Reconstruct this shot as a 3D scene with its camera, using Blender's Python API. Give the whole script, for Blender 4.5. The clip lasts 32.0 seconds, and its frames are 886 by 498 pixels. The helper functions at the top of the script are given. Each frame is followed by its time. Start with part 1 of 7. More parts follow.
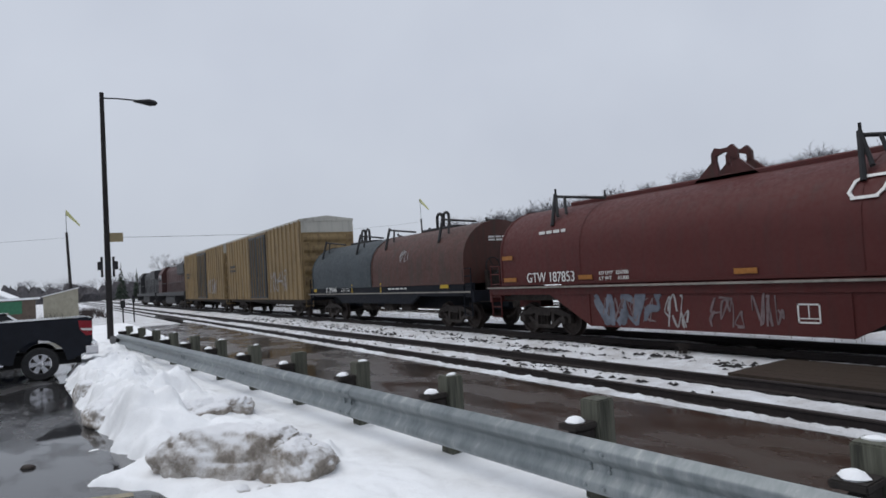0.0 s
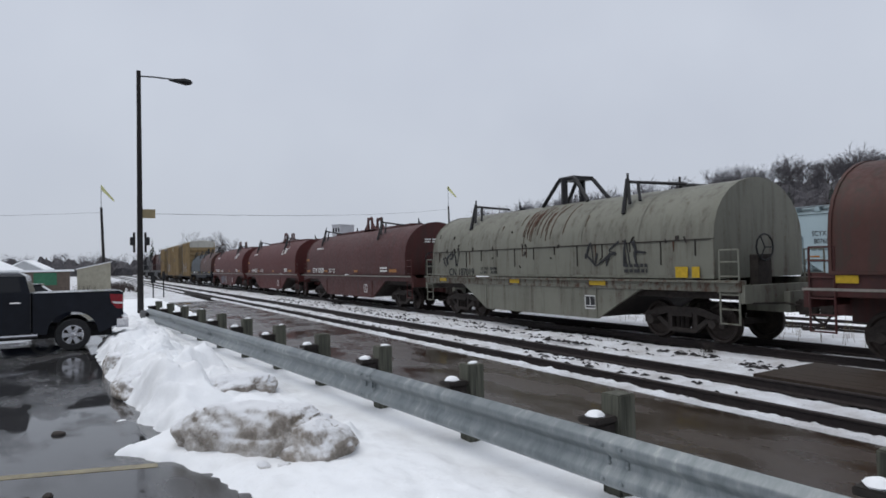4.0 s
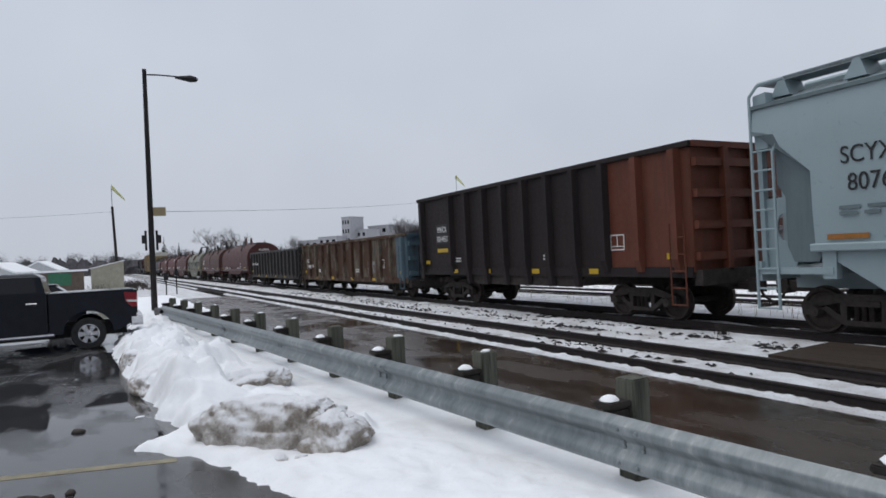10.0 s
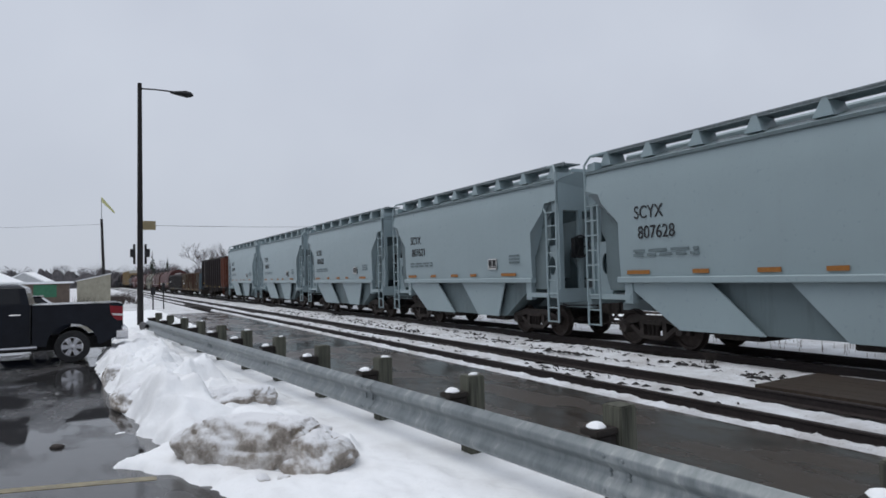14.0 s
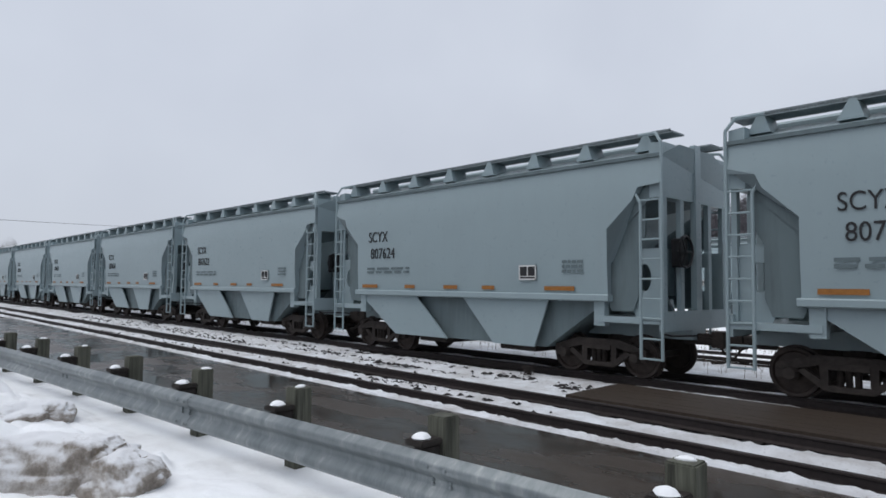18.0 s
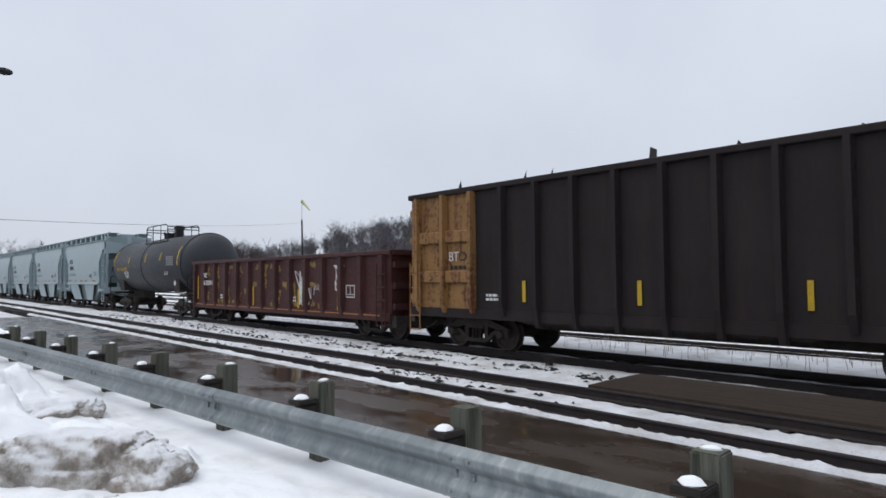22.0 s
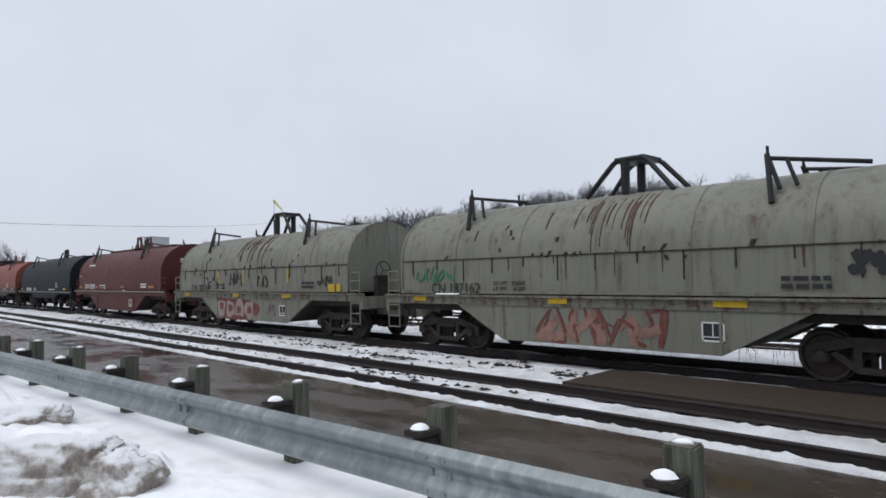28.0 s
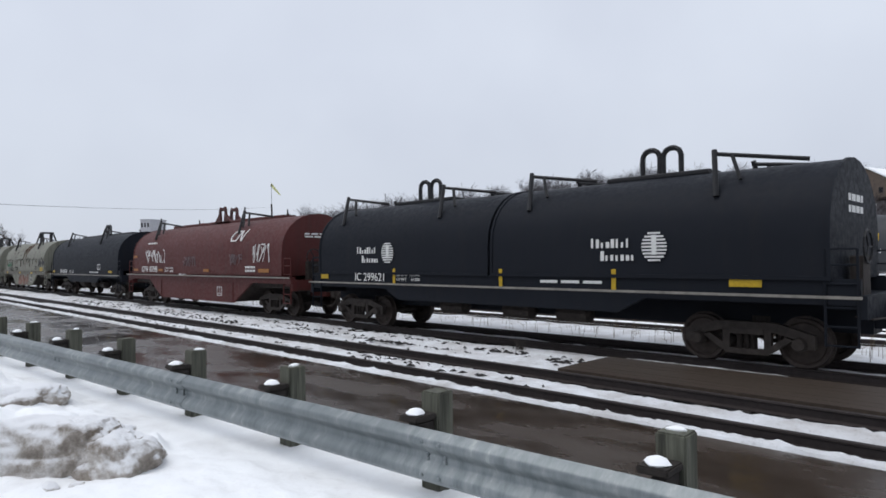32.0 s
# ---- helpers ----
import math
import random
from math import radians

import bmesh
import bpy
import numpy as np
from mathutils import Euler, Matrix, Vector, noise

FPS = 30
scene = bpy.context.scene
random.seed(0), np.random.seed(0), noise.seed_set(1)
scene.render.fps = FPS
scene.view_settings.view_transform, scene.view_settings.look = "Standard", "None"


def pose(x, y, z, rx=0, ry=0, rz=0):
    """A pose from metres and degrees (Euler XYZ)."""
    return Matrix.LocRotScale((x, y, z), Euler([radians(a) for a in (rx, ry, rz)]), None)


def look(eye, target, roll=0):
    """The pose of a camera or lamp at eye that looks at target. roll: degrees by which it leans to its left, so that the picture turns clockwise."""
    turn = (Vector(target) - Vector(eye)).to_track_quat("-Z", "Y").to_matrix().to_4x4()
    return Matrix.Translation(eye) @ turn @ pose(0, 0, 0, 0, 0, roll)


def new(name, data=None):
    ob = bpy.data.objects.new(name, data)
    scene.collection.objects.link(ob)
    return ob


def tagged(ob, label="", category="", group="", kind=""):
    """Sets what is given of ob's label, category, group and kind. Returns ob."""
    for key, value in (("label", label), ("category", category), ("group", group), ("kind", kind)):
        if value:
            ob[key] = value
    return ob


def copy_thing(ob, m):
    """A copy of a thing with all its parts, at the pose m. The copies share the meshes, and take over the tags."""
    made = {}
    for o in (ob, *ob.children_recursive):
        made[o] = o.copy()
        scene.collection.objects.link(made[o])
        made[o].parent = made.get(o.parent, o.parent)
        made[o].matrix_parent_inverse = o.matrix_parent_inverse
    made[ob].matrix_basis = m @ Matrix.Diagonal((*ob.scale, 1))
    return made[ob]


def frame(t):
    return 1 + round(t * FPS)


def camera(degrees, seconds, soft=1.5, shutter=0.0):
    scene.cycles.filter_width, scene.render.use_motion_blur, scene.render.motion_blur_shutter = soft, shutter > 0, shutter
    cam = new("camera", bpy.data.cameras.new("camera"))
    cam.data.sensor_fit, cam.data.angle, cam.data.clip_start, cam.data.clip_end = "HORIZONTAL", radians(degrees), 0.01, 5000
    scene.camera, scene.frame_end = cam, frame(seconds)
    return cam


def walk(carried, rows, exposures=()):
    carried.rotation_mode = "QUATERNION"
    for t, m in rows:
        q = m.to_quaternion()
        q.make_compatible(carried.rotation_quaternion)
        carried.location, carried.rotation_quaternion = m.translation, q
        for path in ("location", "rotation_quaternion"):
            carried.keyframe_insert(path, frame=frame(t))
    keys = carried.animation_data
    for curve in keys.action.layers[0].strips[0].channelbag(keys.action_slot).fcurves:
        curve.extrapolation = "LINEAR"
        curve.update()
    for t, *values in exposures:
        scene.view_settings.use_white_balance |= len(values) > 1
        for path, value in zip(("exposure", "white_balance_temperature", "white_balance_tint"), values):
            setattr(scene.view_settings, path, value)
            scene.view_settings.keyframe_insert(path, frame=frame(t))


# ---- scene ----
# ---- camera: a hand-held turn on one spot, rail top is z = 0, the train runs along x ----
cam = camera(68.57, 32.0, 1.65)
EYE = Vector((0.0, 0.0, 1.89))
TURN = [
    (0, 58.87, 2.27, 3.46), (0.5, 58.76, 2.48, 3.65), (1, 58.55, 2.46, 3.83), (1.5, 59.09, 3.01, 3.33), (2, 60.01, 3.05, 1.07),
    (2.5, 60.81, 2.28, 1.71), (3, 60.89, 1.77, 1.66), (3.5, 60.93, 1.52, 1.44), (4, 61.20, 1.29, 1.21), (4.5, 61.19, 0.81, 1.26),
    (6.5, 60.65, 0.66, 1.75), (7, 60.66, 0.48, 2.04), (7.5, 60.56, 0.25, 2.07), (8, 60.73, 0.25, 2.09), (8.5, 61.05, 0.41, 2.27),
    (9, 61.42, 0.28, 2.67), (9.5, 61.89, 0.39, 2.59), (10, 62.10, 0.39, 2.83), (10.5, 62.27, 0.50, 2.61), (11, 62.63, 0.65, 2.56),
    (11.5, 62.77, 0.94, 2.17), (12, 62.68, 0.96, 1.73), (12.5, 62.44, 1.32, 1.59), (13, 62.24, 1.60, 0.95), (13.5, 61.66, 2.05, 1.07),
    (15.5, 56.96, 2.52, 1.46), (16, 51.51, 3.40, -0.56), (16.5, 49.00, 3.58, -0.25), (17, 47.09, 3.28, -0.44), (17.5, 46.58, 3.06, -0.61),
    (18, 46.67, 3.18, -0.55), (18.5, 46.91, 3.06, -0.38), (19, 47.01, 2.90, -0.31), (19.5, 47.30, 2.59, -0.58), (20, 47.56, 2.62, -0.07),
    (20.5, 47.67, 2.74, -0.09), (21, 47.81, 2.71, 0.54), (21.5, 48.05, 2.50, 0.54), (22, 48.37, 2.51, 0.43), (22.5, 48.32, 2.73, 0.68),
    (23, 48.16, 2.82, 0.94), (23.5, 48.14, 2.83, 1.02), (24, 47.95, 2.49, 1.00), (24.5, 47.85, 2.22, 1.12), (26.5, 46.41, 2.20, 0.79),
    (27, 46.00, 2.31, 0.52), (27.5, 45.89, 2.41, 0.65), (28, 46.09, 2.39, 1.03), (28.5, 46.73, 2.33, 1.01), (29, 46.89, 2.11, 0.73),
    (29.5, 46.69, 1.93, 0.83), (30, 46.50, 2.11, 1.39), (30.5, 46.46, 1.89, 1.31), (31, 46.34, 1.52, 0.77), (31.5, 46.09, 1.38, 0.56),
    (32, 45.87, 1.15, 0.41),
]


def facing(yaw, pitch, roll):
    y, p = radians(yaw), radians(pitch)
    way = Vector((-math.sin(y) * math.cos(p), math.cos(y) * math.cos(p), math.sin(p)))
    return look(EYE, EYE + way * 10, -roll)


walk(cam, [(t, facing(a, b, c)) for t, a, b, c in TURN],
     exposures=[(0, 0.02), (13.5, 0.02), (17, 0.06), (20, 0.24), (32, 0.28)])

# ---- overcast light ----
world = bpy.data.worlds.new("overcast_sky")
scene.world = world
world.use_nodes = True
wn, wl = world.node_tree.nodes, world.node_tree.links
wn.clear()
sky = wn.new("ShaderNodeTexSky")
sky.sky_type, sky.sun_disc, sky.sun_elevation, sky.sun_rotation = "NISHITA", False, radians(67), radians(209)
sky_bg = wn.new("ShaderNodeBackground")
sky_bg.inputs["Strength"].default_value = 0.05
wl.new(sky.outputs[0], sky_bg.inputs["Color"])
coord = wn.new("ShaderNodeTexCoord")
cloud = wn.new("ShaderNodeTexNoise")
cloud.inputs["Scale"].default_value, cloud.inputs["Detail"].default_value = 2.2, 4
wl.new(coord.outputs["Generated"], cloud.inputs["Vector"])
tone = wn.new("ShaderNodeValToRGB")
tone.color_ramp.elements[0].position, tone.color_ramp.elements[0].color = 0.3, (0.525, 0.565, 0.655, 1)
tone.color_ramp.elements[1].position, tone.color_ramp.elements[1].color = 0.7, (0.605, 0.65, 0.735, 1)
wl.new(cloud.outputs["Fac"], tone.inputs["Fac"])
cloud_bg = wn.new("ShaderNodeBackground")
cloud_bg.inputs["Strength"].default_value = 1.06
height, low = wn.new("ShaderNodeSeparateXYZ"), wn.new("ShaderNodeMapRange")
low.inputs["From Min"].default_value, low.inputs["From Max"].default_value = 0.0, 0.3
low.inputs["To Min"].default_value, low.inputs["To Max"].default_value = 0.87, 1.0
wl.new(coord.outputs["Generated"], height.inputs[0])
wl.new(height.outputs["Z"], low.inputs["Value"])
dim = wn.new("ShaderNodeVectorMath")
dim.operation = "SCALE"
wl.new(tone.outputs["Color"], dim.inputs[0])
wl.new(low.outputs[0], dim.inputs["Scale"])
wl.new(dim.outputs["Vector"], cloud_bg.inputs["Color"])
both = wn.new("ShaderNodeMixShader")
both.inputs["Fac"].default_value = 0.92
wl.new(sky_bg.outputs[0], both.inputs[1])
wl.new(cloud_bg.outputs[0], both.inputs[2])
out = wn.new("ShaderNodeOutputWorld")
wl.new(both.outputs[0], out.inputs["Surface"])
sun = new("sun", bpy.data.lights.new("sun", "SUN"))
sun.data.energy, sun.data.angle, sun.data.color = 1.1, radians(50), (1.0, 0.98, 0.96)
sun.matrix_basis = look((-12, -22, 60), (0, 0, 0))

# ---- materials ----


def nodes_of(name):
    m = bpy.data.materials.new(name)
    m.use_nodes = True
    return m, m.node_tree.nodes, m.node_tree.links, m.node_tree.nodes["Principled BSDF"]


def coords(n, l, stretch=(1, 1, 1), shift=True):
    tc, mp = n.new("ShaderNodeTexCoord"), n.new("ShaderNodeMapping")
    mp.inputs["Scale"].default_value = stretch
    l.new(tc.outputs["Object"], mp.inputs["Vector"])
    if shift:
        info, mul = n.new("ShaderNodeObjectInfo"), n.new("ShaderNodeMath")
        mul.operation = "MULTIPLY"
        mul.inputs[1].default_value = 40
        l.new(info.outputs["Random"], mul.inputs[0])
        l.new(mul.outputs[0], mp.inputs["Location"])
    return mp.outputs[0]


def noise_tex(n, l, vec, scale, detail=5, rough=0.6):
    t = n.new("ShaderNodeTexNoise")
    t.inputs["Scale"].default_value, t.inputs["Detail"].default_value, t.inputs["Roughness"].default_value = scale, detail, rough
    l.new(vec, t.inputs["Vector"])
    return t.outputs["Fac"]


def ramp(n, l, fac, *stops):
    r = n.new("ShaderNodeValToRGB")
    while len(r.color_ramp.elements) < len(stops):
        r.color_ramp.elements.new(0.5)
    for e, (p, c) in zip(r.color_ramp.elements, stops):
        e.position = p
        e.color = (*c, 1) if len(c) == 3 else (c[0], c[0], c[0], 1)
    l.new(fac, r.inputs["Fac"])
    return r.outputs["Color"]


def mix(n, l, fac, a, b, how="MIX"):
    m = n.new("ShaderNodeMix")
    m.data_type, m.blend_type = "RGBA", how
    for sock, val in ((m.inputs["Factor"], fac), (m.inputs["A"], a), (m.inputs["B"], b)):
        if hasattr(val, "links"):
            l.new(val, sock)
        elif isinstance(val, (int, float)):
            sock.default_value = val
        else:
            sock.default_value = (*val, 1)
    return m.outputs["Result"]


def bump(n, l, bsdf, height, strength=0.3, dist=0.02):
    b = n.new("ShaderNodeBump")
    b.inputs["Strength"].default_value, b.inputs["Distance"].default_value = strength, dist
    l.new(height, b.inputs["Height"])
    l.new(b.outputs[0], bsdf.inputs["Normal"])


def paint(name, colour, rust=0.2, rust_colour=(0.10, 0.045, 0.025), dirt=0.35, dirt_colour=(0.03, 0.027, 0.025), rough=0.55, fade=0.25, metal=0.0, gloss=0.28, grain=0.07):
    """Weathered paint: faded patches, vertical run-off streaks, rust specks and grime."""
    m, n, l, bsdf = nodes_of(name)
    v = coords(n, l)
    streak_v = coords(n, l, (2.6, 2.6, 0.28))
    big = noise_tex(n, l, v, 0.7, 4)
    fine = noise_tex(n, l, v, 9, 6, 0.7)
    streak = noise_tex(n, l, streak_v, 1.6, 6, 0.65)
    light = tuple(min(1, c * 1.25 + 0.015) for c in colour)
    base = mix(n, l, ramp(n, l, big, (0.35, (0,)), (0.7, (fade * 2,))), colour, light)
    base = mix(n, l, ramp(n, l, streak, (0.48, (0,)), (0.72, (dirt,))), base, dirt_colour)
    speck = mix(n, l, 0.5, fine, streak)
    lo = 0.66 - rust * 0.3
    base = mix(n, l, ramp(n, l, speck, (lo, (0,)), (lo + 0.08, (max(0, min(1, rust * 2.2)),))), base, rust_colour)
    l.new(base, bsdf.inputs["Base Color"])
    l.new(ramp(n, l, fine, (0.3, (rough - 0.12,)), (0.75, (min(1, rough + 0.25),))), bsdf.inputs["Roughness"])
    bsdf.inputs["Metallic"].default_value, bsdf.inputs["Specular IOR Level"].default_value = metal, gloss
    bump(n, l, bsdf, fine, grain, 0.01)
    return m


def plain(name, colour, rough=0.6, metal=0.0, scale=6.0, vary=0.35, b=0.2, gloss=0.25):
    m, n, l, bsdf = nodes_of(name)
    v = coords(n, l)
    f = noise_tex(n, l, v, scale, 6, 0.65)
    g = noise_tex(n, l, v, scale * 0.13, 3)
    dark = tuple(c * (1 - vary) for c in colour)
    light = tuple(min(1, c * (1 + vary * 0.6)) for c in colour)
    base = mix(n, l, ramp(n, l, f, (0.3, (0,)), (0.7, (1,))), dark, light)
    base = mix(n, l, ramp(n, l, g, (0.35, (0,)), (0.7, (vary * 0.8,))), base, dark)
    l.new(base, bsdf.inputs["Base Color"])
    bsdf.inputs["Roughness"].default_value, bsdf.inputs["Metallic"].default_value = rough, metal
    bsdf.inputs["Specular IOR Level"].default_value = gloss
    bump(n, l, bsdf, f, b, 0.02)
    return m


def snow_mat(name, dirt=0.2, white=(0.86, 0.88, 0.90), crumbs=0.0):
    """Snow with patches of grime; crumbs roughen trodden and thrown-up snow."""
    m, n, l, bsdf = nodes_of(name)
    v = coords(n, l, shift=False)
    f = noise_tex(n, l, v, 14, 8, 0.7)
    g = noise_tex(n, l, v, 1.3, 5, 0.6)
    c = mix(n, l, ramp(n, l, g, (0.55 - dirt * 0.4, (0,)), (0.85, (min(1, dirt * 1.6),))), white, (0.24, 0.20, 0.165))
    c = mix(n, l, ramp(n, l, f, (0.62, (0,)), (0.75, (dirt * 0.8,))), c, (0.22, 0.2, 0.18))
    height = f
    if crumbs:
        k = noise_tex(n, l, v, 24, 5, 0.75)
        c = mix(n, l, ramp(n, l, k, (0.56, (0,)), (0.66, (crumbs,))), c, (0.20, 0.18, 0.165))
        height = mix(n, l, 0.6, f, k)
    l.new(c, bsdf.inputs["Base Color"])
    bsdf.inputs["Roughness"].default_value, bsdf.inputs["Specular IOR Level"].default_value = 0.75, 0.2
    bump(n, l, bsdf, height, 0.5 + crumbs * 0.5, 0.02 + crumbs * 0.06)
    return m


def wet_ground(name, a, b, puddle=(0.45, 0.6), rough_dry=0.55, rough_wet=0.04):
    m, n, l, bsdf = nodes_of(name)
    v = coords(n, l, shift=False)
    f = noise_tex(n, l, v, 60, 6, 0.7)
    g = noise_tex(n, l, coords(n, l, (0.5, 1.0, 1), False), 0.9, 5, 0.55)
    base = mix(n, l, ramp(n, l, f, (0.3, (0,)), (0.75, (1,))), a, b)
    base = mix(n, l, ramp(n, l, g, (puddle[0], (0,)), (puddle[1], (0.55,))), base, tuple(c * 0.55 for c in a))
    l.new(base, bsdf.inputs["Base Color"])
    l.new(ramp(n, l, g, (puddle[0], (rough_dry,)), (puddle[1], (rough_wet,))), bsdf.inputs["Roughness"])
    grit = mix(n, l, ramp(n, l, g, (puddle[0], (0,)), (puddle[1], (1,))), f, (0.5, 0.5, 0.5))
    bump(n, l, bsdf, grit, 0.25, 0.01)
    return m


SNOW = snow_mat("snow_clean", 0.1, (0.89, 0.905, 0.92))


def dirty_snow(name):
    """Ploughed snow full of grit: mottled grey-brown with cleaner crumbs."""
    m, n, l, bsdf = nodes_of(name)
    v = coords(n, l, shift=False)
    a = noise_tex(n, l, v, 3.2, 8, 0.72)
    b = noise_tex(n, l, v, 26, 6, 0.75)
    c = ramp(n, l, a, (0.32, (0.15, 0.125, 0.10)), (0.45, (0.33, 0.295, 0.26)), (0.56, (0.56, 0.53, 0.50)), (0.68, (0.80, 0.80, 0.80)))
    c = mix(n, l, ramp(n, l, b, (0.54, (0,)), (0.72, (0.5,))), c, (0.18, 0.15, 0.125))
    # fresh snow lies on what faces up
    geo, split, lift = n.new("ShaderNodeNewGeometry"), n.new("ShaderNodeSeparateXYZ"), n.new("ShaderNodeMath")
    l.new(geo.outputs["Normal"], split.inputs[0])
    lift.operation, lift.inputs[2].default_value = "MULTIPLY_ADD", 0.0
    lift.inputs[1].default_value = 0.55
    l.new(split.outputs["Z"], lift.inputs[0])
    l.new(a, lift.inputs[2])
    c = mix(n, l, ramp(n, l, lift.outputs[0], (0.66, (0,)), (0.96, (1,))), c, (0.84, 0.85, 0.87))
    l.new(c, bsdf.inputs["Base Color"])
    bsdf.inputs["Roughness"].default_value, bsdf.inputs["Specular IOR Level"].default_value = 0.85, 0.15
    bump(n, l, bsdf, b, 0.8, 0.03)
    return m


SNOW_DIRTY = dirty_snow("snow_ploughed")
SNOW_FLECKED = snow_mat("snow_flecked_with_grit", 0.46, (0.77, 0.79, 0.82), 0.5)
ASPHALT = wet_ground("wet_asphalt", (0.04, 0.04, 0.042), (0.066, 0.064, 0.063), (0.33, 0.52), 0.4, 0.03)
PLATFORM = wet_ground("wet_brown_paving", (0.038, 0.027, 0.02), (0.066, 0.048, 0.035), (0.40, 0.60), 0.36, 0.10)
PLANK = plain("wet_crossing_timber", (0.05, 0.037, 0.028), 0.55, 0, 12, 0.4)
BALLAST = plain("dark_wet_ballast", (0.034, 0.031, 0.031), 0.75, 0, 25, 0.6, 0.8)
RAIL = plain("rail_steel", (0.036, 0.029, 0.028), 0.6, 0.2, 12)
TIE = plain("tie_timber", (0.025, 0.021, 0.019), 0.8, 0, 10)


def streaked(name, colours, stretch, scale, rough, metal=0.0, relief=0.3, lo=0.34, hi=0.66):
    """Long streaks in a few tones: timber grain, or the blotches of old zinc."""
    m, n, l, bsdf = nodes_of(name)
    a = noise_tex(n, l, coords(n, l, stretch), scale, 7, 0.68)
    b = noise_tex(n, l, coords(n, l), scale * 0.35, 4)
    k = len(colours)
    c = ramp(n, l, a, *[(lo + (hi - lo) * i / (k - 1), q) for i, q in enumerate(colours)])
    c = mix(n, l, ramp(n, l, b, (0.4, (0,)), (0.7, (0.5,))), c, colours[0])
    l.new(c, bsdf.inputs["Base Color"])
    l.new(ramp(n, l, a, (0.3, (rough - 0.1,)), (0.7, (rough + 0.1,))), bsdf.inputs["Roughness"])
    bsdf.inputs["Metallic"].default_value, bsdf.inputs["Specular IOR Level"].default_value = metal, 0.25
    bump(n, l, bsdf, a, relief, 0.01)
    return m


POST = streaked("weathered_post_timber", ((0.04, 0.04, 0.032), (0.10, 0.102, 0.08), (0.155, 0.155, 0.125)), (9, 9, 0.5), 2.2, 0.8, relief=0.5)
GALV = streaked("galvanized_steel", ((0.135, 0.155, 0.163), (0.20, 0.224, 0.232), (0.27, 0.293, 0.298), (0.46, 0.48, 0.48)), (3.2, 1.0, 1.1), 2.3, 0.42, 0.5, 0.1, 0.3, 0.72)
BLOCK = plain("dark_block_timber", (0.035, 0.03, 0.027), 0.85, 0, 14, 0.4, 0.5)
POLE = plain("dark_pole_timber", (0.028, 0.025, 0.025), 0.85, 0, 9)
METAL_DARK = plain("dark_painted_steel", (0.025, 0.025, 0.027), 0.5, 0.2)
TRUCK = plain("grimy_cast_steel", (0.046, 0.038, 0.034), 0.75, 0.1, 8, 0.5, 0.4)
WHEEL = plain("wheel_steel", (0.055, 0.043, 0.038), 0.6, 0.3, 7, 0.5)
WHITE = plain("white_lettering", (0.72, 0.72, 0.70), 0.6, 0, 20, 0.15)
BLACK = plain("black_lettering", (0.03, 0.03, 0.032), 0.6, 0, 20, 0.15)
TAN_SIGN = plain("faded_tan_sign_paint", (0.32, 0.26, 0.15), 0.6, 0, 8, 0.2)
YELLOW = plain("yellow_reflector", (0.5, 0.33, 0.025), 0.45, 0, 14, 0.2)
ORANGE = plain("orange_reflector", (0.33, 0.14, 0.035), 0.45, 0, 14, 0.25)
SPRAY_FAINT = plain("ghosted_spray_paint", (0.17, 0.13, 0.135), 0.7, 0, 5, 0.4)
SPRAY_BLUE = plain("washed_blue_grey_spray_paint", (0.15, 0.165, 0.20), 0.7, 0, 3, 0.5)
SPRAY_PINK = plain("dull_pink_spray_paint", (0.26, 0.15, 0.12), 0.7, 0, 4, 0.35)
HOPPER_WALK = plain("galvanized_walkway_grating", (0.26, 0.30, 0.315), 0.6, 0.3, 30, 0.4, 0.4)
SPRAY_GREY = plain("faded_grey_spray_paint", (0.34, 0.33, 0.33), 0.7, 0, 8, 0.4)
SPRAY_CREAM = plain("worn_yellow_letter_paint", (0.27, 0.185, 0.06), 0.7, 0, 8, 0.4)
SPRAY_RED = plain("faded_red_spray_paint", (0.165, 0.058, 0.046), 0.7, 0, 8, 0.4)
SPRAY_PALE = plain("pale_grey_pink_spray_paint", (0.29, 0.235, 0.215), 0.7, 0, 6, 0.3)
SPRAY_GREEN = plain("faded_green_spray_paint", (0.06, 0.19, 0.11), 0.7, 0, 8, 0.4)
COIL_RED = paint("brown_red_railcar_paint", (0.074, 0.0155, 0.0138), 0.14, dirt=0.3, fade=0.14)
COIL_RED_DIRTY = paint("sooty_brown_red_paint", (0.066, 0.020, 0.018), 0.25, dirt=0.6)
COIL_ORANGE = paint("faded_orange_red_paint", (0.165, 0.04, 0.027), 0.15, dirt=0.3)
COIL_GREEN = paint("faded_grey_green_paint", (0.168, 0.168, 0.136), 0.30, (0.085, 0.046, 0.03), 0.62, (0.065, 0.054, 0.044))
COIL_GREEN_RUSTY = paint("rust_stained_grey_green_paint", (0.15, 0.148, 0.12), 0.55, (0.085, 0.05, 0.034), 0.7, (0.06, 0.045, 0.035))
COIL_BLACK = paint("black_railcar_paint", (0.015, 0.017, 0.022), 0.05, dirt=0.15, rough=0.46, fade=0.04, gloss=0.05)
COIL_RUSTY = paint("rusted_hood_paint", (0.07, 0.03, 0.024), 0.5, (0.06, 0.04, 0.032), 0.6)
COIL_SOOT = paint("sooty_brown_sill_paint", (0.03, 0.017, 0.015), 0.2, dirt=0.4)
COIL_SLATE = paint("slate_blue_hood_paint", (0.035, 0.045, 0.052), 0.1, dirt=0.3)
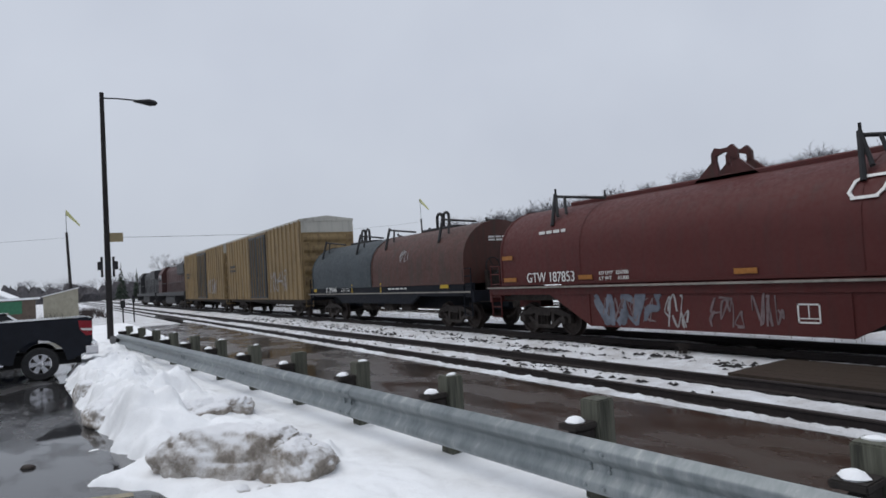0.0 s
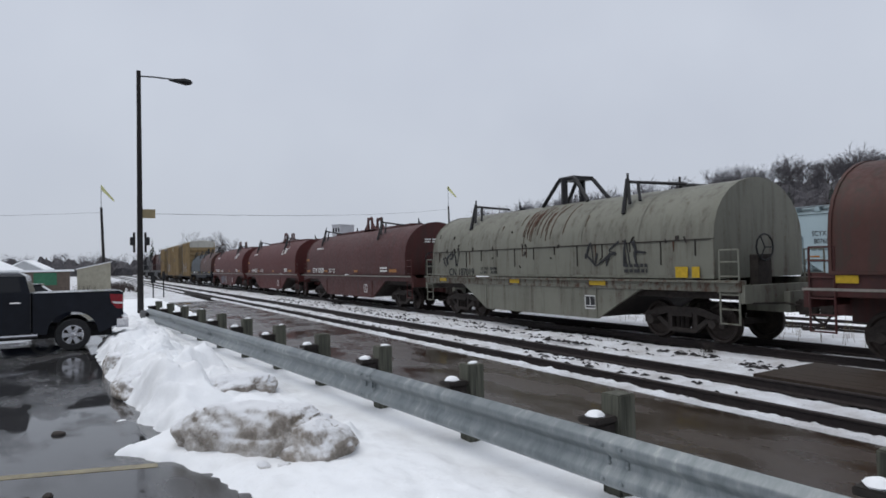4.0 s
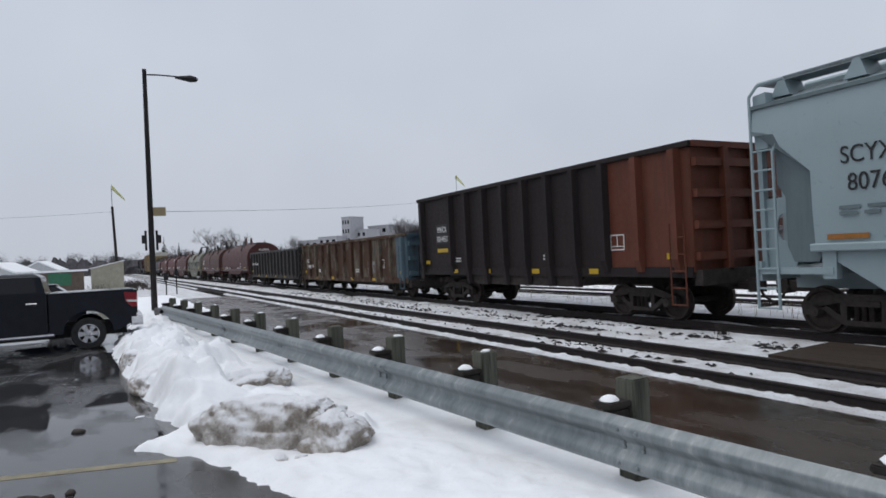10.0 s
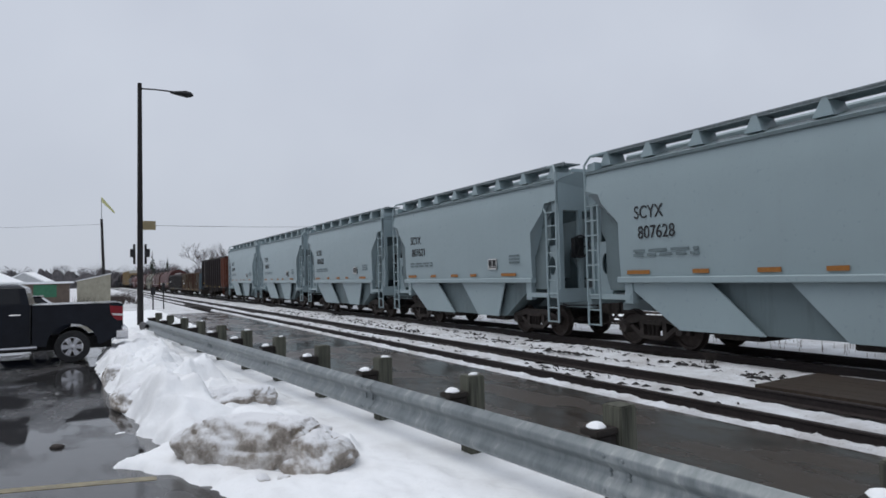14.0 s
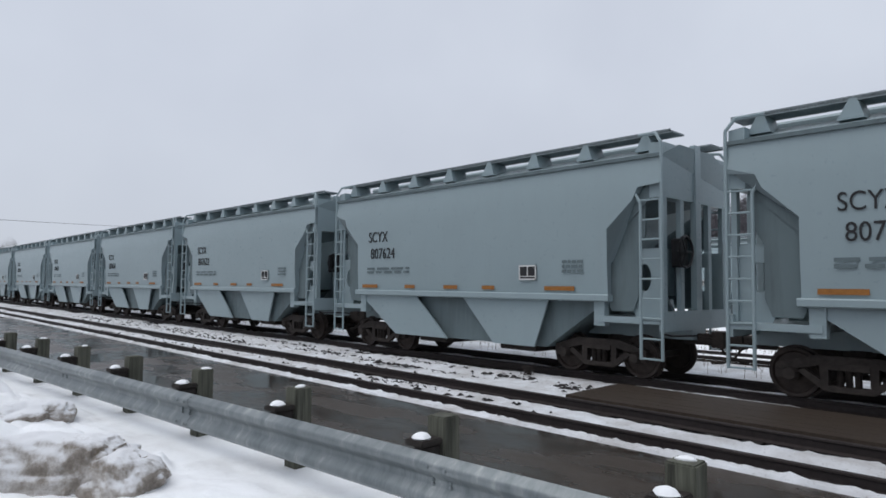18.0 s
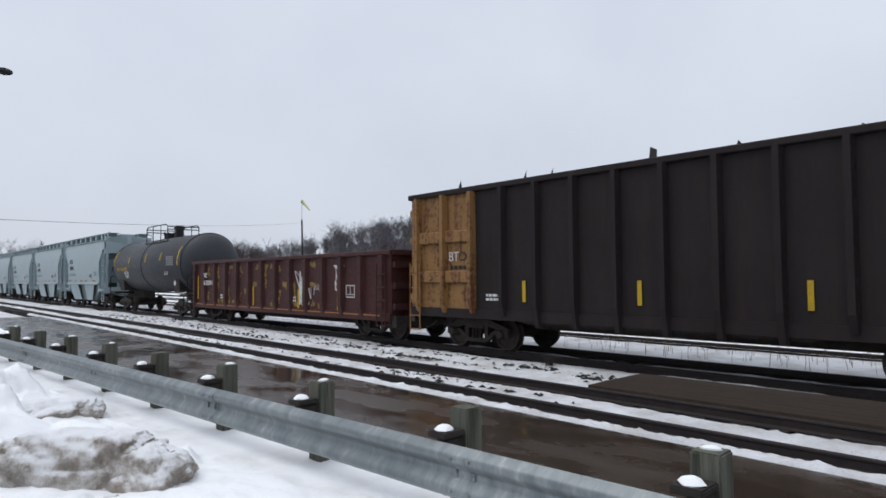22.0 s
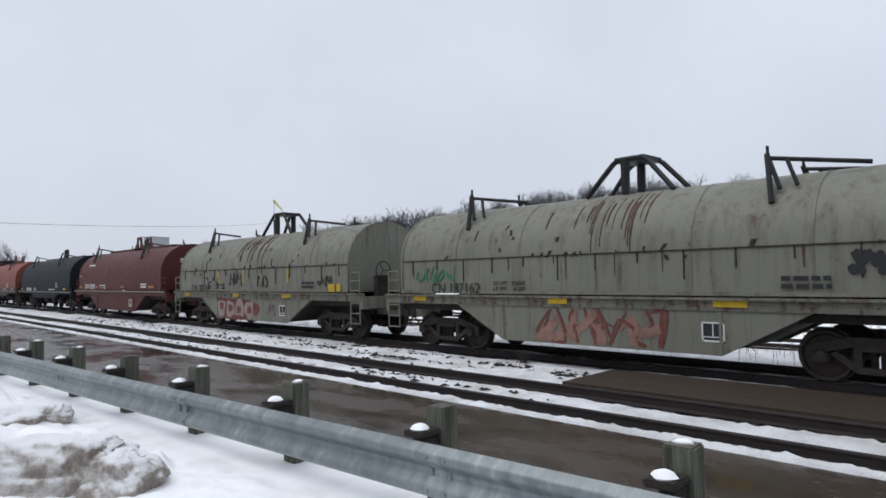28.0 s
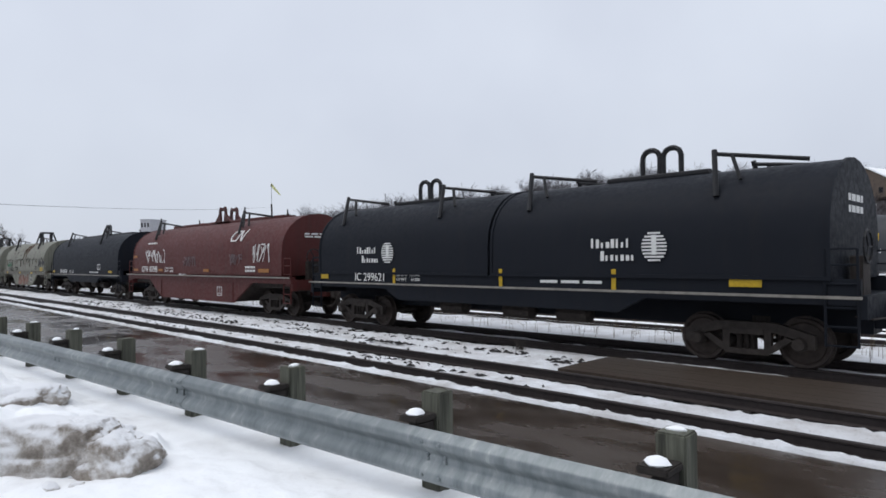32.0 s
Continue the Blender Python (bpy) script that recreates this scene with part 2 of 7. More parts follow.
HOPPER = paint("pale_blue_grey_hopper_paint", (0.275, 0.345, 0.365), -0.1, dirt=0.07, dirt_colour=(0.2, 0.23, 0.235), rough=0.34, fade=0.08, gloss=0.4, grain=0.02)
# Darker copy of HOPPER: recess shade put into colour; also draws seam and faint lettering
HOPPER_SHADE = paint("shade_darkened_hopper_paint", (0.13, 0.17, 0.18), 0.02, dirt=0.3, rough=0.45, fade=0.1)
GON_BLACK = paint("sooty_black_gondola_paint", (0.024, 0.021, 0.021), 0.15, (0.06, 0.035, 0.025), 0.4, (0.05, 0.045, 0.04))


def patchwork(name, colours, size=1.3):
    """Old paint worn through in long vertical patches down to rust and bare primer."""
    m, n, l, bsdf = nodes_of(name)
    v = coords(n, l, (1.0, 1.0, 0.45))
    p = noise_tex(n, l, v, size, 7, 0.68)
    q = noise_tex(n, l, coords(n, l, (3.0, 3.0, 0.3)), 1.4, 6, 0.7)
    f = noise_tex(n, l, coords(n, l), 10, 6, 0.7)
    k = len(colours)
    base = ramp(n, l, p, *[(0.3 + 0.4 * i / (k - 1), c) for i, c in enumerate(colours)])
    base = mix(n, l, ramp(n, l, q, (0.5, (0,)), (0.68, (0.75,))), base, (0.05, 0.026, 0.017))
    base = mix(n, l, ramp(n, l, f, (0.58, (0,)), (0.7, (0.6,))), base, (0.075, 0.035, 0.02))
    l.new(base, bsdf.inputs["Base Color"])
    bsdf.inputs["Roughness"].default_value, bsdf.inputs["Specular IOR Level"].default_value = 0.75, 0.2
    bump(n, l, bsdf, f, 0.3, 0.01)
    return m


GON_BLUE = paint("worn_blue_paint", (0.07, 0.11, 0.135), 0.35, (0.10, 0.05, 0.03), 0.4)
GON_TALL = paint("sooty_brown_black_gondola_paint", (0.025, 0.0205, 0.0205), 0.2, (0.06, 0.034, 0.026), 0.5, (0.045, 0.032, 0.029), fade=0.12, gloss=0.1)
GON_ORANGE = paint("orange_rust_gondola_paint", (0.11, 0.032, 0.017), 0.35, dirt=0.4)
GON_MAROON = paint("maroon_gondola_paint", (0.052, 0.015, 0.014), 0.3, (0.03, 0.016, 0.014), 0.5)
GON_YELLOW = paint("worn_ochre_paint", (0.25, 0.135, 0.048), 0.55, (0.12, 0.045, 0.022), 0.45)
BOX_YELLOW = paint("faded_yellow_boxcar_paint", (0.215, 0.15, 0.072), 0.34, dirt=0.6)
BOX_DOOR = paint("grimy_grey_door_paint", (0.042, 0.044, 0.048), 0.2, (0.16, 0.11, 0.05), 0.4)
BOX_TOP = paint("dull_galvanized_roof", (0.40, 0.39, 0.35), 0.15, dirt=0.3)
TANK_BLACK = paint("dull_black_tank_paint", (0.034, 0.037, 0.042), 0.03, dirt=0.2, dirt_colour=(0.06, 0.06, 0.06), rough=0.5)
LOCO_BLACK = paint("black_locomotive_paint", (0.028, 0.028, 0.03), 0.05, dirt=0.3)
LOCO_RED = paint("dull_red_locomotive_paint", (0.055, 0.022, 0.02), 0.05, dirt=0.4)
CAR_BLACK = plain("black_car_paint", (0.009, 0.011, 0.017), 0.1, 0.0, 3, 0.3, 0.0, 0.15)
GLASS_DARK = plain("tinted_window_glass", (0.008, 0.009, 0.012), 0.05, 0, 3, 0.1, 0, 0.3)
CHROME = plain("chrome", (0.5, 0.5, 0.52), 0.2, 1.0, 3, 0.1, 0)
TYRE = plain("tyre_rubber", (0.03, 0.03, 0.031), 0.85, 0, 20)
TAIL_RED = plain("red_lamp_lens", (0.22, 0.012, 0.02), 0.15, 0, 10, 0.2, 0)
LENS_WHITE = plain("clear_lamp_lens", (0.65, 0.6, 0.6), 0.15, 0, 10, 0.1, 0)
FADED_LINE = plain("worn_yellow_road_paint", (0.24, 0.20, 0.11), 0.28, 0, 9, 0.5)
GON_RUST = patchwork("rust_patched_gondola_paint", ((0.032, 0.019, 0.014), (0.085, 0.04, 0.022), (0.055, 0.032, 0.022), (0.145, 0.12, 0.088), (0.07, 0.074, 0.07)))
WIRE = plain("dull_cable", (0.10, 0.10, 0.11), 0.8)
RUST_RUN = plain("brown_rust_stain", (0.10, 0.055, 0.038), 0.8, 0, 9, 0.5)

# ---- mesh building ----


class Geo:
    """Vertices and faces of one part."""

    def __init__(self):
        self.v, self.f = [], []

    def add(self, verts, faces):
        k = len(self.v)
        self.v += [tuple(p) for p in verts]
        self.f += [tuple(i + k for i in f) for f in faces]
        return self

    def box(self, x0, x1, y0, y1, z0, z1, c=0.0):
        """A box; c chamfers its four long edges."""
        if c <= 0:
            return self.add([(x, y, z) for x in (x0, x1) for y in (y0, y1) for z in (z0, z1)],
                            [(0, 1, 3, 2), (4, 6, 7, 5), (0, 4, 5, 1), (2, 3, 7, 6), (0, 2, 6, 4), (1, 5, 7, 3)])
        ring = lambda d: [(y0 + c, z0), (y1 - c, z0), (y1, z0 + c), (y1, z1 - c), (y1 - c, z1), (y0 + c, z1), (y0, z1 - c), (y0, z0 + c)]
        return self.along_x(ring(0), x0, x1)

    def along_x(self, ring, x0, x1, caps=True):
        n = len(ring)
        verts = [(x0, y, z) for y, z in ring] + [(x1, y, z) for y, z in ring]
        faces = [(i, (i + 1) % n, n + (i + 1) % n, n + i) for i in range(n)]
        if caps:
            faces += [tuple(range(n - 1, -1, -1)), tuple(range(n, 2 * n))]
        return self.add(verts, faces)

    def along_y(self, ring, y0, y1):
        n = len(ring)
        verts = [(x, y0, z) for x, z in ring] + [(x, y1, z) for x, z in ring]
        faces = [(i, n + i, n + (i + 1) % n, (i + 1) % n) for i in range(n)]
        return self.add(verts, faces + [tuple(range(n)), tuple(range(2 * n - 1, n - 1, -1))])

    def along_z(self, ring, z0, z1):
        n = len(ring)
        verts = [(x, y, z0) for x, y in ring] + [(x, y, z1) for x, y in ring]
        faces = [(i, (i + 1) % n, n + (i + 1) % n, n + i) for i in range(n)]
        return self.add(verts, faces + [tuple(range(n - 1, -1, -1)), tuple(range(n, 2 * n))])

    def loft(self, rings, caps=True, closed=True):
        n = len(rings[0])
        verts = [p for r in rings for p in r]
        faces = []
        for k in range(len(rings) - 1):
            for i in range(n if closed else n - 1):
                j = (i + 1) % n
                faces.append((k * n + i, k * n + j, (k + 1) * n + j, (k + 1) * n + i))
        if caps:
            faces += [tuple(range(n - 1, -1, -1)), tuple(range((len(rings) - 1) * n, len(rings) * n))]
        return self.add(verts, faces)

    def rod(self, a, b, r, n=6, r2=None):
        a, b = Vector(a), Vector(b)
        z = (b - a).normalized()
        x = z.orthogonal().normalized()
        y = z.cross(x)
        ring = lambda p, q: [p + (x * math.cos(t) + y * math.sin(t)) * q for t in [2 * math.pi * i / n for i in range(n)]]
        return self.loft([ring(a, r), ring(b, r if r2 is None else r2)])

    def pipe(self, pts, r, n=6):
        for a, b in zip(pts, pts[1:]):
            self.rod(a, b, r, n)
        return self

    def turned(self, profile, centre, axis="y", n=20, caps=True):
        """A turned body: profile of (along, radius)."""
        cx, cy, cz = centre
        rings = []
        for d, r in profile:
            ring = []
            for i in range(n):
                t = 2 * math.pi * i / n
                a, b = r * math.cos(t), r * math.sin(t)
                ring.append((cx + a, cy + d, cz + b) if axis == "y" else (cx + d, cy + a, cz + b) if axis == "x" else (cx + a, cy + b, cz + d))
            rings.append(ring)
        return self.loft(rings, caps)


MESHES = {}


def mesh_of(name, geo, material, key=None, smooth=False, bevel=0.0):
    if key and key in MESHES:
        return MESHES[key]
    me = bpy.data.meshes.new(name)
    me.from_pydata(geo.v, [], geo.f)
    bm = bmesh.new()
    bm.from_mesh(me)
    bmesh.ops.recalc_face_normals(bm, faces=bm.faces)
    if bevel:
        bmesh.ops.bevel(bm, geom=[e for e in bm.edges if len(e.link_faces) == 2 and e.calc_face_angle() > 0.6], offset=bevel, segments=2, affect="EDGES", clamp_overlap=True)
    bm.to_mesh(me)
    bm.free()
    if smooth or bevel:
        for p in me.polygons:
            p.use_smooth = True
        me.set_sharp_from_angle(angle=radians(38))
    me.materials.append(material)
    if key:
        MESHES[key] = me
    return me


def part(name, geo, material, parent=None, label="", key=None, smooth=False, bevel=0.0, at=None):
    """One mesh object under a thing, or under a part."""
    ob = new(name, mesh_of(name, geo, material, (key, material.name) if key else None, smooth, bevel))
    if parent is not None:
        ob.parent = parent
    if at is not None:
        ob.matrix_basis = at
    if label:
        tagged(ob, label)
    return ob


def shared(name, key, material, parent, at=None, label=""):
    """Another object on a mesh that has been built already."""
    ob = new(name, MESHES[(key, material.name)])
    ob.parent = parent
    if at is not None:
        ob.matrix_basis = at
    if label:
        tagged(ob, label)
    return ob


def repeat(name, key, make, material, parent, at=None, label="", **more):
    if (key, material.name) in MESHES:
        return shared(name, key, material, parent, at, label)
    return part(name, make(), material, parent, label, key, at=at, **more)


def lettering(text, height, width, material, parent, x, y, z, name="lettering", at=None):
    """Flat letters on the near side of a car, from x, with z as their foot."""
    key = ("text", text, material.name)
    if key not in MESHES:
        cu = bpy.data.curves.new("letters", "FONT")
        cu.body, cu.extrude = text, 0.004
        tmp = bpy.data.objects.new("letters", cu)
        scene.collection.objects.link(tmp)
        bpy.context.view_layer.update()
        me = bpy.data.meshes.new_from_object(tmp.evaluated_get(bpy.context.evaluated_depsgraph_get()))
        bpy.data.objects.remove(tmp)
        me.materials.clear()
        me.materials.append(material)
        MESHES[key] = me
    me = MESHES[key]
    xs, ys = [v.co.x for v in me.vertices], [v.co.y for v in me.vertices]
    ob = new(name, me)
    ob.parent = parent
    sx, sy = width / (max(xs) - min(xs)), height / (max(ys) - min(ys))
    m = at if at is not None else pose(x, y, z, 90)
    ob.matrix_basis = m @ Matrix.Diagonal((sx, sy, 1, 1)) @ Matrix.Translation((-min(xs), -min(ys), 0))
    return ob


def bars(parent, x, y, z, w, h, rows, material, seed=1, name="small_lettering"):
    """Lines of writing too small to read."""
    rnd, g = random.Random(seed), Geo()
    step = h / rows
    for i in range(rows):
        u = 0
        while u < w:
            d = rnd.uniform(0.12, 0.3) * w
            g.box(x + u, x + min(w, u + d), y - 0.004, y, z + i * step, z + i * step + step * 0.6)
            u += d + 0.06 * w
    return part(name, g, material, parent)


def scrawl(parent, x, y, z, w, h, material, seed, strokes=9, r=0.02, surface=None):
    """A spray-painted tag that cannot be read: looping strokes lying on the side."""
    rnd, g = random.Random(seed), Geo()
    r = r * 0.62
    lean = rnd.uniform(0.0, 0.25)
    sf = (lambda v: surface(v) - 0.012) if surface else (lambda v: y)
    cell = w / strokes
    for k in range(strokes):
        knots = []
        for i in range(rnd.choice((4, 5, 6))):
            v = rnd.uniform(0.0, 1.0) if i % 2 else rnd.choice((0.02, 0.95, 0.5))
            u = rnd.uniform(-0.65, 0.65) * max(cell, h * 0.36)
            knots.append(Vector((x + (k + 0.5) * cell + u + lean * h * v, z + h * v)))
        pts, n = [], len(knots)
        for i in range(n - 1):
            a, b, c, d = knots[max(0, i - 1)], knots[i], knots[i + 1], knots[min(n - 1, i + 2)]
            for j in range(6):
                t = j / 6
                pts.append(0.5 * ((2 * b) + (c - a) * t + (2 * a - 5 * b + 4 * c - d) * t * t + (3 * b - a - 3 * c + d) * t ** 3))
        pts.append(knots[-1])
        for i, (p, q) in enumerate(zip(pts, pts[1:])):
            d = q - p
            if d.length < 1e-4:
                continue
            d = d.normalized() * r * 0.7
            m = Vector((-d.y, d.x)).normalized() * r * (0.75 + 0.35 * math.sin(i * 0.4 + k))
            ring = [p - d + m, q + d + m, q + d - m, p - d - m]
            ring = [(min(max(u.x, x - 0.2), x + w + 0.35), min(max(u.y, z - 0.1), z + h + 0.15)) for u in ring]
            g.add([(u, sf(v) - 0.006 - 0.0001 * i, v) for u, v in ring] + [(u, sf(v) + 0.002, v) for u, v in ring], [(0, 1, 2, 3), (0, 4, 5, 1), (1, 5, 6, 2), (2, 6, 7, 3), (3, 7, 4, 0)])
    return part("spray_paint_tag", g, material, parent, "spray-painted graffiti tag")

# ---- rolling stock: local x along the car, y = 0 on its centre line, z = 0 on the rail top, near side is -y ----


def wheel_geo():
    g = Geo()
    g.turned([(-0.07, 0.05), (-0.07, 0.12), (-0.045, 0.13), (-0.02, 0.34), (-0.06, 0.37), (-0.065, 0.425), (0.055, 0.435), (0.06, 0.47), (0.085, 0.47), (0.085, 0.36), (0.03, 0.33), (0.03, 0.1), (0.06, 0.05)], (0, 0, 0), "y", 26)
    return g


def side_frame_geo():
    """Cast frame of a truck: arched top chord, hanging bottom chord, spring nest, bearing caps."""
    g = Geo()
    g.along_y([(-1.12, 0.36), (-1.12, 0.60), (-0.5, 0.78), (0.5, 0.78), (1.12, 0.60), (1.12, 0.36), (0.98, 0.36), (0.86, 0.52), (0.42, 0.62), (-0.42, 0.62), (-0.86, 0.52), (-0.98, 0.36)], -0.07, 0.07)
    g.along_y([(-0.78, 0.50), (-0.36, 0.20), (0.36, 0.20), (0.78, 0.50), (0.66, 0.54), (0.30, 0.30), (-0.30, 0.30), (-0.66, 0.54)], -0.06, 0.06)
    for s in (-1, 1):
        g.box(s * 0.36 - 0.06, s * 0.36 + 0.06, -0.06, 0.06, 0.24, 0.68)
        g.turned([(-0.16, 0.03), (-0.16, 0.1), (-0.06, 0.13), (0.06, 0.13)], (s * 0.88, 0, 0.44), "y", 12)
        for k in (-0.13, 0.0, 0.13):
            g.rod((k, -0.02, 0.30), (k, -0.02, 0.58), 0.055, 8)
    g.box(-0.3, 0.3, -0.09, 0.09, 0.56, 0.66)
    return g


def bolster_geo():
    g = Geo()
    g.box(-0.2, 0.2, -1.0, 1.0, 0.5, 0.72, 0.04)
    g.turned([(0.70, 0.35), (0.84, 0.35)], (0, 0, 0), "z", 14)
    for s in (-1, 1):
        g.rod((s * 0.88, -0.95, 0.44), (s * 0.88, 0.95, 0.44), 0.08, 10)
        g.box(s * 0.45 - 0.05, s * 0.45 + 0.05, -0.75, 0.75, 0.33, 0.45)
    return g


def add_truck(car, x):
    t = repeat("truck", "truck", bolster_geo, TRUCK, car, pose(x, 0, 0))
    for s in (-1, 1):
        repeat("side_frame", "side_frame", side_frame_geo, TRUCK, t, pose(0, s * 0.98, 0), smooth=True)
        for a in (-0.88, 0.88):
            repeat("wheel", "wheel", wheel_geo, WHEEL, t, pose(a, s * 0.76, 0.44, 0, 0, 0 if s < 0 else 180), smooth=True)
    return t


def coupler_geo():
    g = Geo()
    g.box(-0.35, 0.32, -0.08, 0.08, 0.72, 0.95, 0.02)
    g.along_z([(0.25, -0.15), (0.5, -0.17), (0.58, -0.05), (0.42, 0.0), (0.56, 0.06), (0.5, 0.16), (0.25, 0.14)], 0.68, 1.0)
    g.pipe([(0.1, 0.3, 0.85), (0.3, 0.34, 0.55), (0.55, 0.32, 0.42), (0.78, 0.3, 0.4)], 0.028, 6)
    g.pipe([(-0.25, -1.2, 0.98), (0.0, -1.25, 0.95), (0.05, -0.3, 0.92), (0.35, -0.1, 0.85)], 0.018, 5)
    return g


def start_car(name, label, category, group):
    car = new(name)
    car.empty_display_size = 0.5
    return tagged(car, label, category, group)


def running_gear(car, length, inset=2.55):
    for s in (-1, 1):
        add_truck(car, s * (length / 2 - inset))
        repeat("coupler", "coupler", coupler_geo, TRUCK, car, pose(s * (length / 2 - 0.55), 0, 0, 0, 0, 0 if s > 0 else 180))


def hood_ring(w=1.5, z0=1.45, z1=2.25, top=3.65, n=14):
    ring = [(-w, z0)]
    for i in range(n + 1):
        a = math.pi * i / n
        ring.append((-w * math.cos(a), z1 + (top - z1) * math.sin(a) ** 0.92))
    return ring + [(w, z0)]


def hood_side(w=1.5, z1=2.25, top=3.65):
    """How far the side of a hood lies from the centre line at a height."""
    return lambda z: -w * 1.0 if z <= z1 else -w * math.cos(math.asin(min(1, ((z - z1) / (top - z1)) ** (1 / 0.92))))


def add_hood(car, x0, x1, material, seams=(), z0=1.45, name="hood", label=""):
    g = Geo()
    g.along_x(hood_ring(1.5, z0), x0 + 0.01, x1 - 0.01, caps=False)
    for s in (x0 + 0.03, x1 - 0.03):
        g.along_x(hood_ring(1.525, z0, 2.25, 3.675), s - 0.03, s + 0.03)
    hood = part(name, g, material, car, label, smooth=True)
    lip = Geo()
    for y in (-1.53, 1.49):
        lip.box(x0, x1, y, y + 0.04, z0, z0 + 0.07)
    part("hood_lip", lip, material, hood)
    for u in seams:
        g = Geo()
        g.along_x(hood_ring(1.512, z0, 2.25, 3.662), u - 0.018, u + 0.018, caps=False)
        part("seam", g, material, hood, smooth=True)
    return hood


def lift_loop(hood, x, material, ridge=0.0):
    """Two steel loops on the crown, by which the hood is lifted."""
    g = Geo()
    for y in (0.0,):
        for dx in (-0.24, 0.24):
            pts = [(x + dx - 0.2, y, 3.6), (x + dx - 0.2, y, 4.12)]
            pts += [(x + dx - 0.2 * math.cos(a), y, 4.12 + 0.17 * math.sin(a)) for a in (0.6, 1.2, 1.9, 2.5)]
            pts += [(x + dx + 0.2, y, 4.12), (x + dx + 0.2, y, 3.6)]
            g.pipe(pts, 0.06, 6)
    g.box(x - 1.15, x + 1.15, -0.3, 0.3, 3.62, 3.72, 0.02)
    return part("lifting_loop", g, material, hood)


def lift_arch(hood, x, material):
    """The heavier plate loop with flared feet of the brown-red cars."""
    g, c = Geo(), x
    x = 0.0
    for y in (-0.3, 0.22):
        ring = [(x - 1.0, 3.62), (x - 0.46, 3.95), (x - 0.44, 4.2), (x - 0.3, 4.32), (x - 0.12, 4.28), (x + 0.12, 4.28), (x + 0.3, 4.33), (x + 0.45, 4.2), (x + 0.47, 3.95), (x + 1.0, 3.62)]
        inner = [(x + 0.3, 3.85), (x + 0.28, 4.14), (x + 0.14, 4.17), (x + 0.06, 4.1), (x + 0.06, 3.85), (x - 0.06, 3.85), (x - 0.06, 4.1), (x - 0.14, 4.17), (x - 0.28, 4.14), (x - 0.3, 3.85)]
        loop = [(x - 0.44, 4.0)] + ring[2:8] + [(x + 0.46, 4.0)] + [(x + 0.3, 4.0), inner[1], inner[2], (x, 4.2), inner[7], inner[8], (x - 0.3, 4.0)]
        g.along_y(loop, y, y + 0.09)
        g.along_y([(x - 1.15, 3.62), (x - 0.44, 4.02), (x - 0.28, 4.02), (x - 0.2, 3.72), (x + 0.2, 3.72), (x + 0.28, 4.02), (x + 0.46, 4.02), (x + 1.15, 3.62)], y, y + 0.09)
    g.v = [(c + 0.72 * a, b, 3.62 + 1.05 * (h - 3.62)) for a, b, h in g.v]
    return part("lifting_loop", g, COIL_RED_DIRTY, hood)


def lift_frame(hood, x, material):
    """The four-legged trestle of the grey-green cars."""
    g = Geo()
    top = 4.38
    for y in (-0.35, 0.35):
        g.pipe([(x - 1.05, y * 1.3, 3.6), (x - 0.42, y, top - 0.08), (x - 0.3, y, top), (x + 0.3, y, top), (x + 0.42, y, top - 0.08), (x + 1.05, y * 1.3, 3.6)], 0.06, 6)
        g.rod((x - 0.12, y, 3.62), (x - 0.12, y, top), 0.1, 6)
    g.box(x - 0.36, x + 0.36, -0.38, 0.38, top - 0.06, top + 0.05)
    return part("lifting_trestle", g, material, hood)


def guide_bracket(hood, x, way, material, forked=False):
    """A bent stacking guide: a leaning post on the shoulder with an arm along the crown."""
    for y in (-1, 1):
        g = Geo()
        g.rod((x, y * 1.28, 3.05), (x - way * 0.16, y * 0.95, 3.95), 0.055, 6)
        g.rod((x - way * 0.14, y * 0.96, 3.88), (x + way * 1.35, y * 0.55, 3.66), 0.04, 6)
        g.rod((x + way * 0.35, y * 1.05, 3.35), (x + way * 0.15, y * 0.9, 3.83), 0.04, 6)
        if forked:
            g.rod((x - way * 0.14, y * 0.95, 3.9), (x + way * 0.1, y * 1.15, 3.3), 0.045, 6)
            g.rod((x - way * 0.15, y * 0.95, 3.88), (x - way * 0.15, y * 0.95, 4.1), 0.03, 6)
        part("stacking_guide", g, material, hood)


